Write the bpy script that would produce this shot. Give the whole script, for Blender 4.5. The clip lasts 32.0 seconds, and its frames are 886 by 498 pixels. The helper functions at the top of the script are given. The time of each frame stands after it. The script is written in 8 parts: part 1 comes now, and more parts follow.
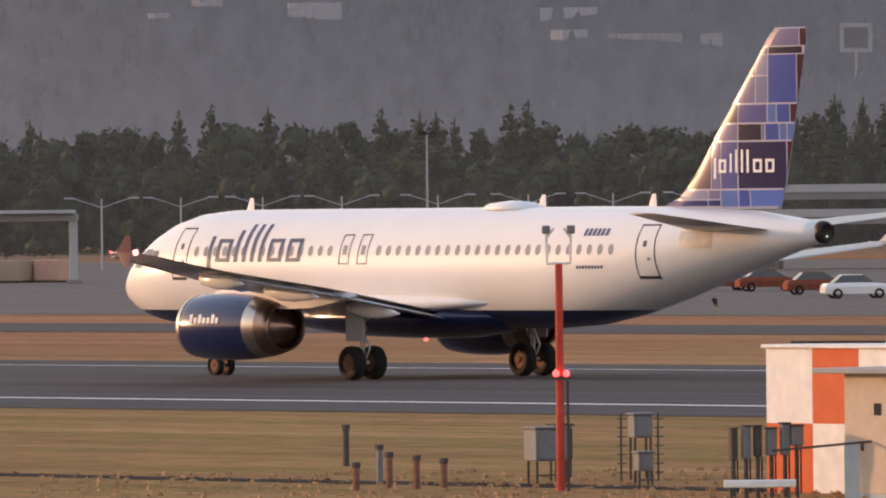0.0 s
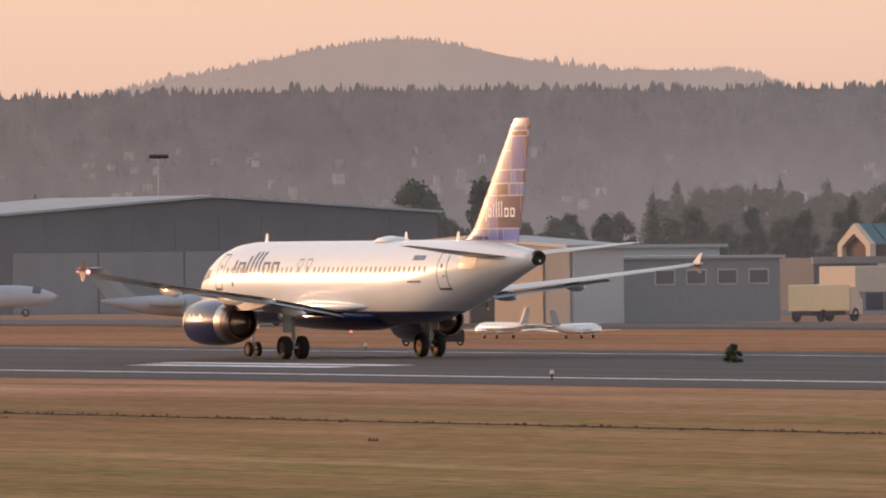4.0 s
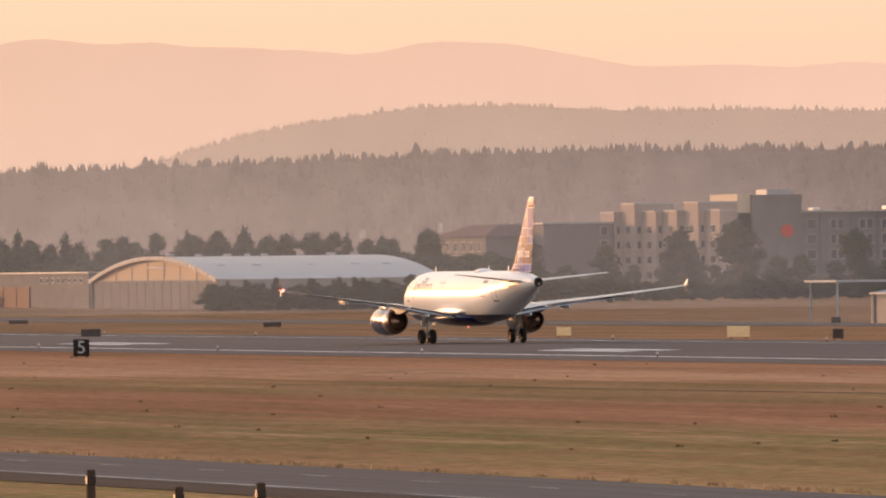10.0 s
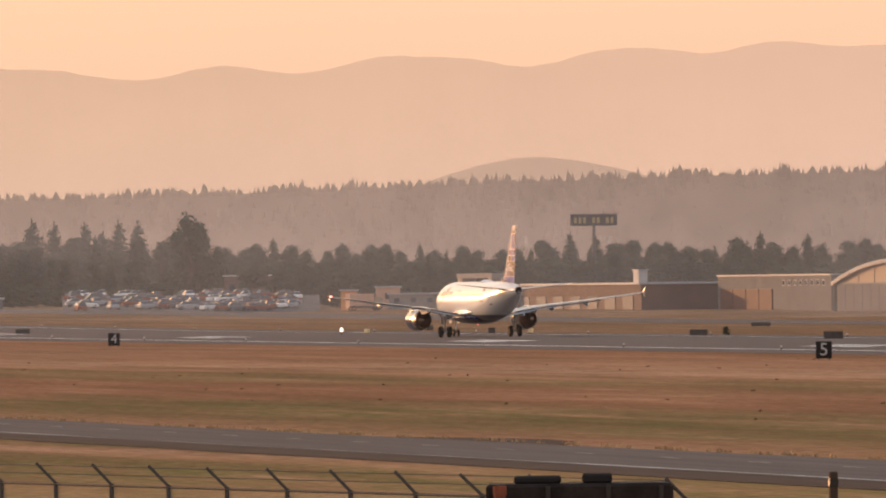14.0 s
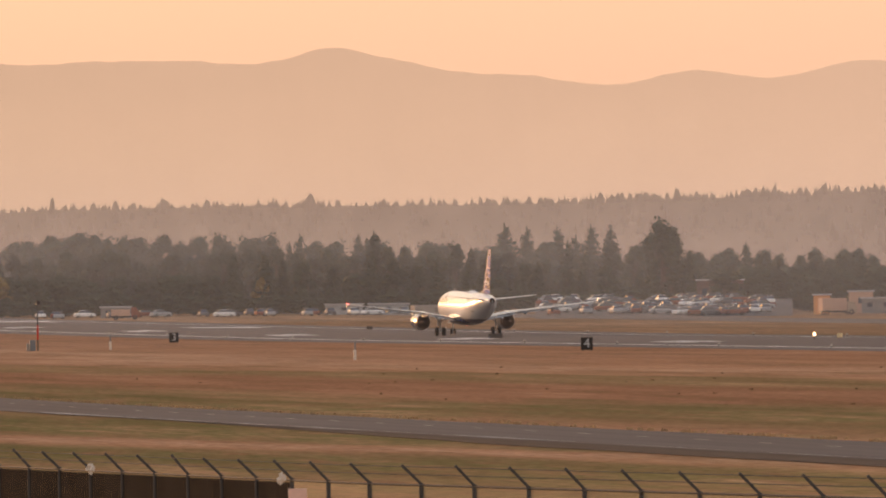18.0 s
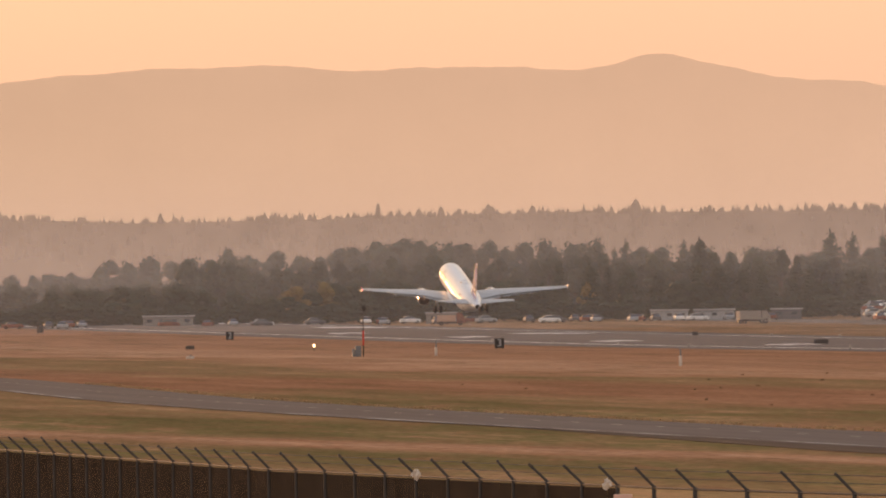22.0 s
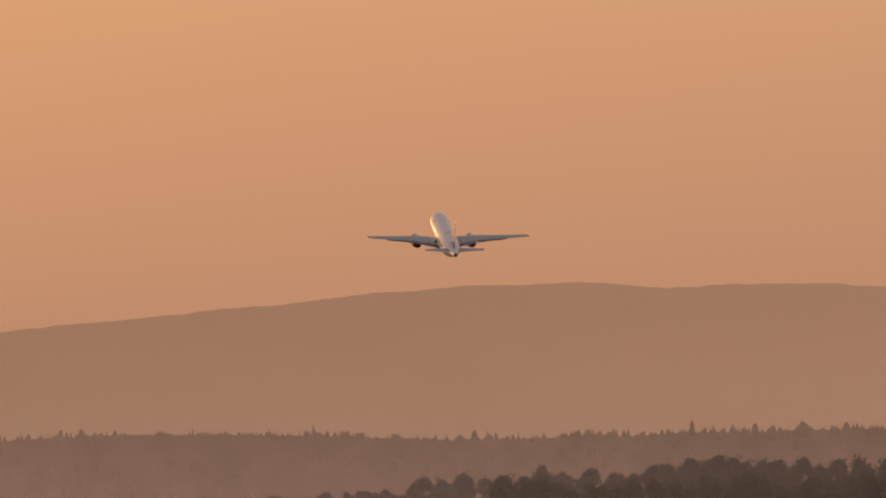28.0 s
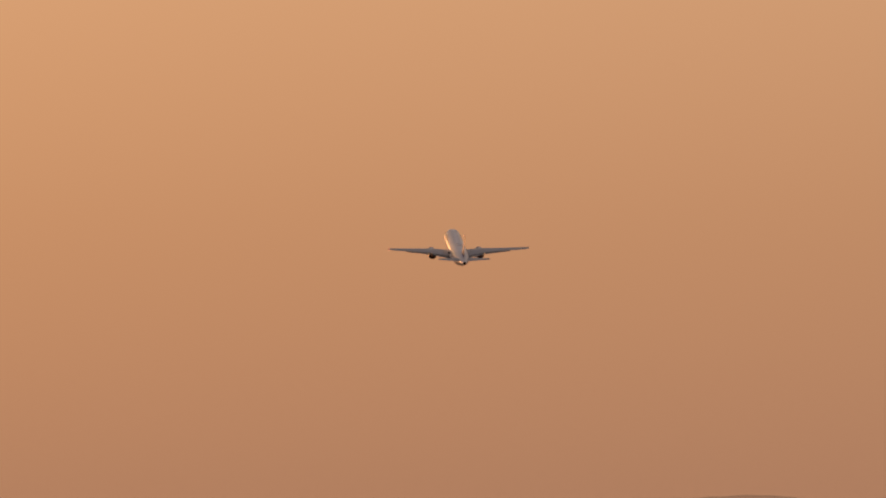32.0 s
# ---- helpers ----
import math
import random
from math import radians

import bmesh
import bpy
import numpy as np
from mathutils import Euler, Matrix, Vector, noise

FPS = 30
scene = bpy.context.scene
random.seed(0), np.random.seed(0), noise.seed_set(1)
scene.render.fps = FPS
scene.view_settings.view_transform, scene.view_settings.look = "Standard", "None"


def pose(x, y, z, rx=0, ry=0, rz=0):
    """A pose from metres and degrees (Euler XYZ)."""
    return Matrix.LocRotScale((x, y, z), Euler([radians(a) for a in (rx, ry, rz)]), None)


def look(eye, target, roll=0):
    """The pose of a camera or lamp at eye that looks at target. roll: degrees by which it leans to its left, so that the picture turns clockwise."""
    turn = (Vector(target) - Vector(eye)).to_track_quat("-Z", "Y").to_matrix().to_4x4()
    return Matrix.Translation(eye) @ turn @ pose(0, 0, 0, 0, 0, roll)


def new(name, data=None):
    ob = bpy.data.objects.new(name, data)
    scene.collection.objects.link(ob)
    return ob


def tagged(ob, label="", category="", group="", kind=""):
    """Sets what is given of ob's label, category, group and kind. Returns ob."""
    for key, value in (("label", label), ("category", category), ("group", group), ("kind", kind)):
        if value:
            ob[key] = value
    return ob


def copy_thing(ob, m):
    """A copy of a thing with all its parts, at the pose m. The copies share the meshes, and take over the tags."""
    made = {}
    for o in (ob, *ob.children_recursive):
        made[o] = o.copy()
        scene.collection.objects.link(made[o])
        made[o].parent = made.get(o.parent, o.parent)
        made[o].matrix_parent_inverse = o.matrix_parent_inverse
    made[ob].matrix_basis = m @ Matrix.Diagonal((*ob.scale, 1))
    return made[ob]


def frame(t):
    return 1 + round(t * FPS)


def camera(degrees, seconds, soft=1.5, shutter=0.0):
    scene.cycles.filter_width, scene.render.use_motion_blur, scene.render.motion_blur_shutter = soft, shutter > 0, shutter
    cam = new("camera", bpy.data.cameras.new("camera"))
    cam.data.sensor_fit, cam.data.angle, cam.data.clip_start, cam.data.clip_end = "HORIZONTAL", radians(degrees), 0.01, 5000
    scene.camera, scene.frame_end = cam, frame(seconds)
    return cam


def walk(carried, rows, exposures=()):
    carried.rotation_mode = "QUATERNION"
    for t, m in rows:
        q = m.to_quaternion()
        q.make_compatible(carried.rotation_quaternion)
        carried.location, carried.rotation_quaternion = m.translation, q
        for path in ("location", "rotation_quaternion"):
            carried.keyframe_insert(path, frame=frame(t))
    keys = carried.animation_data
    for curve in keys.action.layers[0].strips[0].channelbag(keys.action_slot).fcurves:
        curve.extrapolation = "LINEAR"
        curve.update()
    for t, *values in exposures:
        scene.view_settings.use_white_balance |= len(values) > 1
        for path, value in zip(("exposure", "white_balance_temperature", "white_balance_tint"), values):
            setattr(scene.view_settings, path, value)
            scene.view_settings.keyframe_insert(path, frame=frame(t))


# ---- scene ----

# Runway axis is +Y, metres, z up; the tripod stands at the origin.
EYE_Z = 6.31
RUNWAY_X = 244.88


def bearing(az, dist, z=0.0):
    """A place at a bearing (degrees right of the runway's heading) and distance from the tripod."""
    return Vector((dist * math.sin(radians(az)), dist * math.cos(radians(az)), z))


def rise(y):
    """The ground climbs gently past the far half of the runway."""
    d = max(0.0, y - 1420.0)
    return 0.0027 * d * d / (d + 160.0)


# ---------------------------------------------------------------- camera
cam = camera(4.541, 32.0, soft=2.0)
PAN = [(0, 39.440, -.240), (.5, 37.337, -.223), (1, 35.409, -.204), (1.5, 33.67, -.179), (2, 32.076, -.154), (2.5, 30.592, -.130),
       (3.5, 27.86, -.085), (4.5, 25.05, -.045), (5, 23.86, -.016), (5.5, 22.712, .001), (6, 21.638, .016), (6.5, 20.647, .032), (7, 19.736, .044),
       (7.5, 18.901, .054), (8, 18.149, .063), (8.5, 17.428, .074), (9, 16.741, .085), (9.5, 16.098, .097), (10, 15.509, .103), (10.5, 14.935, .111),
       (11, 14.399, .118), (11.5, 13.908, .124), (12, 13.477, .128), (12.5, 13.032, .137), (13, 12.586, .143), (13.5, 12.137, .153), (14, 11.703, .161),
       (14.5, 11.339, .166), (16.5, 10.124, .195), (17, 9.836, .2), (17.5, 9.557, .207), (18, 9.279, .214), (18.5, 9.025, .219), (19, 8.784, .226),
       (19.5, 8.56, .231), (20, 8.345, .236), (20.5, 8.15, .243), (21, 7.963, .249), (21.5, 7.781, .256), (22, 7.61, .265), (22.5, 7.448, .276),
       (23, 7.278, .294), (23.5, 7.111, .338), (24, 6.973, .4), (24.5, 6.831, .457), (26.5, 6.351, .935), (27, 6.233, 1.091), (27.5, 6.109, 1.242),
       (28, 6.0, 1.397), (28.5, 5.885, 1.556), (29, 5.741, 1.692), (29.5, 5.627, 1.849), (30, 5.514, 1.997), (30.5, 5.392, 2.136), (31, 5.3, 2.257),
       (31.5, 5.206, 2.382), (32, 5.12, 2.5)]
LEAN = [math.degrees(0.0137 - 0.0048 * radians(az)) for _, az, _ in PAN]
walk(cam, [(t, pose(0, 0, EYE_Z, 90 + p, r, -az)) for (t, az, p), r in zip(PAN, LEAN)],
     exposures=[(0, .30, 5500, 10), (1, .33, 5450, 9), (2.5, .13, 5650, 10), (4.5, .23, 5700, 10), (6, .36, 5900, 10), (8, .40, 6050, 11), (11, .30, 6100, 12), (13, .23, 6200, 12), (18, .12, 6420, 12), (23.5, .05, 6750, 16), (24.5, -.05, 6850, 18), (26.5, -.64, 7100, 21), (28, -1.05, 7500, 28), (30, -1.3, 7800, 32), (32, -1.38, 7800, 30)])

# ---------------------------------------------------------------- light
SUN_AZ, SUN_EL = -23.0, 6.0
world = bpy.data.worlds.new("evening_sky")
scene.world = world
world.use_nodes = True
wn = world.node_tree
wn.nodes.clear()
sky = wn.nodes.new("ShaderNodeTexSky")
sky.sky_type, sky.sun_disc = "NISHITA", False
sky.sun_elevation, sky.sun_rotation = radians(SUN_EL), radians(SUN_AZ)
sky.dust_density, sky.air_density = 4.0, 1.6
bg_sky = wn.nodes.new("ShaderNodeBackground")
bg_sky.inputs["Strength"].default_value = 0.06
wn.links.new(sky.outputs[0], bg_sky.inputs["Color"])
# smoky evening haze: a soft layer that brightens a little above the hills and thins out overhead
wtc = wn.nodes.new("ShaderNodeTexCoord")
wsep = wn.nodes.new("ShaderNodeSeparateXYZ")
wn.links.new(wtc.outputs["Generated"], wsep.inputs[0])
wramp = wn.nodes.new("ShaderNodeValToRGB")
wn.links.new(wsep.outputs["Z"], wramp.inputs[0])
els = wramp.color_ramp.elements
els[0].position, els[0].color = 0.0, (.76, .442, .303, 1)
els[1].position, els[1].color = 1.0, (.31, .355, .455, 1)
for p_, c_ in ((.02, (.86, .53, .354, 1)), (.045, (.97, .618, .398, 1)), (.07, (1.15, .785, .515, 1)), (.16, (1.05, .82, .62, 1)), (.4, (.57, .545, .56, 1))):
    e_ = els.new(p_)
    e_.color = c_
bg_haze = wn.nodes.new("ShaderNodeBackground")
bg_haze.inputs["Strength"].default_value = 0.95
wn.links.new(wramp.outputs[0], bg_haze.inputs["Color"])
wadd = wn.nodes.new("ShaderNodeAddShader")
wn.links.new(bg_sky.outputs[0], wadd.inputs[0])
wn.links.new(bg_haze.outputs[0], wadd.inputs[1])
wout = wn.nodes.new("ShaderNodeOutputWorld")
wn.links.new(wadd.outputs[0], wout.inputs["Surface"])

sun = new("sun", bpy.data.lights.new("sun", "SUN"))
sun.data.energy, sun.data.angle, sun.data.color = 3.6, radians(0.9), (1.0, .50, .22)
to_sun = Vector((math.sin(radians(SUN_AZ)) * math.cos(radians(SUN_EL)), math.cos(radians(SUN_AZ)) * math.cos(radians(SUN_EL)), math.sin(radians(SUN_EL))))
sun.matrix_world = look(to_sun * 300, (0, 0, 0))


# ---------------------------------------------------------------- materials
def shader(name, color, rough=.6, metal=0.0, vary=.12, scale=3.0, bump=.0, spec=.04, emit=None, strength=0.0, stretch=(1, 1, 1), random_tint=0.0, coat=0.0):
    m = bpy.data.materials.new(name)
    m.use_nodes = True
    nt = m.node_tree
    b = nt.nodes["Principled BSDF"]
    b.inputs["Roughness"].default_value, b.inputs["Metallic"].default_value = rough, metal
    b.inputs["Specular IOR Level"].default_value = spec
    b.inputs["Coat Weight"].default_value = coat
    tc = nt.nodes.new("ShaderNodeTexCoord")
    mp = nt.nodes.new("ShaderNodeMapping")
    mp.inputs["Scale"].default_value = stretch
    nt.links.new(tc.outputs["Object"], mp.inputs[0])
    n1 = nt.nodes.new("ShaderNodeTexNoise")
    n1.inputs["Scale"].default_value, n1.inputs["Detail"].default_value = scale, 5
    n2 = nt.nodes.new("ShaderNodeTexNoise")
    n2.inputs["Scale"].default_value, n2.inputs["Detail"].default_value = scale * 9, 3
    for n in (n1, n2):
        nt.links.new(mp.outputs[0], n.inputs["Vector"])
    add = nt.nodes.new("ShaderNodeMath")
    add.operation = "MULTIPLY_ADD"
    add.inputs[1].default_value = .4
    nt.links.new(n2.outputs["Fac"], add.inputs[0])
    nt.links.new(n1.outputs["Fac"], add.inputs[2])
    hsv = nt.nodes.new("ShaderNodeHueSaturation")
    hsv.inputs["Color"].default_value = (*color, 1)
    rng = nt.nodes.new("ShaderNodeMapRange")
    rng.inputs["From Min"].default_value, rng.inputs["From Max"].default_value = .4, 1.0
    rng.inputs["To Min"].default_value, rng.inputs["To Max"].default_value = 1 - vary, 1 + vary
    nt.links.new(add.outputs[0], rng.inputs["Value"])
    if random_tint:
        oi = nt.nodes.new("ShaderNodeObjectInfo")
        r2 = nt.nodes.new("ShaderNodeMapRange")
        r2.inputs["To Min"].default_value, r2.inputs["To Max"].default_value = -random_tint, random_tint
        nt.links.new(oi.outputs["Random"], r2.inputs["Value"])
        ad = nt.nodes.new("ShaderNodeMath")
        nt.links.new(rng.outputs[0], ad.inputs[0])
        nt.links.new(r2.outputs[0], ad.inputs[1])
        nt.links.new(ad.outputs[0], hsv.inputs["Value"])
    else:
        nt.links.new(rng.outputs[0], hsv.inputs["Value"])
    nt.links.new(hsv.outputs[0], b.inputs["Base Color"])
    if bump:
        bm_ = nt.nodes.new("ShaderNodeBump")
        bm_.inputs["Strength"].default_value = bump
        nt.links.new(add.outputs[0], bm_.inputs["Height"])
        nt.links.new(bm_.outputs[0], b.inputs["Normal"])
    if emit:
        b.inputs["Emission Color"].default_value, b.inputs["Emission Strength"].default_value = (*emit, 1), strength
    return m


def ramp_node(nt, value, stops):
    r = nt.nodes.new("ShaderNodeValToRGB")
    e = r.color_ramp.elements
    e[0].position, e[0].color = stops[0][0], (*stops[0][1], 1)
    e[1].position, e[1].color = stops[-1][0], (*stops[-1][1], 1)
    for p, c in stops[1:-1]:
        k = e.new(p)
        k.color = (*c, 1)
    nt.links.new(value, r.inputs[0])
    return r


def noise_node(nt, vec, scale, detail=4.0, rough=.55):
    n = nt.nodes.new("ShaderNodeTexNoise")
    n.inputs["Scale"].default_value, n.inputs["Detail"].default_value, n.inputs["Roughness"].default_value = scale, detail, rough
    nt.links.new(vec, n.inputs["Vector"])
    return n.outputs["Fac"]


def mapped(nt, scale, source="Object"):
    tc = nt.nodes.new("ShaderNodeTexCoord")
    mp = nt.nodes.new("ShaderNodeMapping")
    mp.inputs["Scale"].default_value = scale
    nt.links.new(tc.outputs[source], mp.inputs[0])
    return mp.outputs[0]


def mixed(nt, fac, a, b):
    x = nt.nodes.new("ShaderNodeMix")
    x.data_type = "RGBA"
    nt.links.new(fac, x.inputs[0])
    nt.links.new(a, x.inputs[6])
    nt.links.new(b, x.inputs[7])
    return x.outputs[2]


def math_node(nt, op, a, b=None):
    n = nt.nodes.new("ShaderNodeMath")
    n.operation = op
    for k, v in enumerate((a, b)):
        if v is None:
            continue
        if isinstance(v, (int, float)):
            n.inputs[k].default_value = v
        else:
            nt.links.new(v, n.inputs[k])
    return n.outputs[0]


def grass_material():
    """Dry airfield grass: bands of straw, rust and green left by mowing and drainage, ragged at their edges."""
    m = bpy.data.materials.new("dry_grass")
    m.use_nodes = True
    nt = m.node_tree
    b = nt.nodes["Principled BSDF"]
    b.inputs["Roughness"].default_value, b.inputs["Specular IOR Level"].default_value = .95, .0
    tc = nt.nodes.new("ShaderNodeTexCoord")
    sp = nt.nodes.new("ShaderNodeSeparateXYZ")
    nt.links.new(tc.outputs["Object"], sp.inputs[0])
    big = noise_node(nt, mapped(nt, (.022, .0045, .05)), 1.0, 5, .6)
    mid = noise_node(nt, mapped(nt, (.13, .011, .3)), 1.0, 7, .68)
    tuft = noise_node(nt, mapped(nt, (.42, .075, .5)), 1.0, 6, .72)
    fine = noise_node(nt, mapped(nt, (1.8, .5, 2.0)), 1.0, 6, .7)
    along = math_node(nt, "MINIMUM", math_node(nt, "SUBTRACT", sp.outputs["Y"], 500.0), 420.0)
    wander = math_node(nt, "ADD", math_node(nt, "MULTIPLY", math_node(nt, "SUBTRACT", big, .5), 62.0), math_node(nt, "MULTIPLY", math_node(nt, "SUBTRACT", mid, .5), 30.0))
    STRAW, RUST, GREEN, OLIVE, PALE = (.385, .215, .125), (.315, .165, .094), (.185, .15, .066), (.262, .178, .09), (.47, .285, .175)
    # field side, between the perimeter road and the runway
    v2 = math_node(nt, "ADD", math_node(nt, "ADD", sp.outputs["X"], math_node(nt, "MULTIPLY", along, .10)), wander)
    field = ramp_node(nt, math_node(nt, "DIVIDE", v2, 260.0), [(.33, STRAW), (.355, OLIVE), (.40, GREEN), (.435, OLIVE), (.465, RUST), (.56, RUST), (.60, OLIVE), (.645, OLIVE), (.685, STRAW), (.75, PALE), (.81, STRAW), (.95, RUST), (1.0, STRAW)]).outputs[0]
    # fence side of the road
    v1 = math_node(nt, "ADD", math_node(nt, "ADD", sp.outputs["X"], math_node(nt, "MULTIPLY", along, .15)), math_node(nt, "MULTIPLY", wander, .22))
    verge = ramp_node(nt, math_node(nt, "DIVIDE", v1, 100.0), [(.38, OLIVE), (.43, GREEN), (.52, GREEN), (.545, OLIVE), (.575, STRAW), (.61, PALE), (.635, STRAW), (.65, OLIVE), (.69, GREEN), (.82, GREEN), (.86, OLIVE)]).outputs[0]
    col = mixed(nt, math_node(nt, "GREATER_THAN", sp.outputs["X"], 82.0), verge, field)
    # lusher, yellower grass towards the threshold
    lush = ramp_node(nt, tuft, [(.34, (.24, .185, .075)), (.5, (.345, .24, .105)), (.68, (.43, .29, .145))]).outputs[0]
    near = nt.nodes.new("ShaderNodeMapRange")
    near.inputs["From Min"].default_value, near.inputs["From Max"].default_value = 290.0, 420.0
    near.inputs["To Min"].default_value, near.inputs["To Max"].default_value = .85, 0.0
    nt.links.new(sp.outputs["Y"], near.inputs["Value"])
    col = mixed(nt, near.outputs[0], col, lush)
    # duller, rougher grass beyond the runway's far half
    far_y = nt.nodes.new("ShaderNodeMapRange")
    far_y.inputs["From Min"].default_value, far_y.inputs["From Max"].default_value = 650.0, 1150.0
    far_y.inputs["To Min"].default_value, far_y.inputs["To Max"].default_value = 0.0, .8
    nt.links.new(sp.outputs["Y"], far_y.inputs["Value"])
    dull = ramp_node(nt, mid, [(.35, (.17, .12, .066)), (.65, (.25, .165, .092))]).outputs[0]
    col = mixed(nt, math_node(nt, "MULTIPLY", far_y.outputs[0], math_node(nt, "GREATER_THAN", sp.outputs["X"], 275.0)), col, dull)
    # ragged patches across the bands
    patch = ramp_node(nt, tuft, [(.44, (0, 0, 0)), (.64, (.75, .75, .75))]).outputs[0]
    other = ramp_node(nt, mid, [(.36, (.20, .15, .07)), (.5, (.31, .155, .088)), (.64, (.45, .27, .16))]).outputs[0]
    col = mixed(nt, patch, col, other)
    streak = ramp_node(nt, mid, [(.30, (.78, .77, .75)), (.5, (1, 1, 1)), (.7, (1.16, 1.14, 1.12))]).outputs[0]
    dark = ramp_node(nt, fine, [(.3, (.64, .63, .62)), (.62, (1.22, 1.21, 1.18))]).outputs[0]
    for layer in (streak, dark):
        mul = nt.nodes.new("ShaderNodeMix")
        mul.data_type, mul.blend_type = "RGBA", "MULTIPLY"
        mul.inputs[0].default_value = 1.0
        nt.links.new(col, mul.inputs[6])
        nt.links.new(layer, mul.inputs[7])
        col = mul.outputs[2]
    nt.links.new(col, b.inputs["Base Color"])
    bp = nt.nodes.new("ShaderNodeBump")
    bp.inputs["Strength"].default_value, bp.inputs["Distance"].default_value = .5, .3
    nt.links.new(fine, bp.inputs["Height"])
    nt.links.new(bp.outputs[0], b.inputs["Normal"])
    return m


def leaf_material(name, dark, light):
    """Foliage whose trees differ in hue and whose leaf clumps differ in tone."""
    m = bpy.data.materials.new(name)
    m.use_nodes = True
    nt = m.node_tree
    b = nt.nodes["Principled BSDF"]
    b.inputs["Roughness"].default_value, b.inputs["Specular IOR Level"].default_value = .85, .08
    oi = nt.nodes.new("ShaderNodeObjectInfo")
    gi = nt.nodes.new("ShaderNodeNewGeometry")
    n1 = noise_node(nt, mapped(nt, (5, 5, 5)), 1.0, 4)
    f = math_node(nt, "ADD", math_node(nt, "MULTIPLY", oi.outputs["Random"], .45), math_node(nt, "ADD", math_node(nt, "MULTIPLY", gi.outputs["Random Per Island"], .25), math_node(nt, "MULTIPLY", math_node(nt, "SUBTRACT", n1, .35), 1.0)))
    mean = tuple((a + c) / 2 * k for a, c, k in zip(dark, light, (1.02, 1.06, .9)))
    nt.links.new(ramp_node(nt, f, [(.1, dark), (.5, mean), (.95, light)]).outputs[0], b.inputs["Base Color"])
    return m


def asphalt_material(name, tone, streak=(.8, .012, .5)):
    m = bpy.data.materials.new(name)
    m.use_nodes = True
    nt = m.node_tree
    b = nt.nodes["Principled BSDF"]
    b.inputs["Roughness"].default_value, b.inputs["Specular IOR Level"].default_value = .9, .06
    lane = noise_node(nt, mapped(nt, streak), 1.0, 4)
    grit = noise_node(nt, mapped(nt, (3, 3, 3)), 1.0, 5, .7)
    c1 = ramp_node(nt, lane, [(.3, tuple(v * .72 for v in tone)), (.7, tuple(v * 1.25 for v in tone))]).outputs[0]
    c2 = ramp_node(nt, grit, [(.3, (.8, .8, .8)), (.7, (1.15, 1.15, 1.15))]).outputs[0]
    mul = nt.nodes.new("ShaderNodeMix")
    mul.data_type, mul.blend_type = "RGBA", "MULTIPLY"
    mul.inputs[0].default_value = 1.0
    nt.links.new(c1, mul.inputs[6])
    nt.links.new(c2, mul.inputs[7])
    nt.links.new(mul.outputs[2], b.inputs["Base Color"])
    return m


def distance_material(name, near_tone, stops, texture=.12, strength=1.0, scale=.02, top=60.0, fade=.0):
    """Far slope: kilometres of lit haze painted as emission, warmer towards the sun's side."""
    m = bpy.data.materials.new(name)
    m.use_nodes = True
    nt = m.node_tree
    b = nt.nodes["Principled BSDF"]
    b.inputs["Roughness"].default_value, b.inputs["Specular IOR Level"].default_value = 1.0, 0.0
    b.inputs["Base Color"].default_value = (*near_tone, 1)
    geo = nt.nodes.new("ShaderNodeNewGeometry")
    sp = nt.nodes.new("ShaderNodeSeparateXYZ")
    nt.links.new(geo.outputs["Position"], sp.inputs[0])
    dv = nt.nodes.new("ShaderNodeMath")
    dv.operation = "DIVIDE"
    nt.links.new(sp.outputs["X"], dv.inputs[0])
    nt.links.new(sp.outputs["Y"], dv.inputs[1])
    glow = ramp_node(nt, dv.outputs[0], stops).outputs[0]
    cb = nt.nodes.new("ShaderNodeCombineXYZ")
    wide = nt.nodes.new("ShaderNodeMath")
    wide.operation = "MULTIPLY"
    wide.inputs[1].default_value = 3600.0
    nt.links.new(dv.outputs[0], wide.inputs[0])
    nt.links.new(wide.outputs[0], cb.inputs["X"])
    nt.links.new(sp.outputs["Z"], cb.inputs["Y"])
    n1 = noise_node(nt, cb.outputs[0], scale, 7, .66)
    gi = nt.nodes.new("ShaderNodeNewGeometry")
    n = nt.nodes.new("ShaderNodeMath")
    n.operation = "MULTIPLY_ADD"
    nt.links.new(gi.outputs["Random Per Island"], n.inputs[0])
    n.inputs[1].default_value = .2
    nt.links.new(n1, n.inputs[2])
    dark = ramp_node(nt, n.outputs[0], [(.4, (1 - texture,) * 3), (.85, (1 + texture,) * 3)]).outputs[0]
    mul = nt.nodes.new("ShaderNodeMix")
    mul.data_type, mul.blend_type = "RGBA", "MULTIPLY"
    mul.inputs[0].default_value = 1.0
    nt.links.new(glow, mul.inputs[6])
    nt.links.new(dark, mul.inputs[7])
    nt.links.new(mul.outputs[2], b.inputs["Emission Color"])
    # the painted haze glows stronger towards the valley floor
    haze_gain = nt.nodes.new("ShaderNodeMapRange")
    haze_gain.inputs["From Min"].default_value, haze_gain.inputs["From Max"].default_value = 0.0, top
    haze_gain.inputs["To Min"].default_value, haze_gain.inputs["To Max"].default_value = strength * (1 + fade), strength
    nt.links.new(sp.outputs["Z"], haze_gain.inputs["Value"])
    nt.links.new(haze_gain.outputs[0], b.inputs["Emission Strength"])
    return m


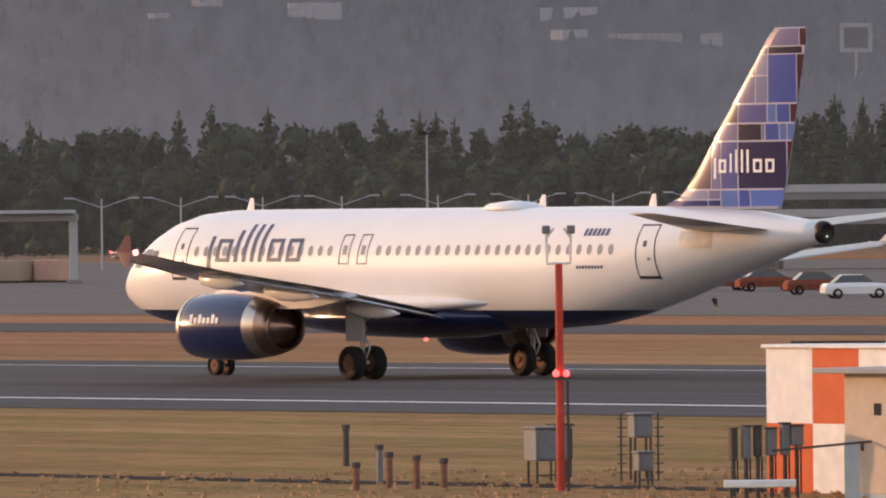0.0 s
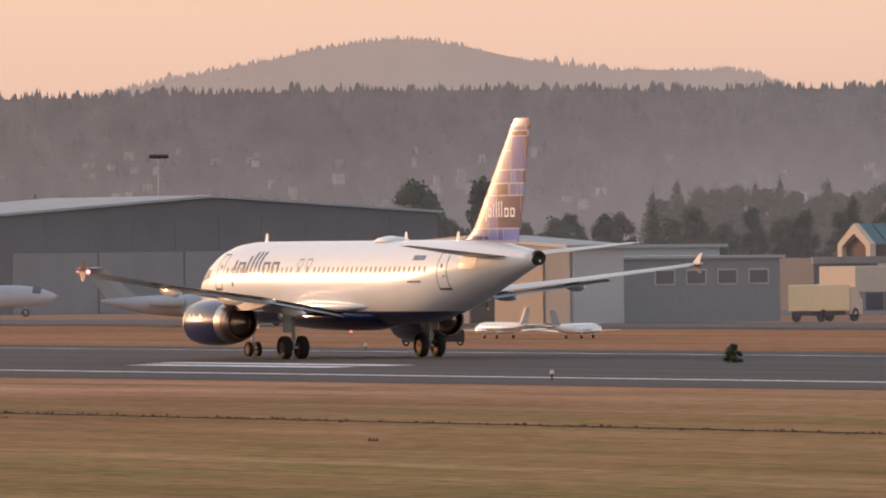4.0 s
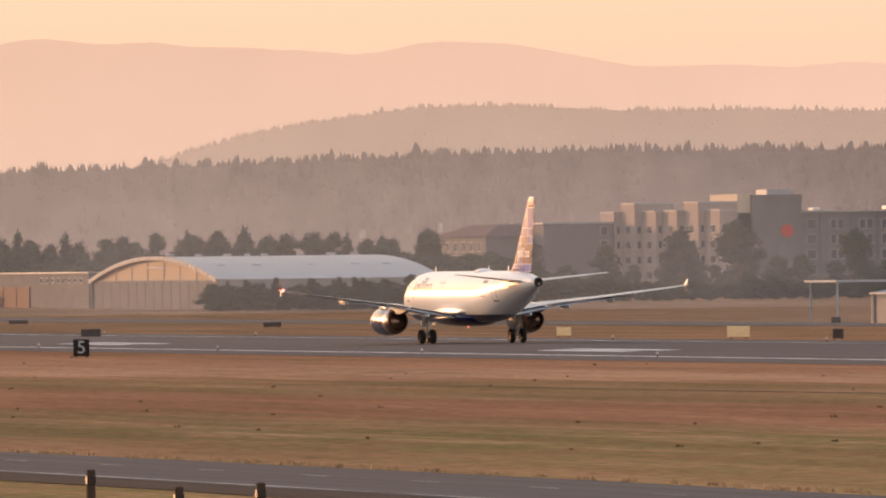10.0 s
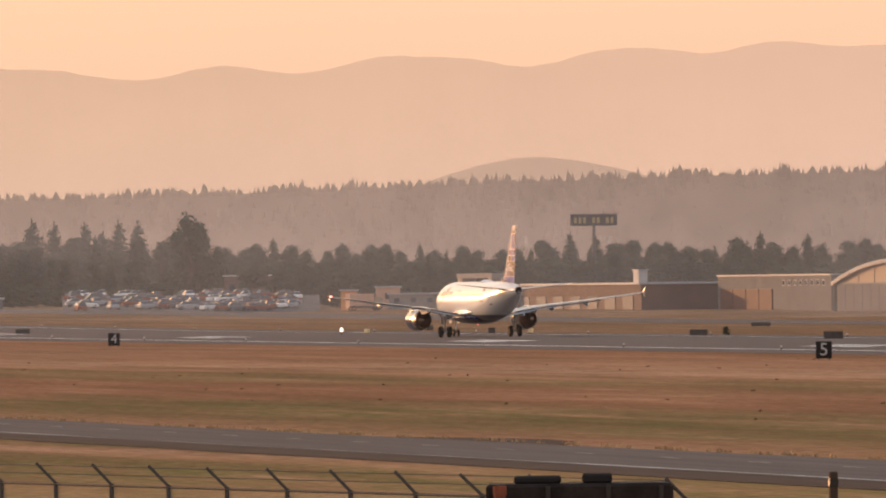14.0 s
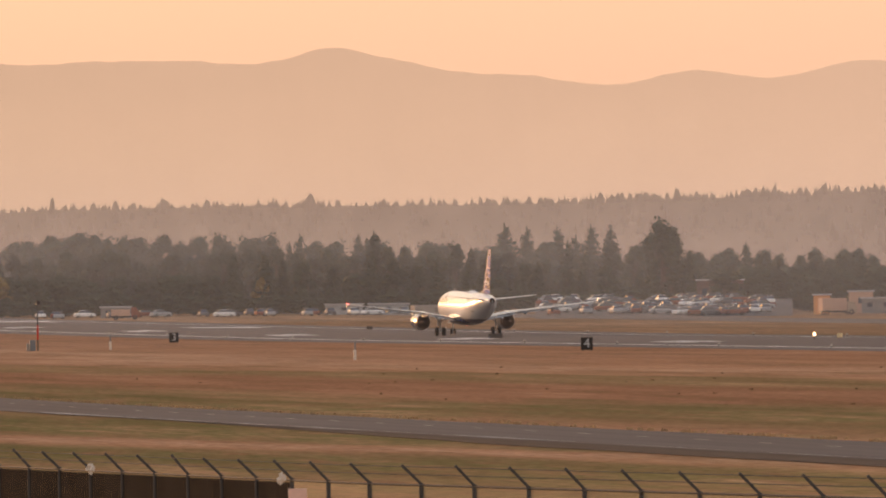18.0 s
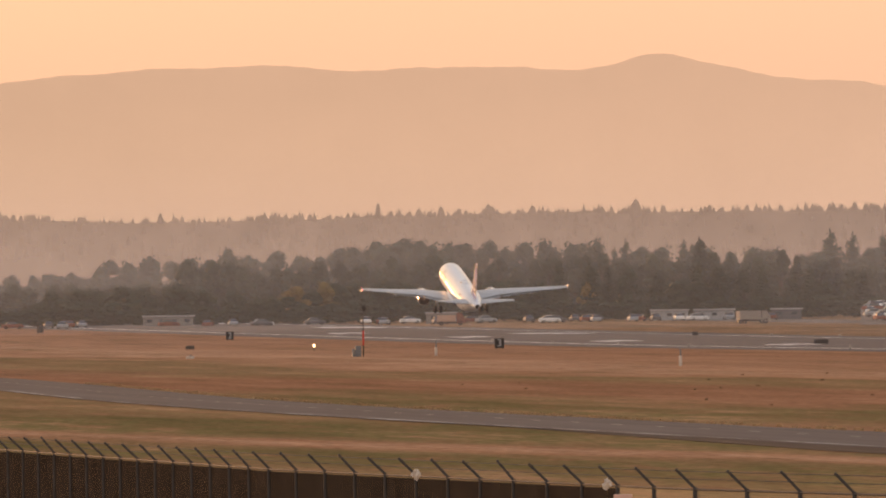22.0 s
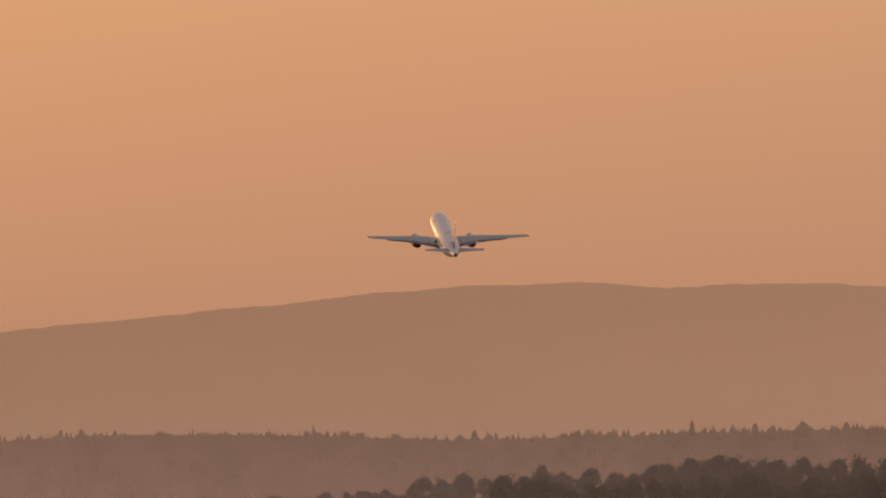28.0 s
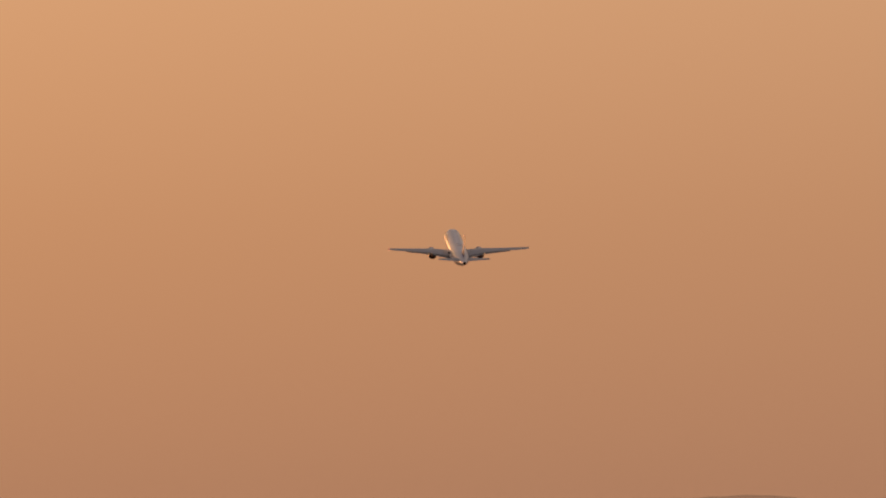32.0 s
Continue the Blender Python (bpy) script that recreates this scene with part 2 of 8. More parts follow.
M = {
    "grass": grass_material(),
    "runway": asphalt_material("runway_asphalt", (.096, .089, .089)),
    "taxiway": asphalt_material("taxiway_asphalt", (.105, .095, .09)),
    "road": asphalt_material("road_asphalt", (.085, .082, .085)),
    "apron": asphalt_material("apron_concrete", (.17, .15, .135)),
    "line": shader("runway_paint", (.78, .77, .74), .7, vary=.15, scale=.5),
    "worn_line": shader("worn_road_paint", (.36, .35, .33), .8, vary=.5, scale=.6),
    "black": shader("sign_black", (.028, .026, .026), .9, spec=.02),
    "sign_white": shader("sign_white", (.8, .8, .78), .5),
    "white_paint": shader("white_aircraft_paint", (.80, .80, .79), .18, vary=.03, scale=.8, spec=.5, coat=.2),
    # aircraft white greyed in its colour for the shade on backlit jets
    "shaded_white": shader("shaded_white_aircraft_paint", (.42, .43, .45), .45, vary=.08, scale=.6, spec=.3),
    "navy": shader("navy_paint", (.012, .018, .075), .2, vary=.08, scale=1.0, spec=.5, coat=.3),
    "wing_grey": shader("wing_grey_paint", (.36, .375, .39), .3, vary=.06, scale=1.2, spec=.5),
    "steel": shader("bare_steel", (.52, .48, .44), .28, metal=1.0, vary=.1, scale=3),
    "dark_metal": shader("dark_exhaust_metal", (.05, .045, .042), .5, metal=.7),
    "gear_white": shader("gear_white_paint", (.55, .55, .54), .45, vary=.15),
    "rubber": shader("tyre_rubber", (.022, .021, .021), .85, spec=.2),
    "hub": shader("wheel_hub_metal", (.15, .085, .06), .6, metal=.2),
    "glass_dark": shader("dark_window_glass", (.10, .10, .11), .12, vary=.05, spec=.5),
    "concrete": shader("wall_concrete", (.25, .235, .225), .85, vary=.1, scale=.6),
    "tan_wall": shader("tan_cladding", (.40, .31, .225), .7, vary=.08, scale=.3),
    "slate_pale": shader("pale_slate_cladding", (.21, .21, .22), .65, vary=.12, scale=.4, stretch=(1, 1, .2)),
    "bay_door": shader("grey_roller_door", (.30, .265, .25), .7, vary=.12, scale=.5, stretch=(1, 1, 6)),
    "flat_wall": shader("grey_apartment_render", (.165, .16, .16), .85, vary=.15, scale=.25),
    "dark_wall": shader("slate_cladding", (.12, .12, .13), .6, vary=.1, scale=.3),
    "white_wall": shader("white_cladding", (.42, .42, .42), .6, vary=.08, scale=.3),
    "roof_grey": shader("grey_roofing", (.33, .345, .36), .45, vary=.12, scale=.3),
    "leaf": leaf_material("tree_leaves", (.022, .030, .020), (.064, .072, .044)),
    "bark": shader("tree_bark", (.09, .065, .045), .9),
    "red": shader("red_paint", (.5, .045, .03), .8, spec=.02),
    "orange": shader("orange_paint", (.75, .16, .04), .5),
    "grey_box": shader("grey_cabinet_paint", (.19, .20, .21), .5),
    "fence": shader("fence_steel", (.085, .08, .078), .7, vary=.2),
    "slat": shader("fence_slats", (.032, .027, .024), .95, vary=.3, scale=1.0, spec=.0),
    "shoulder": asphalt_material("oiled_shoulder", (.038, .030, .028)),
    "timber": shader("weathered_timber", (.07, .05, .04), .9, vary=.3, scale=4),
    "skip": shader("dark_rusty_steel", (.030, .024, .022), .7, vary=.5, scale=1.5, metal=.2),
    "rust": shader("rust_red_steel", (.20, .07, .045), .8, vary=.3, scale=5),
    "mast_red": shader("faded_red_mast_paint", (.42, .075, .05), .6, vary=.25, scale=2),
    "pink_board": shader("pale_pink_board", (.75, .50, .42), .7),
    "scrap": shader("pale_plastic", (.62, .55, .48), .6, vary=.25, scale=6),
    "numeral": shader("numeral_white", (.42, .44, .45), .5, vary=.05),
    "cream_sign": shader("cream_sign_face", (.80, .62, .36), .6),
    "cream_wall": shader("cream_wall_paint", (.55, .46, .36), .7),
    "pale_blue": shader("pale_blue_paint", (.42, .48, .52), .7),
    "yellow": shader("yellow_paint", (.52, .41, .16), .55),
    "olive": shader("olive_paint", (.30, .32, .10), .6),
    "dark_grey": shader("dark_grey_paint", (.05, .05, .055), .9, spec=.03),
    "amber_glow": shader("amber_lamp", (.8, .5, .3), .3, emit=(1, .6, .3), strength=5.0),
    "leaf_gold": leaf_material("yellowing_leaves", (.12, .085, .03), (.26, .165, .055)),
    "frame": shader("window_frame_paint", (.40, .38, .36), .6),
    "pane": shader("window_pane_glass", (.055, .065, .08), .12, vary=.2, scale=.2, spec=.5),
    "lit_pane": shader("lit_pane_glass", (.5, .42, .3), .15),
    "pale_glass": shader("pale_roof_glass", (.42, .50, .55), .18, vary=.1, scale=.2),
    "seam": shader("cladding_seam", (.24, .13, .075), .7),
    "salmon": shader("salmon_render", (.52, .34, .25), .8),
    "white_roof": shader("white_sheet_roof", (.42, .41, .40), .4, vary=.1, scale=.15),
    "brown_door": shader("brown_door_paint", (.14, .075, .055), .7),
    "brown_wall": shader("brown_cladding", (.13, .085, .075), .75, vary=.15, scale=.3),
    "sun_white": shader("bright_white_metal", (.8, .76, .7), .4),
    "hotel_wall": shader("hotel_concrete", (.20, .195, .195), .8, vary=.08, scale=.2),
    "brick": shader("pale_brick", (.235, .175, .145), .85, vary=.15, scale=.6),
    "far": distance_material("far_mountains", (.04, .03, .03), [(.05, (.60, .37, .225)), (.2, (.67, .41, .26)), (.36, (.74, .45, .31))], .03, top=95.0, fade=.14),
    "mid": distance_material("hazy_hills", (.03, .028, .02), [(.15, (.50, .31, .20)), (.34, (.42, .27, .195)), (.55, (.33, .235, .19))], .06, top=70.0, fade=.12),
    "teal_glass": shader("teal_roof_glass", (.055, .125, .125), .2, vary=.2, scale=.9, spec=.4),
    "orange_wall": shader("orange_tan_cladding", (.64, .29, .11), .7, vary=.08, scale=.3),
    "hazed_house": distance_material("hillside_haze_glow", (.10, .09, .08), [(.2, (.27, .18, .13)), (.36, (.19, .135, .11)), (.62, (.135, .112, .107)), (.85, (.112, .097, .097))], .3, scale=.5),
    "door_concrete": shader("door_panel_paint", (.30, .27, .24), .8, vary=.12, scale=.3),
    "blue_grey": shader("blue_grey_cladding", (.135, .15, .17), .8, vary=.1, scale=.3),
    "dry_weed": shader("brown_weeds", (.15, .095, .05), .95, vary=.3, scale=.6, spec=.0),
    "weed": shader("green_weeds", (.13, .115, .055), .95, vary=.3, scale=.6, spec=.0),
    "tuft_pale": shader("pale_tuft", (.44, .30, .17), .95, vary=.35, scale=.5, spec=.0),
    "worn_yellow": shader("worn_yellow_paint", (.32, .26, .13), .7),
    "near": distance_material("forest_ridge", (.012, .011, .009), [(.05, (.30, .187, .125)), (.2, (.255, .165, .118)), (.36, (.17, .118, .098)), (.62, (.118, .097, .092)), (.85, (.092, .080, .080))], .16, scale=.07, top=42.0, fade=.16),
}


# ---------------------------------------------------------------- builders
def mesh_of(name, bm, mat, smooth=False):
    me = bpy.data.meshes.new(name)
    bm.to_mesh(me)
    bm.free()
    if mat is not None:
        me.materials.append(mat)
    if smooth:
        for p in me.polygons:
            p.use_smooth = True
    return me


def part(name, bm, mat, parent, label="", smooth=False):
    ob = new(name, mesh_of(name, bm, mat, smooth))
    if parent is not None:
        ob.parent = parent
    return tagged(ob, label) if label else ob


def thing(name, label, category, m=None, group="", kind=""):
    ob = new(name)
    if m is not None:
        ob.matrix_world = m
    return tagged(ob, label, category, group, kind)


def add_box(bm, x0, x1, y0, y1, z0, z1, bevel=0.0, m=None):
    g = bmesh.ops.create_cube(bm, size=1.0)
    vs = g["verts"]
    for v in vs:
        v.co = Vector(((x0 + x1) / 2 + v.co.x * (x1 - x0), (y0 + y1) / 2 + v.co.y * (y1 - y0), (z0 + z1) / 2 + v.co.z * (z1 - z0)))
    if bevel:
        es = list({e for v in vs for e in v.link_edges})
        r = bmesh.ops.bevel(bm, geom=es, offset=bevel, segments=1, affect="EDGES")
        vs = list({v for f in r["faces"] for v in f.verts} | {v for v in vs if v.is_valid})
    if m is not None:
        bmesh.ops.transform(bm, matrix=m, verts=[v for v in vs if v.is_valid])
    return bm


def boxed(*args, **kw):
    return add_box(bmesh.new(), *args, **kw)


def add_tube(bm, a, b, r0, r1=None, n=8, caps=True):
    a, b = Vector(a), Vector(b)
    r1 = r0 if r1 is None else r1
    q = (b - a).to_track_quat("Z", "Y").to_matrix()
    rings = []
    for c, r in ((a, r0), (b, r1)):
        rings.append([bm.verts.new(c + q @ Vector((r * math.cos(2 * math.pi * i / n), r * math.sin(2 * math.pi * i / n), 0))) for i in range(n)])
    for i in range(n):
        bm.faces.new((rings[0][i], rings[0][(i + 1) % n], rings[1][(i + 1) % n], rings[1][i]))
    if caps:
        bm.faces.new(rings[0][::-1])
        bm.faces.new(rings[1])
    return bm


def tube(*args, **kw):
    return add_tube(bmesh.new(), *args, **kw)


def loft(rings, close_ends=True, bm=None):
    bm = bm or bmesh.new()
    vs = [[bm.verts.new(p) for p in ring] for ring in rings]
    n = len(vs[0])
    for a, b in zip(vs, vs[1:]):
        for i in range(n):
            bm.faces.new((a[i], a[(i + 1) % n], b[(i + 1) % n], b[i]))
    if close_ends:
        bm.faces.new(vs[0][::-1])
        bm.faces.new(vs[-1])
    bmesh.ops.recalc_face_normals(bm, faces=bm.faces)
    return bm


def revolve(profile, axis_z, n=32, centre_x=0.0):
    """A body turned about the y axis: profile of (y, radius)."""
    return loft([[Vector((centre_x + r * math.cos(2 * math.pi * i / n), y, axis_z + r * math.sin(2 * math.pi * i / n))) for i in range(n)] for y, r in profile])


# ---------------------------------------------------------------- ground
YS = [-600 + 60 * i for i in range(92)]


def strip(name, xs, y0, y1, mat, label, lift=0.0, kind="structure", category="ground"):
    """A band along the runway: xs holds (x, height) across it."""
    ys = [y0] + [y for y in YS if y0 < y < y1] + [y1]
    vs = [(x, y, rise(y) + h + lift) for y in ys for x, h in xs]
    n = len(xs)
    fs = [(j * n + i, j * n + i + 1, (j + 1) * n + i + 1, (j + 1) * n + i) for j in range(len(ys) - 1) for i in range(n - 1)]
    me = bpy.data.meshes.new(name)
    me.from_pydata(vs, [], fs)
    me.materials.append(mat)
    return tagged(new(name, me), label, category, kind=kind)


strip("ground", [(-4700, 0), (-800, 0), (0, 0), (400, 0), (1200, 0), (4700, 0)], -600, 4800, M["grass"], "dry mown airfield grass, straw coloured with greener patches")
CROWN = [(212, .015), (222, .03), (233.5, .19), (RUNWAY_X, .28), (256.3, .19), (267.8, .03), (278, .015)]
strip("runway", CROWN, -500, 3400, M["runway"], "dark grooved asphalt runway with a slight crown", category="runway")
strip("taxiway", [(341, .02), (366, .02)], -500, 2300, M["taxiway"], "worn asphalt taxiway beside the runway", category="taxiway")
strip("apron", [(396, .02), (760, .02)], -500, 1240, M["apron"], "pale concrete apron before the hangars", category="apron")


def crown_z(x):
    for (a, za), (b, zb) in zip(CROWN, CROWN[1:]):
        if a <= x <= b:
            return za + (zb - za) * (x - a) / (b - a)
    return 0.0


def marking(name, x0, x1, y0, y1, label):
    return strip(name, [(x0, crown_z(x0) + .02), (x1, crown_z(x1) + .02)], y0, y1, M["line"], label, category="runway marking")


marking("runway_edge_line", 221.5, 222.4, -500, 3300, "long white painted runway edge line")
marking("runway_edge_line", 267.3, 268.2, -500, 3300, "long white painted runway edge line")


# a shallow dark drainage ditch wandering through the grass
vs, fs = [], []
for i in range(60):
    y = 180 + 7.2 * i
    w = (.9 if y < 265 else .45) * (1 + .5 * noise.noise(Vector((y * .07, 3, 0)))) * max(.1, min(1, (605 - y) / 90))
    x = 158.5 + 6.5 * min(1, max(0, (y - 205) / 55)) + 3.4 * min(1, max(0, (y - 260) / 130)) + .5 * math.sin(y * .045) - 9.5 * max(0, (y - 470) / 120) ** 1.5
    vs += [(x - w, y, .012), (x - w * .3, y, .006), (x + w, y, .013)]
for i in range(59):
    for k in range(2):
        fs.append((3 * i + k, 3 * i + k + 1, 3 * i + k + 4, 3 * i + k + 3))
me = bpy.data.meshes.new("ditch")
me.from_pydata(vs, [], fs)
me.materials.append(M["shoulder"])
tagged(new("ditch", me), "narrow dark drainage ditch in the grass", "ditch", kind="structure")


# ---------------------------------------------------------------- far country
def ridge_height(az, lo, step, base, weights):
    return base + sum(w * math.exp(-((az - lo - step * i) / step) ** 2) for i, w in enumerate(weights))


FAR_W = [-0.022, -0.119, -0.098, -0.081, -0.059, -0.042, -0.034, -0.016, 0.006, -0.002, 0.046, 0.03, 0.07, 0.041, 0.078, 0.022, 0.056, 0.038, 0.064, 0.006, 0.077, 0.078, 0.01, -0.004, 0.002, -0.061, -0.017, 0.026, -0.064, 0.037, 0.018, 0.02, -0.038, 0.039, 0.059, -0.018, 0.091, 0.012, 0.056, 0.007, 0.03, 0.003, -0.017, 0.052, 0.023, 0.007, -0.047, -0.055, -0.036, -0.064, -0.036, -0.056, -0.048, -0.049, -0.032]
MID_W = [0.0, 0.0, -0.022, -0.333, 0.025, -0.135, -0.272, -0.038, 0.012, 0.072, -0.005, 0.047, -0.04, 0.191, -0.004, 0.118, -0.029, 0.006, 0.066, 0.126, -0.171, 0.037, 0.047, 0.225, 0.003, 0.068]
NEAR_W = [-0.218, -0.082, -0.192, -0.128, -0.152, -0.147, -0.107, -0.1, -0.078, -0.042, -0.091, 0.023, 0.052, 0.016, 0.007, 0.028, 0.034, -0.006, 0.078, 0.031, 0.049, 0.207, -0.251, 0.472, 0.328, 0.003, 0.262, 0.07]


def hill(name, az0, az1, dist, depth, profile, mat, label, step=.06, rough=.006):
    """A long hill with a wooded or bare crest, its slope falling towards the airfield."""
    vs, fs = [], []
    n = int((az1 - az0) / step) + 1
    rows = 7
    for i in range(n):
        az = az0 + (az1 - az0) * i / (n - 1)
        el = profile(az) + rough * noise.noise(Vector((az * 3.1, dist * .01, 0))) + rough * .6 * noise.noise(Vector((az * 11, dist * .01, 5)))
        for k in range(rows):
            u = k / (rows - 1)
            d = dist - depth * (1 - u)
            top = EYE_Z + dist * math.tan(radians(el))
            z = 3 + (top - 3) * (u ** .8) + (1 - u) * u * 26 * noise.noise(Vector((az * .8, u * 3, dist)))
            vs.append(bearing(az, d, z))
    for i in range(n - 1):
        for k in range(rows - 1):
            a = i * rows + k
            fs.append((a, a + rows, a + rows + 1, a + 1))
    me = bpy.data.meshes.new(name)
    me.from_pydata(vs, [], fs)
    me.materials.append(mat)
    for p in me.polygons:
        p.use_smooth = True
    return tagged(new(name, me), label, "hills", kind="structure")


def far_profile(az):
    return .018 * math.exp(-((az - 8.74) / .16) ** 4) + ridge_height(az, 2.6, 0.3, 1.112, FAR_W) - .6 * min(1, max(0, (az - 18.4) / 3.2))


def mid_profile(az):
    return (ridge_height(az, 9, 0.75, 0.76, MID_W) - .3) * min(1, max(0, (az - 10.3) / 1.3)) * min(1, max(0, (29.5 - az) / 1.5)) + .3


def near_profile(az):
    w = min(1, max(0, az - 31.6))
    high = .775 + .02 * math.sin(az * 2.7) + .42 * min(1, max(0, (az - 36.55) / .9))
    return (1 - w) * ridge_height(az, 3, 1.5, 0.697, NEAR_W) + w * high


hill("backdrop_mountains", -6, 26, 4900, 500, far_profile, M["far"], "far mountain range with evening haze painted as a glow", step=.03, rough=.011)
hill("backdrop_hills", 8.8, 30, 4300, 500, mid_profile, M["mid"], "wooded hills with warm haze painted as a glow")
hill("backdrop_forest_ridge", -6, 48, 3600, 700, near_profile, M["near"], "dark conifer ridge with haze painted as a glow")


def conifer_field(name, az0, az1, dist, depth, profile, mat, count, h0, h1, label, crest=.45):
    """Many pointed trees on a ridge, one joined mesh."""
    rnd = random.Random(name)
    vs, fs = [], []
    for _ in range(count):
        az = rnd.uniform(az0, az1)
        u = 1.0 if rnd.random() < crest else rnd.uniform(.1, 1) ** .8
        el = profile(az)
        top = EYE_Z + dist * math.tan(radians(el))
        z = 3 + (top - 3) * (u ** .8) - 3
        p = bearing(az, dist - depth * (1 - u), z)
        clump = .95 + .3 * noise.noise(Vector((az * 2.3, 7, dist))) + .25 * noise.noise(Vector((az * 9.1, 3, dist)))
        h = (h0 + (h1 - h0) * rnd.random() ** 1.5) * clump * (1.25 if rnd.random() < .03 else 1) * ((1.3 if az > 29.5 else .88 if az > 11 else .70 + .18 * max(0, az - 5) / 6) if u == 1.0 else 1.0)
        w = h * (rnd.uniform(.17, .28) if az > 29.5 else rnd.uniform(.15, .25))
        a0 = rnd.uniform(0, 6.28)
        k = len(vs)
        tiers = ((.0, .9), (.35, 1.0), (.58, .85), (.78, .62), (.92, .34)) if rnd.random() < .25 else ((.0, 1.0), (.35, .75), (.38, .6), (.68, .42), (.70, .3))
        for s, r in tiers:
            for j in range(5):
                a = a0 + 6.283 * j / 5
                rr = w * r * rnd.uniform(.75, 1.25)
                vs.append((p.x + rr * math.cos(a), p.y + rr * math.sin(a), p.z + h * s))
        vs.append((p.x, p.y, p.z + h))
        for t in range(len(tiers) - 1):
            for j in range(5):
                fs.append((k + t * 5 + j, k + t * 5 + (j + 1) % 5, k + t * 5 + 5 + (j + 1) % 5, k + t * 5 + 5 + j))
        for j in range(5):
            fs.append((k + 20 + j, k + 20 + (j + 1) % 5, k + 25))
    me = bpy.data.meshes.new(name)
    me.from_pydata(vs, [], fs)
    me.materials.append(mat)
    return tagged(new(name, me), label, "forest", kind="stuff")


# the conifers share the ridges' painted haze glow
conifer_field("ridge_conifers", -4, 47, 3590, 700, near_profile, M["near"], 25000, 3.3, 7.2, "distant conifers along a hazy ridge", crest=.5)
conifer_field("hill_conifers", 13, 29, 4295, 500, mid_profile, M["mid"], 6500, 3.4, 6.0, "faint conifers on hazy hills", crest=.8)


# ---------------------------------------------------------------- the airliner
def livery_material():
    """White over a navy belly, with fine panel joints."""
    m = shader("airliner_white_and_navy", (.8, .8, .79), .28, vary=.03, scale=.7, spec=.38, coat=.3)
    nt = m.node_tree
    b = nt.nodes["Principled BSDF"]
    white = b.inputs["Base Color"].links[0].from_socket
    tc = nt.nodes.new("ShaderNodeTexCoord")
    sp = nt.nodes.new("ShaderNodeSeparateXYZ")
    nt.links.new(tc.outputs["Object"], sp.inputs[0])
    gt = nt.nodes.new("ShaderNodeMath")
    gt.operation = "LESS_THAN"
    gt.inputs[1].default_value = 2.36
    nt.links.new(sp.outputs["Z"], gt.inputs[0])
    navy = nt.nodes.new("ShaderNodeRGB")
    navy.outputs[0].default_value = (.012, .017, .07, 1)
    col = mixed(nt, gt.outputs[0], white, navy.outputs[0])
    nt.links.new(col, b.inputs["Base Color"])
    return m


M["livery"] = livery_material()
M["red_glow"] = shader("red_lamp", (.6, .02, .02), .3, emit=(1, .05, .04), strength=5.0)
M["beacon_glow"] = shader("red_beacon", (.6, .05, .03), .3, emit=(1, .22, .15), strength=1.2)
M["white_glow"] = shader("white_lamp", (.8, .8, .8), .3, emit=(1, .9, .75), strength=.4)

FUSELAGE = [(0, 3.12, .03, .03), (.12, 3.13, .32, .30), (.4, 3.17, .62, .60), (.9, 3.25, .95, .93), (1.6, 3.36, 1.27, 1.27), (2.4, 3.50, 1.53, 1.57),
            (3.4, 3.63, 1.75, 1.84), (4.6, 3.74, 1.90, 2.0), (6, 3.79, 1.965, 2.06), (7.5, 3.8, 1.975, 2.07), (12, 3.8, 1.975, 2.07), (18, 3.8, 1.975, 2.07),
            (24, 3.8, 1.975, 2.07), (26, 3.86, 1.965, 2.01), (28, 4.02, 1.90, 1.84), (30, 4.25, 1.74, 1.58), (32, 4.50, 1.47, 1.28), (34, 4.72, 1.10, .95),
            (35.5, 4.84, .78, .66), (36.7, 4.92, .50, .44), (37.3, 4.95, .37, .34)]
D0 = 17.7


def fuselage_at(d):
    for a, b in zip(FUSELAGE, FUSELAGE[1:]):
        if a[0] <= d <= b[0]:
            u = (d - a[0]) / (b[0] - a[0])
            return [a[k] + (b[k] - a[k]) * u for k in (1, 2, 3)]
    return FUSELAGE[-1][1:]


def skin(d, z, side, proud=.006):
    """A point on the fuselage's side at distance d from the nose and height z, and the outward normal."""
    zc, hw, hh = fuselage_at(d)
    s = max(-.98, min(.98, (z - zc) / hh))
    c = math.sqrt(1 - s * s)
    n = Vector((side * c / hw, 0, s / hh)).normalized()
    return Vector((side * hw * c, D0 - d, z)) + n * proud, n


def skin_patch(bm, d0, d1, z0, z1, side, proud=.006, nd=2, nz=3):
    """A patch of paint or glass that follows the fuselage's curve."""
    g = [[bm.verts.new(skin(d0 + (d1 - d0) * i / nd, z0 + (z1 - z0) * j / nz, side, proud)[0]) for j in range(nz + 1)] for i in range(nd + 1)]
    for i in range(nd):
        for j in range(nz):
            f = (g[i][j], g[i + 1][j], g[i + 1][j + 1], g[i][j + 1])
            bm.faces.new(f if side < 0 else f[::-1])
    return bm


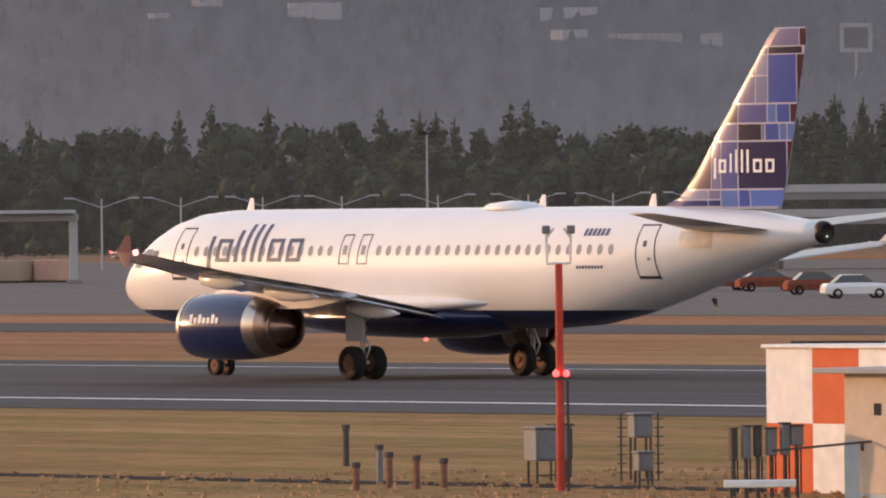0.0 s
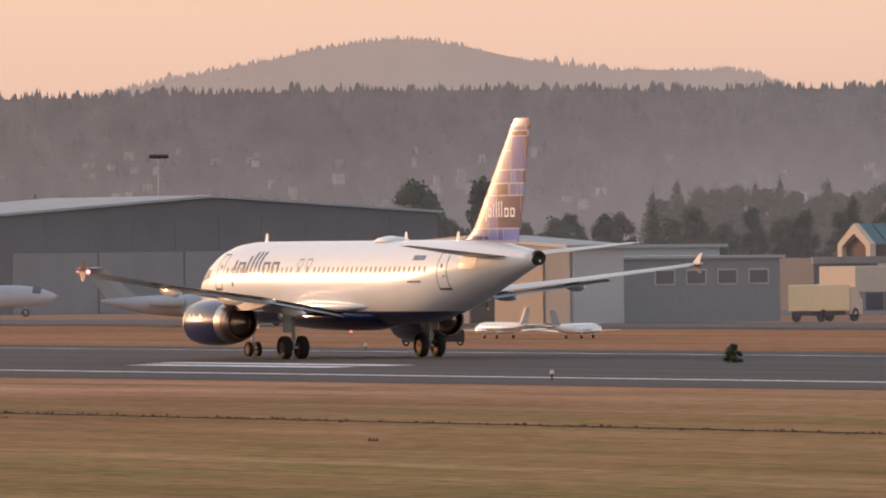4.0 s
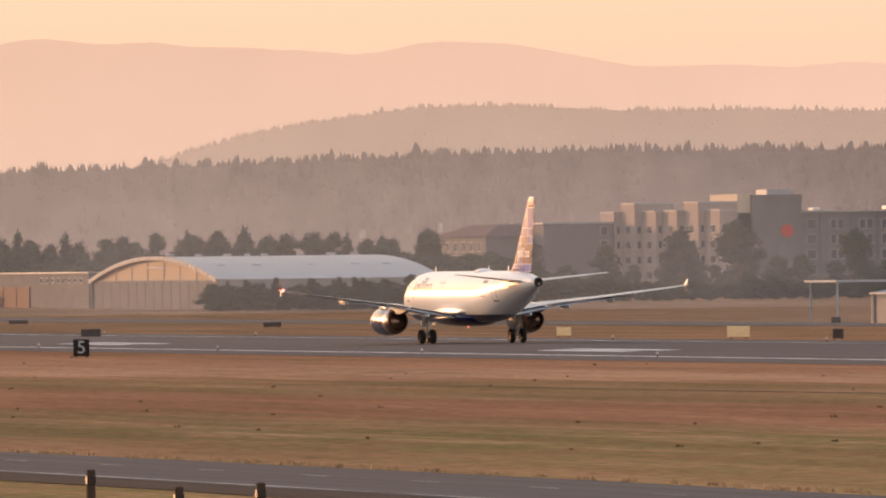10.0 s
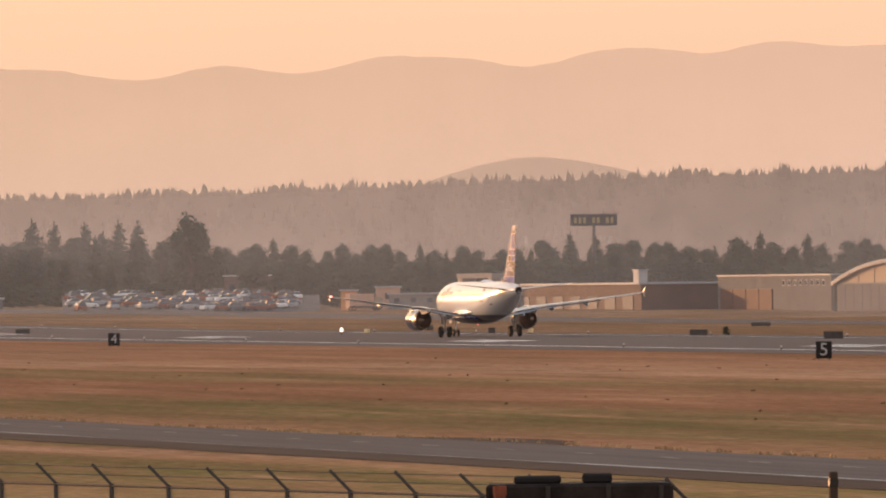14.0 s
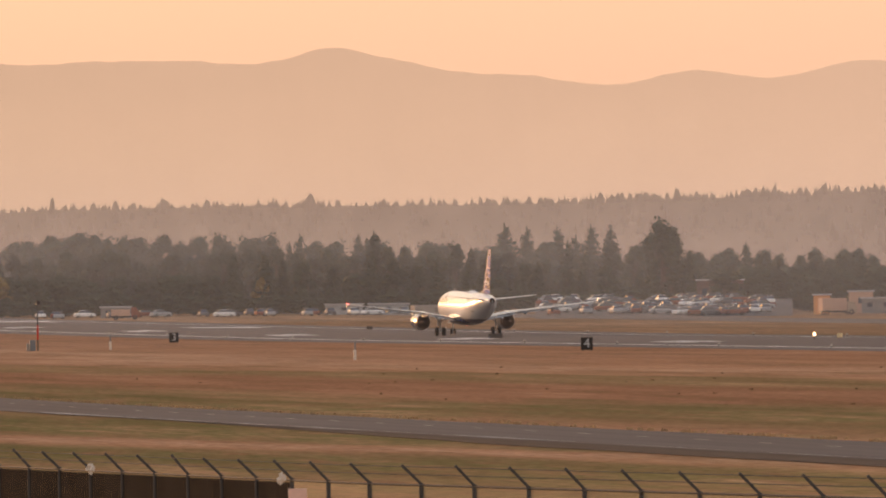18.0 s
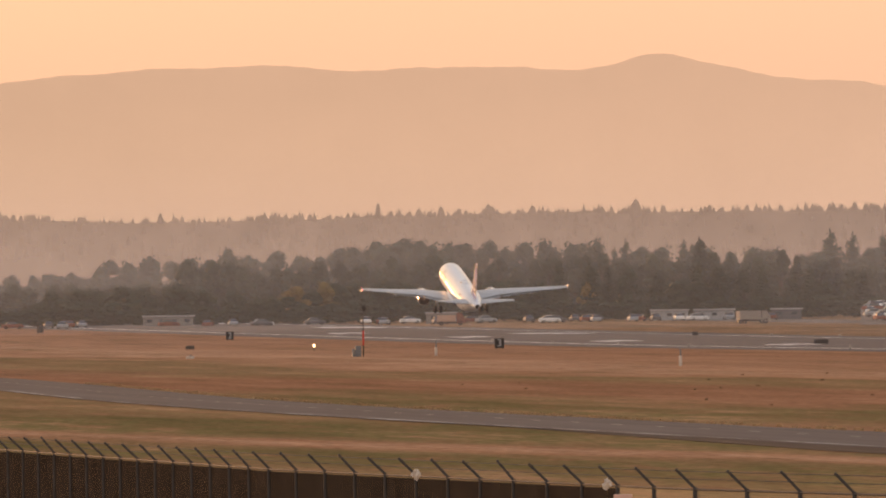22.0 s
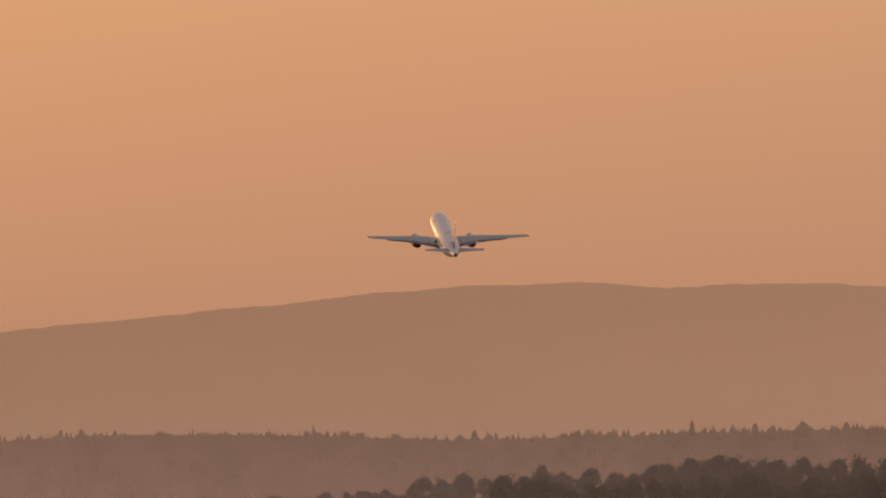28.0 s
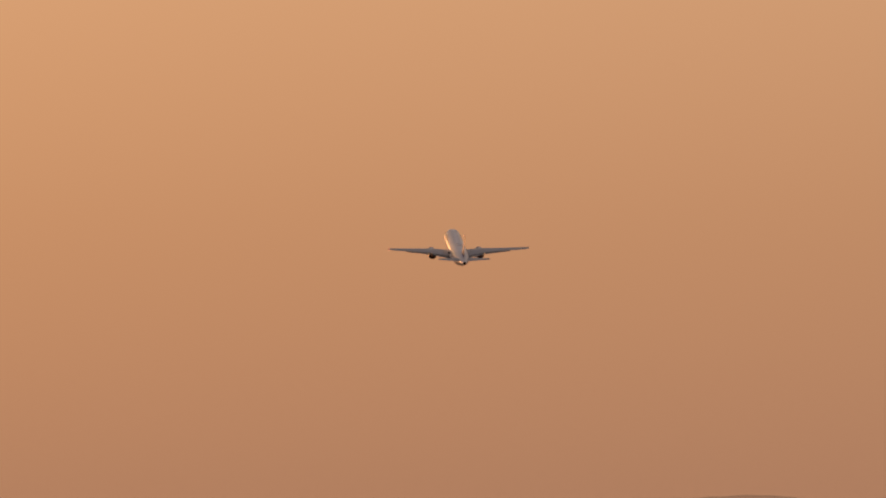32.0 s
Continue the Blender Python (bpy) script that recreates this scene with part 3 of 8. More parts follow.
def airfoil(x, d_le, chord, z, thick, droop=0.0, n=9, vertical=False):
    """A closed section: upper and lower curves from nose to tail."""
    pts = []
    for k in range(n):
        u = .5 - .5 * math.cos(math.pi * k / (n - 1))
        t = thick * 2.6 * (.2969 * math.sqrt(u) - .126 * u - .3516 * u * u + .2843 * u ** 3 - .1015 * u ** 4) * 1.9
        pts.append((u, t))
    ring = [(u, t) for u, t in pts] + [(u, -t * .8) for u, t in pts[-2:0:-1]]
    out = []
    for u, t in ring:
        if vertical:
            out.append(Vector((x + t * chord * (1 if t > 0 else 1.25), D0 - d_le - u * chord, z)))
        else:
            out.append(Vector((x, D0 - d_le - u * chord, z + t * chord - droop * u * u * chord)))
    return out


def wheel_bm(r, w, x):
    prof = [(.55, -.5), (.86, -.5), (.97, -.38), (1.0, -.15), (1.0, .15), (.97, .38), (.86, .5), (.55, .5)]
    bm = bmesh.new()
    n = 28
    rings = [[bm.verts.new((x + b * w, r * a * math.cos(6.2832 * i / n), r * a * math.sin(6.2832 * i / n))) for i in range(n)] for a, b in prof]
    for p, q in zip(rings, rings[1:] + rings[:1]):
        for i in range(n):
            bm.faces.new((p[i], p[(i + 1) % n], q[(i + 1) % n], q[i]))
    bmesh.ops.recalc_face_normals(bm, faces=bm.faces)
    return bm


def hub_bm(r, w, x):
    bm = bmesh.new()
    for s in (-1, 1):
        add_tube(bm, (x + s * w * .34, 0, 0), (x + s * w * .40, 0, 0), r * .56, r * .52, 20)
        add_tube(bm, (x + s * w * .40, 0, 0), (x + s * w * .50, 0, 0), r * .22, r * .16, 14)
        for i in range(9):
            a = 6.2832 * i / 9
            add_tube(bm, (x + s * w * .39, r * .38 * math.cos(a), r * .38 * math.sin(a)), (x + s * w * .43, r * .38 * math.cos(a), r * .38 * math.sin(a)), r * .06, r * .05, 6)
    return bm


def build_airliner():
    jet = thing("airliner", "white twin-engine airliner with navy belly and blue mosaic fin, taking off", "airplane")
    n = 40
    rings = []
    ds = []
    for a, b in zip(FUSELAGE, FUSELAGE[1:]):
        k = max(1, int((b[0] - a[0]) / .7))
        ds += [a[0] + (b[0] - a[0]) * i / k for i in range(k)]
    ds.append(FUSELAGE[-1][0])
    for d in ds:
        zc, hw, hh = fuselage_at(d)
        rings.append([Vector((hw * math.cos(6.2832 * i / n), D0 - d, zc + hh * math.sin(6.2832 * i / n))) for i in range(n)])
    body = part("fuselage", loft(rings), M["livery"], jet, smooth=True)
    # belly fairing
    fair = [(10.2, .9, .3), (11.5, 1.7, .55), (13.5, 2.15, .72), (16, 2.2, .78), (19, 2.15, .76), (20.5, 1.75, .58), (22, .9, .3)]
    part("belly_fairing", loft([[Vector((w * math.cos(6.2832 * i / 24), D0 - d, 2.15 + (h if math.sin(6.2832 * i / 24) < 0 else .35) * math.sin(6.2832 * i / 24))) for i in range(24)] for d, w, h in fair]), M["navy"], jet, "navy belly fairing", smooth=True)
    part("tail_exhaust", revolve([(D0 - 37.25, .375), (D0 - 37.42, .36), (D0 - 37.55, .30), (D0 - 37.40, .22)], 4.95, 20), M["dark_metal"], jet, "black exhaust outlet at the tail tip", smooth=True)
    # cockpit glass
    for side in (-1, 1):
        for a, b, z0, z1 in ((1.75, 2.45, 3.85, 4.42), (2.5, 3.1, 3.95, 4.5), (3.15, 3.65, 4.02, 4.45)):
            part("cockpit_window", skin_patch(bmesh.new(), a, b, z0, z1, side, .01), M["glass_dark"], jet, "dark cockpit window pane")
    # cabin windows
    for side in (-1, 1):
        for i in range(46):
            d = 6.1 + .535 * i
            if 14.0 < d < 16.1 or d > 28.6:
                continue
            bm = bmesh.new()
            c = [skin(d + .125 * math.cos(a), 4.42 + .185 * math.sin(a), side, .008)[0] for a in [6.2832 * k / 10 for k in range(10)]]
            vs = [bm.verts.new(p) for p in c]
            bm.faces.new(vs if side > 0 else vs[::-1])
            part("cabin_window", bm, M["cabin_glass"], jet)

    def outline(name, d0, d1, z0, z1, side, label, w=.05, sill=False):
        bm = bmesh.new()
        skin_patch(bm, d0, d0 + w, z0, z1, side, .008, 1, 8)
        skin_patch(bm, d1 - w, d1, z0, z1, side, .008, 1, 8)
        skin_patch(bm, d0, d1, z1 - w, z1, side, .009, 3, 1)
        skin_patch(bm, d0, d1, z0, z0 + w * (2 if sill else 1), side, .009, 3, 1)
        return part(name, bm, M["door_line"], jet, label)

    for side in (-1, 1):
        for d0, d1 in ((4.75, 5.6), (29.75, 30.65)):
            dr = outline("door_outline", d0, d1, 3.42, 5.25, side, "dark seam of a cabin door", sill=True)
            part("door_handle", skin_patch(bmesh.new(), d0 + .55, d0 + .68, 4.05, 4.13, side, .012, 1, 1), M["grey_box"], dr)
            part("door_pane", skin_patch(bmesh.new(), d0 + .35, d0 + .5, 4.5, 4.7, side, .012, 1, 1), M["glass_dark"], dr)
        for d0 in (14.15, 15.15):
            ex = outline("exit_outline", d0, d0 + .55, 3.95, 4.98, side, "dark seam of an overwing exit", .035)
            part("exit_pane", skin_patch(bmesh.new(), d0 + .17, d0 + .38, 4.28, 4.6, side, .012, 1, 2), M["cabin_glass"], ex)
    # plain bars in place of the airline's lettering, registration and type
    for side in (-1, 1):
        for d0, d1, z0, z1, ring in ((6.78, 6.98, 3.62, 4.95, 0), (7.25, 8.05, 4.05, 4.85, 1), (8.28, 8.48, 4.05, 5.15, 0), (8.75, 8.95, 4.05, 5.35, 0), (9.2, 9.4, 4.05, 5.35, 0), (9.65, 9.85, 4.05, 5.35, 0), (10.15, 10.95, 4.05, 4.85, 1), (11.2, 12.0, 4.05, 4.85, 1)):
            bm = bmesh.new()
            if ring:
                for a0, a1, b0, b1 in ((d0, d0 + .19, z0, z1), (d1 - .19, d1, z0, z1), (d0 + .19, d1 - .19, z0, z0 + .13), (d0 + .19, d1 - .19, z1 - .13, z1)):
                    skin_patch(bm, a0, a1, b0, b1, side, .011, 1, 4)
            else:
                skin_patch(bm, d0, d1, z0, z1, side, .011, 1, 5)
            part("livery_ring" if ring else "livery_bar", bm, M["logo_grey"], jet, "slate blue livery ring" if ring else "slate blue livery bar")
        for i in range(6):
            part("registration_bar", skin_patch(bmesh.new(), 27.0 + .22 * i, 27.15 + .22 * i, 4.88, 5.12, side, .011, 1, 1), M["logo_grey"], jet)
        for i in range(9):
            part("type_bar", skin_patch(bmesh.new(), 26.9 + .15 * i, 27.0 + .15 * i, 3.78, 3.88, side, .011, 1, 1), M["logo_grey"], jet)
    # blade aerials and the dome on the crown
    for d in (6.6, 22.6, 28.4):
        zt = fuselage_at(d)[0] + fuselage_at(d)[2]
        part("aerial", loft([airfoil(0, d, .45, zt - .05, .05, vertical=True), airfoil(0, d + .22, .2, zt + .42, .05, vertical=True)]), M["white_paint"], jet, "white blade aerial")
    part("antenna_dome", loft([[Vector((w * math.cos(6.2832 * i / 16), D0 - d, 5.78 + h * max(0, math.sin(6.2832 * i / 16)))) for i in range(16)] for d, w, h in ((19.9, .1, .1), (20.3, .55, .24), (21.2, .7, .32), (22.2, .6, .27), (22.7, .1, .1))]), M["white_paint"], jet, "low white antenna dome", smooth=True)
    part("drain_mast", loft([airfoil(0, 31.6, .3, 2.75, .06, vertical=True), airfoil(0, 31.8, .15, 2.45, .06, vertical=True)]), M["dark_metal"], jet)
    # wings
    for side in (-1, 1):
        secs = [(.9, 10.6, 8.3, 2.25, .075), (2.0, 11.3, 7.2, 2.35, .07), (6.4, 13.65, 4.75, 2.78, .06), (11.8, 16.6, 3.05, 3.36, .055), (16.95, 19.7, 1.5, 4.02, .05)]
        w = part("wing", loft([airfoil(side * x, d, c, z, t) for x, d, c, z, t in secs]), M["wing_grey"], jet, "grey swept wing", smooth=True)
        # slats, a little ahead and below
        part("slat", loft([airfoil(side * x, d - .28, c * .13 + .1, z - .10, .16) for x, d, c, z, t in ((2.6, 11.65, 6.9, 2.42, 0), (5.0, 12.9, 5.5, 2.66, 0))]), M["steel"], w, "bare metal leading edge slat", smooth=True)
        part("slat", loft([airfoil(side * x, d - .22, c * .14 + .1, z - .10, .16) for x, d, c, z, t in ((6.6, 13.75, 4.7, 2.82, 0), (16.4, 19.35, 1.6, 3.98, 0))]), M["steel"], w, "bare metal leading edge slat", smooth=True)
        # flaps, drooped
        part("flap", loft([airfoil(side * x, d, c, z, .09, .10) for x, d, c, z in ((2.1, 17.75, 1.55, 2.20), (6.3, 17.6, 1.35, 2.62))]), M["wing_grey"], w, "drooped inner flap", smooth=True)
        part("flap", loft([airfoil(side * x, d, c, z, .09, .10) for x, d, c, z in ((6.5, 17.6, 1.3, 2.64), (12.6, 18.95, .8, 3.33))]), M["wing_grey"], w, "drooped outer flap", smooth=True)
        part("aileron", loft([airfoil(side * x, d, c, z, .07, .0) for x, d, c, z in ((12.8, 19.3, .75, 3.47), (16.3, 20.75, .5, 3.92))]), M["wing_grey"], w, "aileron", smooth=True)
        for x, d, ln, z in ((4.3, 16.6, 2.9, 2.28), (7.6, 16.2, 3.0, 2.74), (11.2, 17.2, 2.5, 3.14)):
            rr = [(0, .03), (.25, .2), (.9, .28), (1.7, .26), (ln - .5, .15), (ln, .02)]
            part("flap_track_fairing", loft([[Vector((side * x + r * .8 * math.cos(6.2832 * i / 12), D0 - d - y, z - .08 * y + r * math.sin(6.2832 * i / 12))) for i in range(12)] for y, r in rr]), M["white_paint"], w, "canoe shaped flap track fairing", smooth=True)
        fence = bmesh.new()
        for zz, lean in ((.55, .5), (-.48, .4)):
            lo = airfoil(side * 16.97, 20.15, .8, 4.03, .04, vertical=True)
            hi = airfoil(side * (17.05 + .04), 20.15 + lean + .15, .25, 4.03 + zz, .04, vertical=True)
            loft([lo, hi], bm=fence)
        part("wingtip_fence", fence, M["fence_red"] if side < 0 else M["fence_pale"], w, "arrow shaped wingtip fence", smooth=False)
        bm = bmesh.new()
        bmesh.ops.create_icosphere(bm, subdivisions=2, radius=.05, matrix=Matrix.Translation((side * 16.9, D0 - 19.75, 4.03)))
        part("navigation_light", bm, M["red_glow"] if side < 0 else M["steel"], w, "wingtip navigation light", smooth=True)
        bm = bmesh.new()
        bmesh.ops.create_icosphere(bm, subdivisions=2, radius=.11, matrix=Matrix.Translation((side * 16.95, D0 - 21.15, 4.02)))
        part("tip_light", bm, M["tip_glow"] if side < 0 else M["steel"], w, "pink white wingtip lamp", smooth=True)
        # engine
        ex_, ez = side * 5.75, 1.86
        nac = [(10.35, .93), (10.25, .99), (10.35, 1.05), (10.8, 1.12), (11.6, 1.17), (12.6, 1.17), (13.4, 1.13), (13.95, 1.07)]
        e = part("nacelle", loft([[Vector((ex_ + r * math.cos(6.2832 * i / 36), D0 - d, ez + r * 1.0 * math.sin(6.2832 * i / 36))) for i in range(36)] for d, r in nac], close_ends=False), M["navy_gloss"], jet, "glossy navy engine nacelle", smooth=True)
        part("nozzle", loft([[Vector((ex_ + r * math.cos(6.2832 * i / 36), D0 - d, ez + r * math.sin(6.2832 * i / 36))) for i in range(36)] for d, r in ((13.95, 1.072), (14.25, 1.035), (14.5, .99))], close_ends=False), M["steel"], e, "bare metal cowl ring", smooth=True)
        part("tail_nozzle", loft([[Vector((ex_ + r * math.cos(6.2832 * i / 36), D0 - d, ez + r * math.sin(6.2832 * i / 36))) for i in range(36)] for d, r in ((14.5, .992), (14.85, .915), (15.15, .83), (15.13, .79), (14.85, .80))], close_ends=False), M["nozzle_dark"], e, "dark tapered exhaust nozzle", smooth=True)
        part("exhaust_cone", revolve([(D0 - 13.9, .9), (D0 - 14.86, .80), (D0 - 15.0, .5), (D0 - 15.5, .08)], ez, 24, ex_), M["nozzle_dark"], e, "dark exhaust cone", smooth=True)
        part("fan", revolve([(D0 - 10.95, .02), (D0 - 11.25, .28), (D0 - 11.3, .95), (D0 - 11.4, .95)], ez, 24, ex_), M["dark_metal"], e, "dark fan and spinner", smooth=True)
        part("intake_lip", loft([[Vector((ex_ + r * math.cos(6.2832 * i / 36), D0 - d, ez + r * math.sin(6.2832 * i / 36))) for i in range(36)] for d, r in ((10.75, .9), (10.3, .94), (10.22, .99), (10.30, 1.05), (10.5, 1.085))], close_ends=False), M["steel"], e, "polished intake lip", smooth=True)
        py = [(11.2, .12, 2.9, 3.0), (12.2, .22, 2.85, 3.2), (13.4, .26, 2.7, 3.3), (15.2, .28, 2.45, 3.22), (16.8, .26, 2.5, 3.12), (18.0, .16, 2.7, 3.05), (18.9, .05, 2.9, 3.0)]
        part("pylon", loft([[Vector((ex_ + a * wd, D0 - d, zz)) for a, zz in ((-1, lo), (1, lo), (1, hi), (-1, hi))] for d, wd, lo, hi in py]), M["white_paint"], e, "pale engine pylon")
        for i in range(7):
            bar_ = bmesh.new()
            y0 = D0 - 11.2 - .24 * i
            g = []
            for yy in (y0, y0 - .17):
                for zz in (.12, .12 + (.30 if i in (0, 2, 5) else .2)):
                    rr = 1.185
                    g.append(bar_.verts.new((ex_ - math.sqrt(rr * rr - zz * zz), yy, ez + zz)))
            bar_.faces.new((g[0], g[2], g[3], g[1]))
            if side < 0:
                part("nacelle_bar", bar_, M["logo_white"], e, "white livery bar")
            else:
                bar_.free()
        # tailplane
        part("tailplane", loft([airfoil(side * x, d, c, z, .055) for x, d, c, z in ((.3, 31.2, 4.2, 5.0), (1.0, 31.6, 3.8, 5.07), (6.22, 34.7, 1.35, 5.62))]), M["wing_grey"], jet, "grey swept tailplane", smooth=True)
        part("trim_panel", skin_patch(bmesh.new(), 31.7, 33.1, 4.45, 5.0, side, .012, 3, 2), M["panel_tan"], jet, "bare trim panel under the tailplane")
    # fin
    fin_secs = ((28.9, 6.35, 5.72, .03), (30.05, 5.3, 6.15, .045), (30.6, 4.95, 6.6, .05), (34.6, 2.0, 11.4, .05), (35.0, 1.55, 11.76, .035))
    fin = part("fin", loft([airfoil(0, d, c, z, t, vertical=True) for d, c, z, t in fin_secs]), M["fin_seam"], jet, "fin painted in overlapping blue squares", smooth=True)

    def fin_at(z):
        for p, q in zip(fin_secs, fin_secs[1:]):
            if z <= q[2]:
                u = max(0, (z - p[2]) / (q[2] - p[2]))
                return [p[k] + (q[k] - p[k]) * u for k in (0, 1, 3)]
        return fin_secs[-1][0], fin_secs[-1][1], fin_secs[-1][3]

    def fin_patch(d0, d1, z0, z1, side, proud=.006, nd=5, nz=3):
        bm = bmesh.new()
        g = []
        for j in range(nz + 1):
            z = z0 + (z1 - z0) * j / nz
            le, c, t = fin_at(z)
            a, b = max(d0, le + .05), min(d1, le + c - .03)
            b = max(b, a + .01)
            row = []
            for i in range(nd + 1):
                d = a + (b - a) * i / nd
                u = (d - le) / c
                th = t * 2.6 * 1.9 * (.2969 * math.sqrt(u) - .126 * u - .3516 * u * u + .2843 * u ** 3 - .1015 * u ** 4) * c
                row.append(bm.verts.new((side * (th + proud), D0 - d, z)))
            g.append(row)
        for j in range(nz):
            for i in range(nd):
                f = (g[j][i], g[j][i + 1], g[j + 1][i + 1], g[j + 1][i])
                bm.faces.new(f if side < 0 else f[::-1])
        return bm

    squares = ((11.16, 11.72, ((33, 36.2, "fin_lilac"), (36.25, 37, "fin_maroon"))), (10.9, 11.12, ((33, 34.66, "fin_lilac"), (34.72, 36.35, "fin_black"),)),
               (10.2, 10.87, ((33, 34.02, "fin_lilac"), (34.08, 34.64, "fin_mist"))), (9.27, 10.15, ((32, 34.02, "fin_lilac"), (34.08, 34.64, "fin_haze"))),
               (9.27, 10.86, ((34.7, 36.05, "fin_blue"), (36.1, 37, "fin_maroon"))),
               (8.62, 9.21, ((31, 33.14, "fin_dusk"), (33.2, 34.6, "fin_violet"), (34.66, 35.05, "fin_sky"), (35.1, 35.7, "fin_blue"), (35.75, 37, "fin_maroon"))),
               (8.03, 8.56, ((31, 33.14, "fin_lilac"), (33.2, 34.33, "fin_black"), (34.38, 34.47, "fin_lilac"), (34.54, 35.17, "fin_blue"), (35.22, 35.55, "fin_sky"), (35.6, 37, "fin_sky"))),
               (6.42, 7.97, ((30, 31.78, "fin_dusk"), (31.83, 32.27, "fin_lilac"), (32.32, 33.13, "fin_violet"), (33.19, 35.52, "navy_flat"), (35.58, 37, "fin_maroon"))),
               (6.08, 6.36, ((29, 31.63, "fin_mist"), (31.68, 32.24, "fin_lilac"))), (5.85, 6.03, ((28, 31.6, "fin_deep"), (31.66, 32.24, "fin_deep"))),
               (5.82, 6.36, ((32.3, 33.13, "fin_sky"), (33.19, 33.7, "fin_blue"), (33.76, 35.4, "fin_bright"))))
    for side in (-1, 1):
        for z0, z1, row in squares:
            for d0, d1, c in row:
                part("fin_square", fin_patch(d0, d1, z0, z1, side), M[c], fin)
        for y0, y1, z0, z1, ring in ((31.94, 32.06, 6.75, 7.45, 0), (32.2, 32.58, 6.95, 7.4, 1), (32.76, 32.86, 6.95, 7.6, 0), (33.04, 33.15, 6.95, 7.72, 0), (33.32, 33.43, 6.95, 7.72, 0), (33.6, 33.71, 6.95, 7.72, 0), (33.92, 34.35, 6.95, 7.4, 1), (34.52, 34.95, 6.95, 7.4, 1)):
            if ring:
                for a0, a1, b0, b1 in ((y0, y0 + .11, z0, z1), (y1 - .11, y1, z0, z1), (y0 + .11, y1 - .11, z0, z0 + .09), (y0 + .11, y1 - .11, z1 - .09, z1)):
                    part("fin_ring_side", fin_patch(a0, a1, b0, b1, side, .014, 1, 1), M["logo_white"], fin, "white livery ring side")
            else:
                part("fin_bar", fin_patch(y0, y1, z0, z1, side, .014, 2, 1), M["logo_white"], fin, "white livery bar")
        part("rudder_line", fin_patch(35.2, 35.24, 5.9, 5.95, side, .01, 1, 1), M["door_line"], fin)
        # white wing root fillet
        part("root_fillet", loft([[Vector((side * (1.25 + w * math.cos(a)), D0 - d - .6, 2.62 + h * math.sin(a))) for a in [6.2832 * i / 12 for i in range(12)]] for d, w, h in ((11.6, .2, .1), (12.8, .62, .30), (15, .78, .36), (17.5, .78, .34), (19.6, .66, .24), (21.6, .3, .08))]), M["white_paint"], jet, "white wing root fillet", smooth=True)
    # lights under the tail and belly
    bm = bmesh.new()
    bmesh.ops.create_icosphere(bm, subdivisions=2, radius=.04, matrix=Matrix.Translation((0, D0 - 37.5, 4.8)))
    part("tail_light", bm, M["white_glow"], jet, "small white tail light", smooth=True)
    bm = bmesh.new()
    bmesh.ops.create_icosphere(bm, subdivisions=2, radius=.08, matrix=Matrix.Translation((0, D0 - 16.5, 1.32)) @ Matrix.Diagonal((1, 1.4, .8, 1)))
    part("belly_beacon", bm, M["beacon_glow"], jet, "red anti-collision beacon", smooth=True)
    # landing gear
    gears = []
    for side in (-1, 1):
        leg = bmesh.new()
        add_tube(leg, (0, 0, -.2), (0, -.12, -1.05), .15, .13, 12)
        add_tube(leg, (0, -.12, -1.05), (0, -.1, -2.1), .09, .09, 10)
        add_tube(leg, (-.62, -.1, -2.1), (.62, -.1, -2.1), .075, .075, 10)
        add_tube(leg, (0, .1, -.75), (-side * 1.1, .1, -.3), .06, .06, 8)
        add_tube(leg, (0, -.2, -1.1), (0, -.5, -1.6), .04, .04, 6)
        add_tube(leg, (0, -.5, -1.6), (0, -.2, -2.05), .04, .04, 6)
        g = part("main_gear", leg, M["gear_white"], jet, "white main landing gear leg", smooth=False)
        g.matrix_basis = pose(side * 3.795, .1, 2.69)
        part("gear_door", boxed(side * .28 - .03, side * .28 + .03, -.55, .45, -1.35, .1, bevel=.02), M["wing_grey"], g, "grey gear door")
        for k in (-.46, .46):
            wl = part("wheel", wheel_bm(.585, .42, 0), M["rubber"], g, "black tyre", smooth=True)
            wl.matrix_basis = pose(k, -.1, -2.1)
            part("hub", hub_bm(.585, .42, 0), M["hub"], wl, "bare metal hub")
        gears.append((g, side))
    leg = bmesh.new()
    add_tube(leg, (0, 0, .3), (0, .1, -1.75), .10, .07, 10)
    add_tube(leg, (-.28, .1, -1.8), (.28, .1, -1.8), .06, .06, 8)
    add_tube(leg, (0, .05, -.9), (0, -.9, .2), .05, .05, 8)
    g = part("nose_gear", leg, M["gear_white"], jet, "white nose landing gear leg")
    g.matrix_basis = pose(0, 12.54, 2.19)
    for k in (-1, 1):
        part("gear_door", boxed(k * .42 - .02, k * .42 + .02, .2, 1.5, -.75, -.2, bevel=.015), M["white_paint"], g, "white nose gear door")
        wl = part("wheel", wheel_bm(.39, .22, 0), M["rubber"], g, "black tyre", smooth=True)
        wl.matrix_basis = pose(k * .25, .1, -1.8)
        part("hub", hub_bm(.39, .22, 0), M["hub"], wl, "bare metal hub")
    gears.append((g, 0))
    wings = []
    for o in jet.children:
        if o.name.startswith(("wing", "nacelle")):
            o.matrix_basis = pose(0, -.85, 0)
            if o.name.startswith("wing"):
                # the loaded wing bows upwards outboard of the root
                for piece in (o, *o.children):
                    for v in piece.data.vertices:
                        x = abs(v.co.x)
                        v.co.z += .38 * min(1, max(0, (x - 1.8) / 4.2)) + .009 * max(0, x - 6)
                wings.append(o)
    return jet, gears, wings


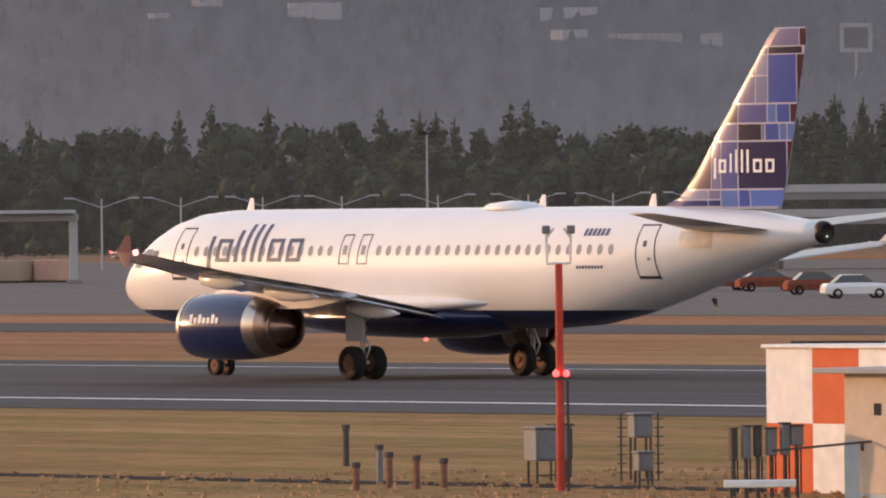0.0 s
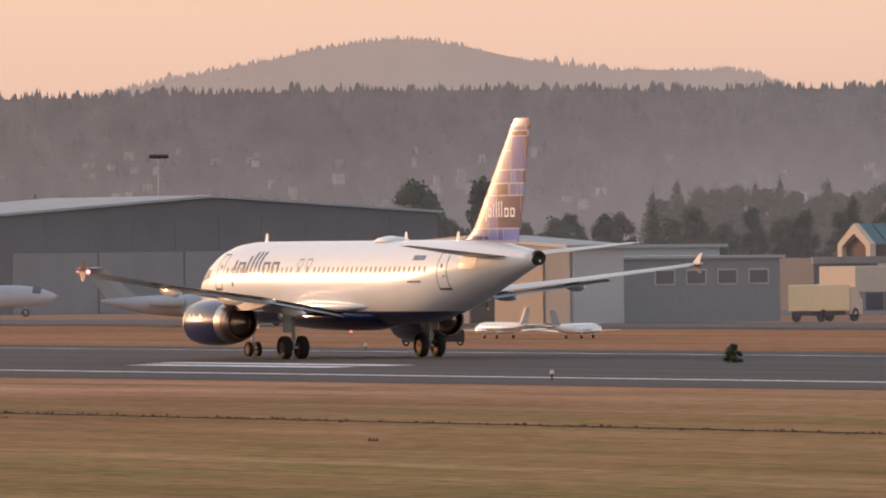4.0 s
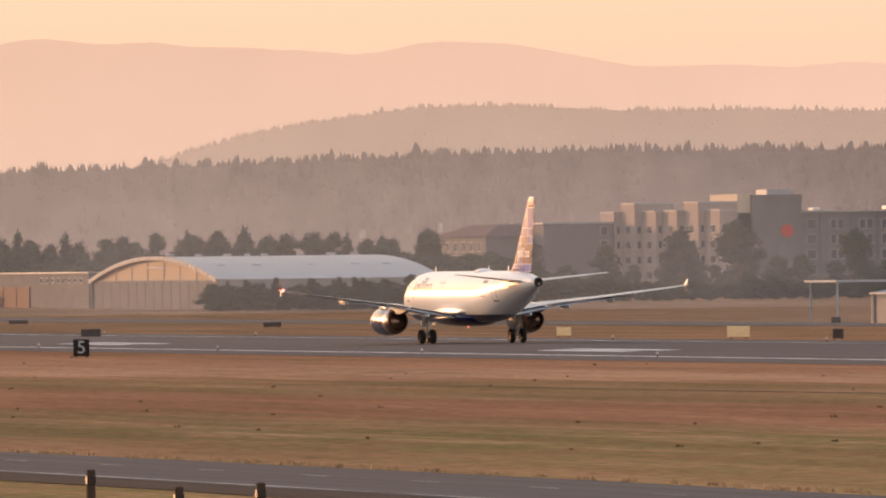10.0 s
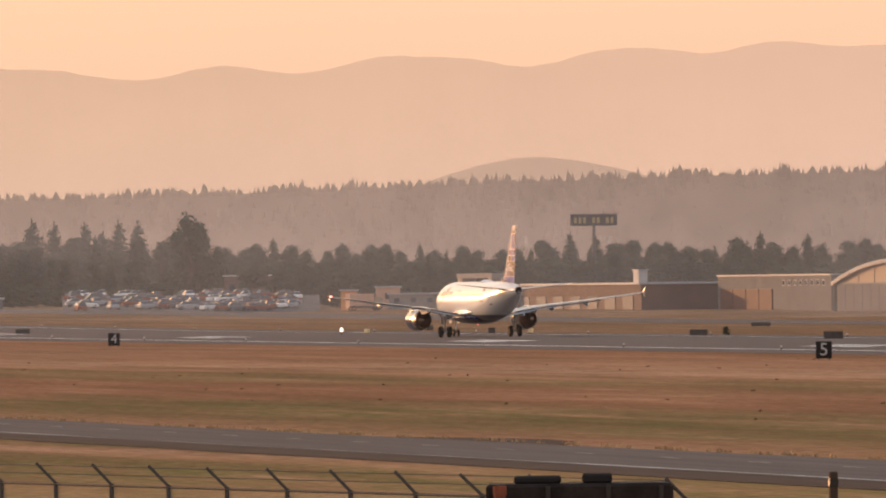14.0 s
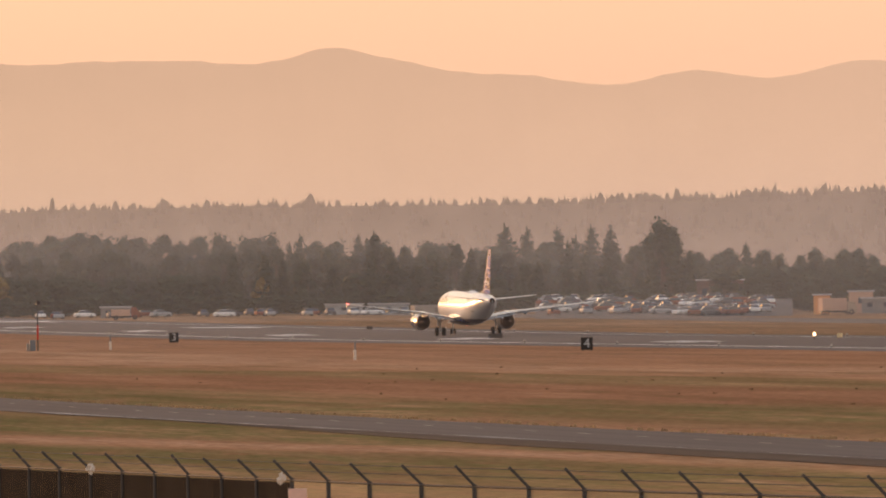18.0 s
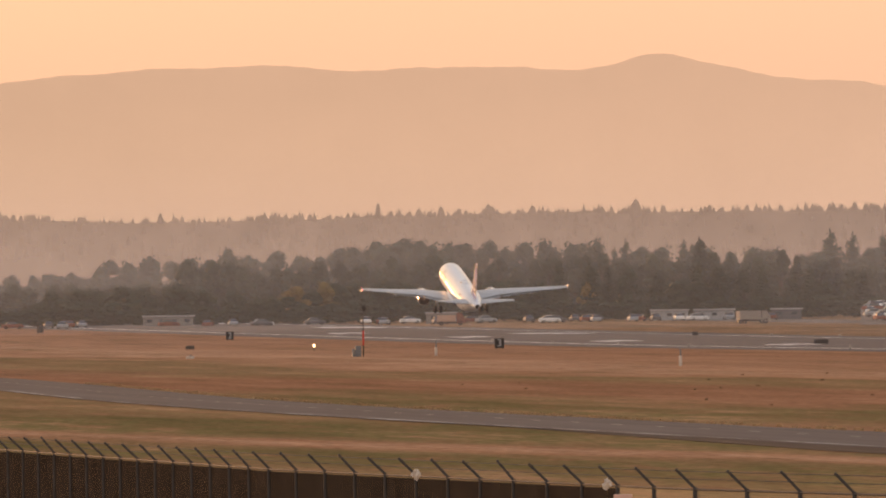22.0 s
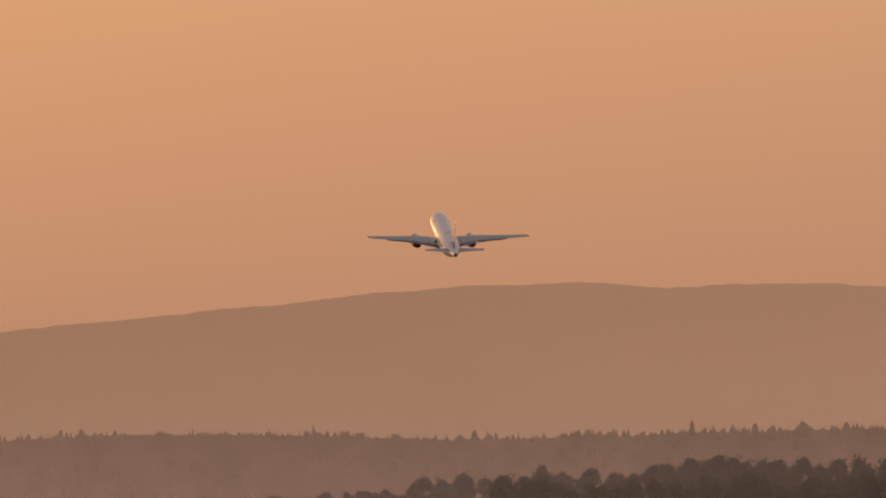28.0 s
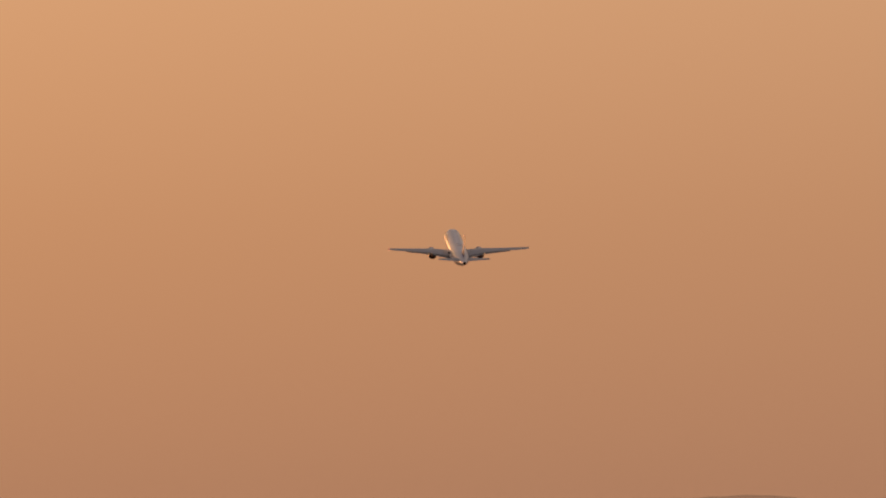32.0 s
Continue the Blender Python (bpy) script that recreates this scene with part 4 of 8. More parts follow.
for name_, rgb_ in (("fin_seam", (.45, .45, .54)), ("fin_black", (.022, .02, .045)), ("fin_lilac", (.15, .145, .27)), ("fin_mist", (.21, .23, .36)), ("fin_haze", (.18, .19, .32)), ("fin_blue", (.055, .085, .32)),
                    ("fin_maroon", (.045, .014, .03)), ("fin_dusk", (.085, .065, .11)), ("fin_violet", (.085, .09, .26)), ("fin_sky", (.10, .16, .40)), ("fin_deep", (.03, .04, .16)), ("fin_bright", (.09, .15, .45))):
    M[name_] = shader(name_ + "_paint", rgb_, .24, vary=.08, scale=1.0, spec=.12, coat=.04)
M["cabin_glass"] = shader("cabin_window_glass", (.33, .32, .32), .12, vary=.15, scale=.4, spec=.5)
M["door_line"] = shader("door_seam", (.06, .055, .06), .5)
M["logo_grey"] = shader("slate_livery_paint", (.10, .11, .17), .2, spec=.4)
M["logo_white"] = shader("white_livery_paint", (.8, .8, .8), .3)
M["navy_gloss"] = shader("navy_gloss_paint", (.012, .020, .085), .16, vary=.06, scale=1.2, spec=.5, coat=.5)
M["navy_flat"] = shader("navy_fin_paint", (.022, .022, .075), .24, spec=.12, coat=.04)
M["fence_red"] = shader("wingtip_paint", (.17, .10, .095), .4)
M["panel_tan"] = shader("trim_panel_metal", (.5, .47, .43), .4, metal=.5)
M["nozzle_dark"] = shader("dark_nozzle_metal", (.32, .24, .205), .30, metal=1.0, vary=.2, scale=2)
M["fence_pale"] = shader("pale_wingtip_paint", (.62, .55, .52), .4)
M["tip_glow"] = shader("pink_tip_lamp", (.8, .3, .3), .3, emit=(1, .25, .22), strength=3.0)

AIRLINER, GEARS, WINGS = build_airliner()


# ---------------------------------------------------------------- near ground: road, fence, field equipment
def road_shift(y):
    """The road bends gently towards the fence half way along."""
    return 1.3 - 8.0 * math.exp(-((y - 690) / (260 if y < 690 else 190)) ** 2) + (.6 if y < 330 else .6 * math.exp(-((y - 330) / 60) ** 2))


def curved_strip(name, a, b, y0, y1, h, mat, label, category, step=12.0, taper=0.0):
    n = int((y1 - y0) / step)
    vs, fs = [], []
    for i in range(n + 1):
        y = y0 + (y1 - y0) * i / n
        s = road_shift(y)
        wob = .35 * noise.noise(Vector((a * .3, y * .05, 0)))
        k = min(1.0, max(.03, (y1 - y) / taper)) if taper else 1.0
        vs += [(b - (b - a) * k + s + wob, y, rise(y) + h), (b + s - wob, y, rise(y) + h)]
    for i in range(n):
        fs.append((2 * i, 2 * i + 1, 2 * i + 3, 2 * i + 2))
    me = bpy.data.meshes.new(name)
    me.from_pydata(vs, [], fs)
    me.materials.append(mat)
    return tagged(new(name, me), label, category, kind="structure")


curved_strip("road", 80.9, 91.2, -300, 1650, .03, M["road"], "narrow two-lane asphalt perimeter road", "road")
curved_strip("road_shoulder", 77.6, 81.2, 60, 560, .02, M["shoulder"], "dark oiled gravel shoulder beside the road", "road shoulder", taper=110.0)
curved_strip("road_edge_line", 81.3, 81.48, -300, 900, .045, M["worn_line"], "thin worn white road edge line", "road marking", 6)
me = bpy.data.meshes.new("pull_out")
me.from_pydata([(89.6, 412, .026), (92.4, 421, .026), (92.9, 429, .026), (91.6, 436, .026), (89.6, 441, .026)], [], [(0, 1, 2, 3, 4)])
me.materials.append(M["shoulder"])
tagged(new("pull_out", me), "small dark oiled pull-out beside the road", "road shoulder", kind="structure")
for i in range(58):
    y = 280 + 12.2 * i
    s = road_shift(y)
    bm = bmesh.new()
    bm.faces.new([bm.verts.new(p) for p in ((86.7 + s, y, .05), (86.85 + s, y, .05), (86.85 + s, y + 3.05, .05), (86.7 + s, y + 3.05, .05))])
    part("centre_dash", bm, M["worn_line"], bpy.data.objects["road"])

for k in range(11):
    for x0 in (229.6, 232.6):
        y = 322 + 152.4 * k
        ln = 27 if x0 > 231 else 23
        if k in (2,) and x0 < 231:
            continue
        marking("touchdown_bar", x0, x0 + 1.7, y, y + ln, "white touchdown zone bar on the runway")
for y, x0, x1, ln in ((1760, 248, 260, 22), (2050, 252, 264, 30), (2300, 252, 264, 25)):
    marking("runway_marking", x0, x1, y, y + ln, "broad worn white runway marking")

M["screen"] = bpy.data.materials.new("chain_link_fabric")
M["screen"].use_nodes = True
_nt = M["screen"].node_tree
_b = _nt.nodes["Principled BSDF"]
_b.inputs["Base Color"].default_value = (.10, .085, .07, 1)
_b.inputs["Roughness"].default_value = .7
_b.inputs["Alpha"].default_value = .28

FENCE_LINE = [(58.5, 160), (51, 192), (47.2, 210), (43.2, 226), (38.3, 247), (33.6, 285), (30.4, 345), (27.5, 425), (25.5, 520)]


def fence_points(spacing=3.05):
    out, left = [], 0.0
    for (ax, ay), (bx, by) in zip(FENCE_LINE, FENCE_LINE[1:]):
        a, b = Vector((ax, ay, 0)), Vector((bx, by, 0))
        ln = (b - a).length
        d = left
        while d < ln:
            out.append(a + (b - a) * d / ln)
            d += spacing
        left = d - ln
    return out


def build_fence():
    f = thing("perimeter_fence", "weathered chain link fence with slatted stretch and barbed wire arms", "fence")
    pts = fence_points()
    post = mesh_of("post", tube((0, 0, 0), (0, 0, 2.08), .05, .05, 8), M["fence"])
    arm = mesh_of("arm", boxed(-.03, .03, -.035, .035, 0, .62, bevel=.008), M["fence"])
    for i, p in enumerate(pts):
        o = new("post", post)
        o.parent = f
        o.location = p
        if p.y > 205:
            a = new("arm", arm)
            a.parent = o
            a.matrix_basis = pose(0, 0, 2.05, 0, -44 + 6 * noise.noise(p * .7), 0)
        if i + 1 == len(pts):
            break
        q = pts[i + 1]
        d = (q - p)
        rail = tube(p + Vector((0, 0, 2.03)), q + Vector((0, 0, 2.03)), .03, .03, 6)
        part("rail", rail, M["fence"], f)
        if p.y > 205:
            for k in (.3, .55):
                off = Vector((-k * .72, 0, 2.05 + k * .72))
                part("barbed_wire", tube(p + off, q + off, .010, .010, 4, caps=False), M["fence"], f)
        if p.y > 250:
            bm = bmesh.new()
            n = 14
            for k in range(n):
                a0 = p + d * ((k + .02) / n)
                a1 = p + d * ((k + .98) / n)
                z = 1.98 + .03 * noise.noise(Vector((k, i, 3)))
                vs = [bm.verts.new(v) for v in (a0 + Vector((0, 0, .06)), a1 + Vector((0, 0, .06)), a1 + Vector((0, 0, z)), a0 + Vector((0, 0, z)))]
                bm.faces.new(vs)
            part("slats", bm, M["slat"], f, "dark privacy slats woven through the mesh")
        else:
            bm = bmesh.new()
            bm.faces.new([bm.verts.new(v) for v in (p + Vector((0, 0, .06)), q + Vector((0, 0, .06)), q + Vector((0, 0, 2.0)), p + Vector((0, 0, 2.0)))])
            part("chain_link", bm, M["screen"], f, "wire mesh fabric")
    return f


build_fence()

# stout timber posts by the fence, and the dark skip
for az, d, h in ((13.69, 207, 2.68), (14.14, 203, 2.42), (14.56, 199, 2.55)):
    p = bearing(az, d)
    t = thing("timber_post", "stout dark weathered timber post in dry grass", "post", pose(p.x, p.y, 0), "posts by the fence")
    part("shaft", boxed(-.075, .075, -.075, .075, 0, h, bevel=.02), M["timber"], t)
    part("cap", boxed(-.085, .085, -.085, .085, h - .28, h - .12, bevel=.015), M["dark_metal"], t, "dark iron band")

p = bearing(12.39, 213)
skip = thing("steel_skip", "dark rusty steel container with two raised lids by the fence", "container", pose(p.x, p.y, 0, 0, 0, -12.4))
part("body", boxed(-1.78, 1.78, -.9, .9, .25, 2.42, bevel=.06), M["skip"], skip)
part("lid", boxed(-1.25, -.35, -.6, .6, 2.42, 2.56, bevel=.04), M["black"], skip)
part("lid", boxed(.05, .62, -.6, .6, 2.42, 2.60, bevel=.04), M["black"], skip)
for x in (-1.6, -.6, .55, 1.55):
    part("rib", boxed(x - .05, x + .05, -.96, -.9, .3, 2.38, bevel=.015), M["dark_metal"], skip)
for x in (-.88, -.25, .42, 1.05):
    part("rivet_plate", boxed(x - .05, x + .05, -.94, -.9, 2.0, 2.1, bevel=.01), M["steel"], skip, "small bright plate")
for x in (-1.5, 1.5):
    part("skid", boxed(x - .1, x + .1, -.9, .9, 0, .25, bevel=.02), M["dark_metal"], skip)
t = thing("rust_post", "rust red steel post beside the container", "post", pose(*bearing(11.98, 208)))
part("shaft", tube((0, 0, 0), (0, 0, 2.45), .11, .11, 10), M["rust"], t)
part("collar", tube((0, 0, 2.3), (0, 0, 2.47), .13, .13, 10), M["rust"], t)

# a pale notice board and wind-blown scraps caught on the wire
p = bearing(8.52, 239)
t = thing("notice_board", "small pale pink board facing the field, on a post", "sign", pose(p.x, p.y, 0, 0, 0, -8))
part("board", boxed(-.2, .2, -.02, .02, 1.75, 2.12, bevel=.008), M["pink_board"], t)
part("post", tube((0, .03, 0), (0, .03, 1.9), .03, .03, 8), M["fence"], t)
for az, d, z in ((7.46, 262, 2.25), (8.44, 242, 2.3)):
    bm = bmesh.new()
    bmesh.ops.create_icosphere(bm, subdivisions=3, radius=.11)
    for v in bm.verts:
        v.co *= 1 + .9 * noise.noise(v.co * 17 + Vector((az, 0, 0)))
        v.co.x *= .7
        v.co.y *= .5
    o = part("plastic_scrap", bm, M["scrap"], None)
    tagged(o, "torn pale plastic scrap caught on the fence wire", "litter", "scraps on the fence")
    o.location = bearing(az, d, z)


# ---- runway distance signs
def text_bm(s, size):
    cu = bpy.data.curves.new("numeral", "FONT")
    cu.body, cu.size, cu.align_x, cu.align_y, cu.extrude = s, size, "CENTER", "CENTER", .004
    ob = bpy.data.objects.new("numeral_tmp", cu)
    scene.collection.objects.link(ob)
    me = bpy.data.meshes.new_from_object(ob.evaluated_get(bpy.context.evaluated_depsgraph_get()))
    bm = bmesh.new()
    bm.from_mesh(me)
    bpy.data.objects.remove(ob)
    bpy.data.curves.remove(cu)
    bpy.data.meshes.remove(me)
    return bm


for k, s in enumerate("65432"):
    y = 507.0 + 304.8 * k
    x = 197.15
    t = thing("distance_sign", "black runway distance board with white numeral %s" % s, "sign", pose(x, y, rise(y), 0, 0, -math.degrees(math.atan2(x, y))), "runway distance signs")
    part("board", boxed(-.60, .60, -.14, .14, .12, 1.40, bevel=.03), M["black"], t)
    bm = text_bm(s, 1.35)
    bmesh.ops.transform(bm, matrix=pose(0, -.147, .76, 90), verts=bm.verts)
    part("numeral", bm, M["numeral"], t, "white numeral %s" % s)
    for lx in (-.4, .4):
        part("leg", boxed(lx - .04, lx + .04, -.04, .04, 0, .14), M["fence"], t)
y = 507.0 + 304.8 * 5
t = thing("distance_sign", "black runway distance board seen far off", "sign", pose(197.15, y, rise(y), 0, 0, -5.5), "runway distance signs")
part("board", boxed(-.60, .60, -.14, .14, .12, 1.40, bevel=.03), M["black"], t)
part("leg", boxed(-.44, -.36, -.04, .04, 0, .14), M["fence"], t)
part("leg", boxed(.36, .44, -.04, .04, 0, .14), M["fence"], t)


# ---- low guidance signs along the far side
# mottled sign black, lifted to grey with haze put into the tone
M["sign_back"] = shader("hazed_weathered_sign_back", (.085, .072, .065), .85, vary=.3, scale=2.0, spec=.02)


def guidance_sign(az, d, w, h, lit=False, mat=None):
    p = bearing(az, d)
    mat = mat or M["cream_sign"] if lit else (mat or M["sign_back"])
    label = "low cream guidance sign catching the sun" if lit else "low black guidance sign seen from behind"
    t = thing("guidance_sign", label, "sign", pose(p.x, p.y, rise(p.y), 0, 0, -62 if lit else -az), "taxiway guidance signs")
    part("board", boxed(-w / 2, w / 2, -.12, .12, .15, .15 + h, bevel=.03), mat, t)
    for x in (-w * .35, w * .35):
        part("leg", boxed(x - .04, x + .04, -.04, .04, 0, .17), M["fence"], t)


for az, d, w, h in ((22.246, 706, 2.0, .75), (22.527, 790, 2.2, .7), (19.89, 950, 1.5, .6), (18.30, 930, 1.8, .6), (18.70, 1010, 3.3, .6), (17.53, 930, .9, .8), (13.70, 1085, 1.9, .75),
                    (13.01, 1190, 1.9, .6), (13.33, 1390, 2.4, .45), (14.63, 1240, 2.0, .5), (11.95, 1300, .8, .6), (9.545, 1420, 1.8, .65), (8.9, 1700, .9, .5), (11.63, 1390, 1.0, .6), (17.52, 1180, 1.0, .6), (6.31, 1500, 1.2, .5)):
    guidance_sign(az, d, w, h)
for az, d, w, h in ((20.19, 960, 2.2, .75), (20.76, 960, 2.2, .75), (17.02, 960, 2.6, .95), (16.125, 1010, 1.7, .75), (12.15, 1290, .8, .5), (11.31, 1330, .8, .5), (15.67, 1280, 1.0, .4)):
    guidance_sign(az, d, w, h, True)


# ---- runway lamps, stakes and boxes standing in the near grass
def edge_lamp(x, y, glow=None):
    t = thing("runway_lamp", "small white runway edge lamp on a short stem", "lamp", pose(x, y, rise(y)), "runway edge lamps")
    part("stem", tube((0, 0, 0), (0, 0, .28), .04, .04, 8), M["fence"], t)
    part("glass", tube((0, 0, .28), (0, 0, .45), .10, .07, 10), glow or M["scrap"], t, "white lamp glass")


for k in range(24):
    edge_lamp(219.6, 248.5 + 61 * k)
    edge_lamp(270.2, 248.5 + 61 * k)


def lit_lamp(az, d, h=.75):
    p = bearing(az, d)
    t = thing("approach_lamp", "small lit amber field lamp on a stake", "lamp", pose(p.x, p.y, rise(p.y)), "lit field lamps")
    part("stake", tube((0, 0, 0), (0, 0, h - .2), .05, .05, 8), M["fence"], t)
    part("lens", tube((0, 0, h - .25), (0, 0, h + .12), .16, .14, 12), M["amber_glow"], t, "glowing amber lens")


lit_lamp(6.946, 1440, .8)
lit_lamp(11.179, 1270, .9)

# yellow precision-approach box with its tilted arm
p = bearing(18.587, 490)
t = thing("field_unit", "yellow field equipment box with a tilted grey arm on top", "equipment", pose(p.x, p.y, 0, 0, 0, 40))
part("base", boxed(-.32, .28, -.3, .3, 0, .72, bevel=.03), M["yellow"], t)
part("side_box", boxed(.30, .62, -.25, .25, .12, .62, bevel=.03), M["olive"], t, "olive side cabinet")
part("head", boxed(-.28, .30, -.25, .25, .80, 1.10, bevel=.04), M["sign_white"], t, "white lamp housing")
part("arm", boxed(-.1, 1.15, -.05, .05, -.04, .05, m=pose(-.1, 0, 1.10, 0, -22)), M["grey_box"], t, "tilted grey arm")
part("brace", tube((.1, 0, .7), (.75, 0, 1.3), .03, .03, 6), M["fence"], t)
part("neck", tube((0, 0, .7), (0, 0, .82), .08, .08, 8), M["fence"], t)

# far stakes and the instrument mast
for az, d, h, w in ((8.823, 1035, 1.7, .26), (7.57, 1290, 1.7, .30), (6.31, 1290, .5, .9)):
    p = bearing(az, d)
    t = thing("field_stake", "pale marker stake in dry grass", "marker", pose(p.x, p.y, rise(p.y)), "field stakes")
    part("stake", boxed(-w / 2, w / 2, -.06, .06, 0, h * .55, bevel=.02), M["scrap"], t)
    part("flag", boxed(-.05, .09, -.03, .03, h * .5, h, bevel=.01), M["grey_box"], t)
p = bearing(7.199, 1285)
mast = thing("instrument_mast", "tall thin dark mast with red band and cabinet", "mast", pose(p.x, p.y, 0))
part("pole", tube((0, 0, 0), (0, 0, 5.3), .075, .06, 8), M["dark_metal"], mast)
part("band", tube((0, 0, 1.3), (0, 0, 3.0), .10, .10, 8), M["red"], mast, "red band")
part("head", boxed(-.1, .3, -.08, .08, 5.3, 5.8, bevel=.02), M["dark_metal"], mast)
part("cabinet", boxed(-.95, -.3, -.3, .3, 0, 1.25, bevel=.03), M["grey_box"], mast, "grey cabinet")
part("cabinet", boxed(-1.3, -1.0, -.2, .2, 0, .9, bevel=.03), M["grey_box"], mast, "grey cabinet")


# ---- the glide path station near the start of the walk
p = bearing(40.03, 243)
mast = thing("antenna_mast", "red steel mast with an open frame head and red lamps", "mast", pose(p.x, p.y, 0, 0, 0, -40))
part("pole", tube((0, 0, 0), (0, 0, 4.95), .095, .08, 10), M["mast_red"], mast)
head = bmesh.new()
for a, b in (((-.25, 0, 4.95), (.25, 0, 4.95)), ((-.25, 0, 4.95), (-.27, 0, 5.62)), ((.25, 0, 4.95), (.27, 0, 5.62)), ((-.27, 0, 5.5), (-.1, 0, 5.72)), ((.27, 0, 5.5), (.12, 0, 5.72))):
    add_tube(head, a, b, .035, .035, 6)
part("frame_head", head, M["sign_white"], mast, "white open frame")
for s in (-1, 1):
    part("lamp_head", boxed(s * .27 - .09, s * .27 + .09, -.08, .08, 5.6, 5.78, bevel=.02), M["grey_box"], mast, "grey lamp head")
    bm = bmesh.new()
    bmesh.ops.create_icosphere(bm, subdivisions=2, radius=.075, matrix=Matrix.Translation((s * .11 + .03, -.16, 2.56)))
    part("obstruction_lamp", bm, M["red_glow"], mast, "lit red obstruction lamp")
part("bracket", boxed(-.2, .25, -.18, -.1, 2.42, 2.5), M["fence"], mast)
part("conduit", tube((.17, -.05, 0), (.17, -.05, 2.4), .03, .03, 6), M["fence"], mast)


def cabinet_on_legs(az, d, w, h, z0, dep, mat, label, legs=True):
    p = bearing(az, d)
    t = thing("equipment_cabinet", label, "cabinet", pose(p.x, p.y, 0, 0, 0, -az + 22), "glide path cabinets")
    part("body", boxed(-w / 2, w / 2, -dep / 2, dep / 2, z0, z0 + h, bevel=.025), mat, t)
    part("hood", boxed(-w / 2 - .04, w / 2 + .04, -dep / 2 - .04, dep / 2 + .04, z0 + h, z0 + h + .05, bevel=.015), mat, t)
    part("door", boxed(-w / 2 + .06, w / 2 - .06, -dep / 2 - .02, -dep / 2, z0 + .06, z0 + h - .06, bevel=.008), mat, t)
    for x in (-w * .42, w * .42):
        for y in (-dep * .35, dep * .35):
            part("leg", tube((x, y, 0), (x, y, z0), .03, .03, 6), M["fence"], t)
    part("cross_rail", tube((-w * .42, -dep * .35, z0 * .4), (w * .42, -dep * .35, z0 * .4), .02, .02, 6), M["fence"], t)


cabinet_on_legs(39.96, 249, .82, .72, .52, .75, M["grey_box"], "grey steel cabinet raised on thin legs")
cabinet_on_legs(40.03, 252, .42, .74, .5, .45, M["fence"], "darker steel side cabinet raised on thin legs")
cabinet_on_legs(40.44, 252, .45, .52, .95, .4, M["grey_box"], "small grey cabinet on a pipe rack")
cabinet_on_legs(40.455, 247, .36, .40, .32, .35, M["grey_box"], "small grey cabinet low on a pipe rack")
for az in (40.34, 40.53):
    p = bearing(az, 251)
    t = thing("pipe_rack", "slender ladder rack of galvanised pipe", "rack", pose(p.x, p.y, 0), "pipe racks")
    part("upright", tube((0, 0, 0), (0, 0, 1.52), .025, .025, 6), M["fence"], t)
    for k in range(7):
        part("rung", tube((-.1, 0, .2 + .2 * k), (.16, 0, .2 + .2 * k), .014, .014, 5), M["fence"], t)
for az, w, z0, h in ((40.915, .14, 0, 1.45), (40.98, .16, .0, 1.5), (41.04, .14, .1, 1.4), (41.11, .2, .2, 1.25), (41.18, .18, .1, 1.45), (41.24, .26, .6, .9)):
    p = bearing(az, 236)
    t = thing("junction_post", "weathered grey pipe post with a junction box", "post", pose(p.x, p.y, 0, 0, 0, -20), "junction posts")
    part("pipe", tube((0, 0, 0), (0, 0, z0 + h), .05, .05, 8), M["fence"], t)
    part("box", boxed(-w / 2, w / 2, -.1, .1, z0 + h * .55, z0 + h, bevel=.02), M["grey_box"] if w > .15 else M["fence"], t)
    part("box_lid", boxed(-w / 2 - .015, w / 2 + .015, -.115, .115, z0 + h, z0 + h + .04, bevel=.008), M["fence"], t)
    part("cable", tube((.07, -.06, .1), (.07, -.06, z0 + h * .55), .018, .018, 6), M["black"], t)
p = bearing(41.05, 232)
t = thing("cable_tray", "pale weathered horizontal board on short legs", "tray", pose(p.x, p.y, 0, 0, 0, -41))
part("board", boxed(-.75, .75, -.1, .1, .32, .48, bevel=.02), M["sign_white"], t)
for x in (-.6, .6):
    part("leg", tube((x, 0, 0), (x, 0, .33), .03, .03, 6), M["fence"], t)

M["stake"] = shader("weathered_red_stake", (.20, .115, .085), .85, vary=.35, scale=7)
for az, d, h, m_ in ((38.93, 268, 1.0, "fence"), (39.1, 250, .9, "grey_box"), (39.15, 247, .8, "stake"), (38.98, 244, .65, "stake"), (39.29, 246, .75, "stake"), (39.43, 245, .7, "stake")):
    p = bearing(az, d)
    t = thing("marker_stake", "short weathered marker stake in the grass", "marker", pose(p.x, p.y, 0), "marker stakes")
    part("stake", boxed(-.07, .07, -.05, .05, 0, h, bevel=.015), M[m_], t)
    part("cap", boxed(-.085, .085, -.06, .06, h - .12, h, bevel=.01), M["fence"], t)

# the chequered shelter
M["shelter_orange"] = shader("faded_orange_paint", (.62, .165, .07), .7, vary=.1, scale=2.0)
sx, sy = 158.0, 181.2
sh = thing("equipment_shelter", "white and orange chequered equipment shelter with a pale door", "building", pose(sx, sy, -.14))
part("core", boxed(.04, 3.2, -9.0, 0, 0, 3.2), M["sign_white"], sh)
for i in range(6):
    for j in range(2):
        part("wall_panel", boxed(0, .04, -1.5 * (i + 1), -1.5 * i, 1.63 * j, 1.63 * (j + 1), bevel=.004), M["shelter_orange"] if (i + j) % 2 == 0 else M["sign_white"], sh)
        if i < 2:
            part("wall_panel", boxed(1.6 * i + .04, 1.6 * i + 1.62, 0, .04, 1.63 * j, 1.63 * (j + 1), bevel=.004), M["shelter_orange"] if (i + j) % 2 else M["sign_white"], sh)
part("roof", boxed(-.08, 3.3, -9.1, .1, 3.24, 3.32, bevel=.02), M["sign_white"], sh)
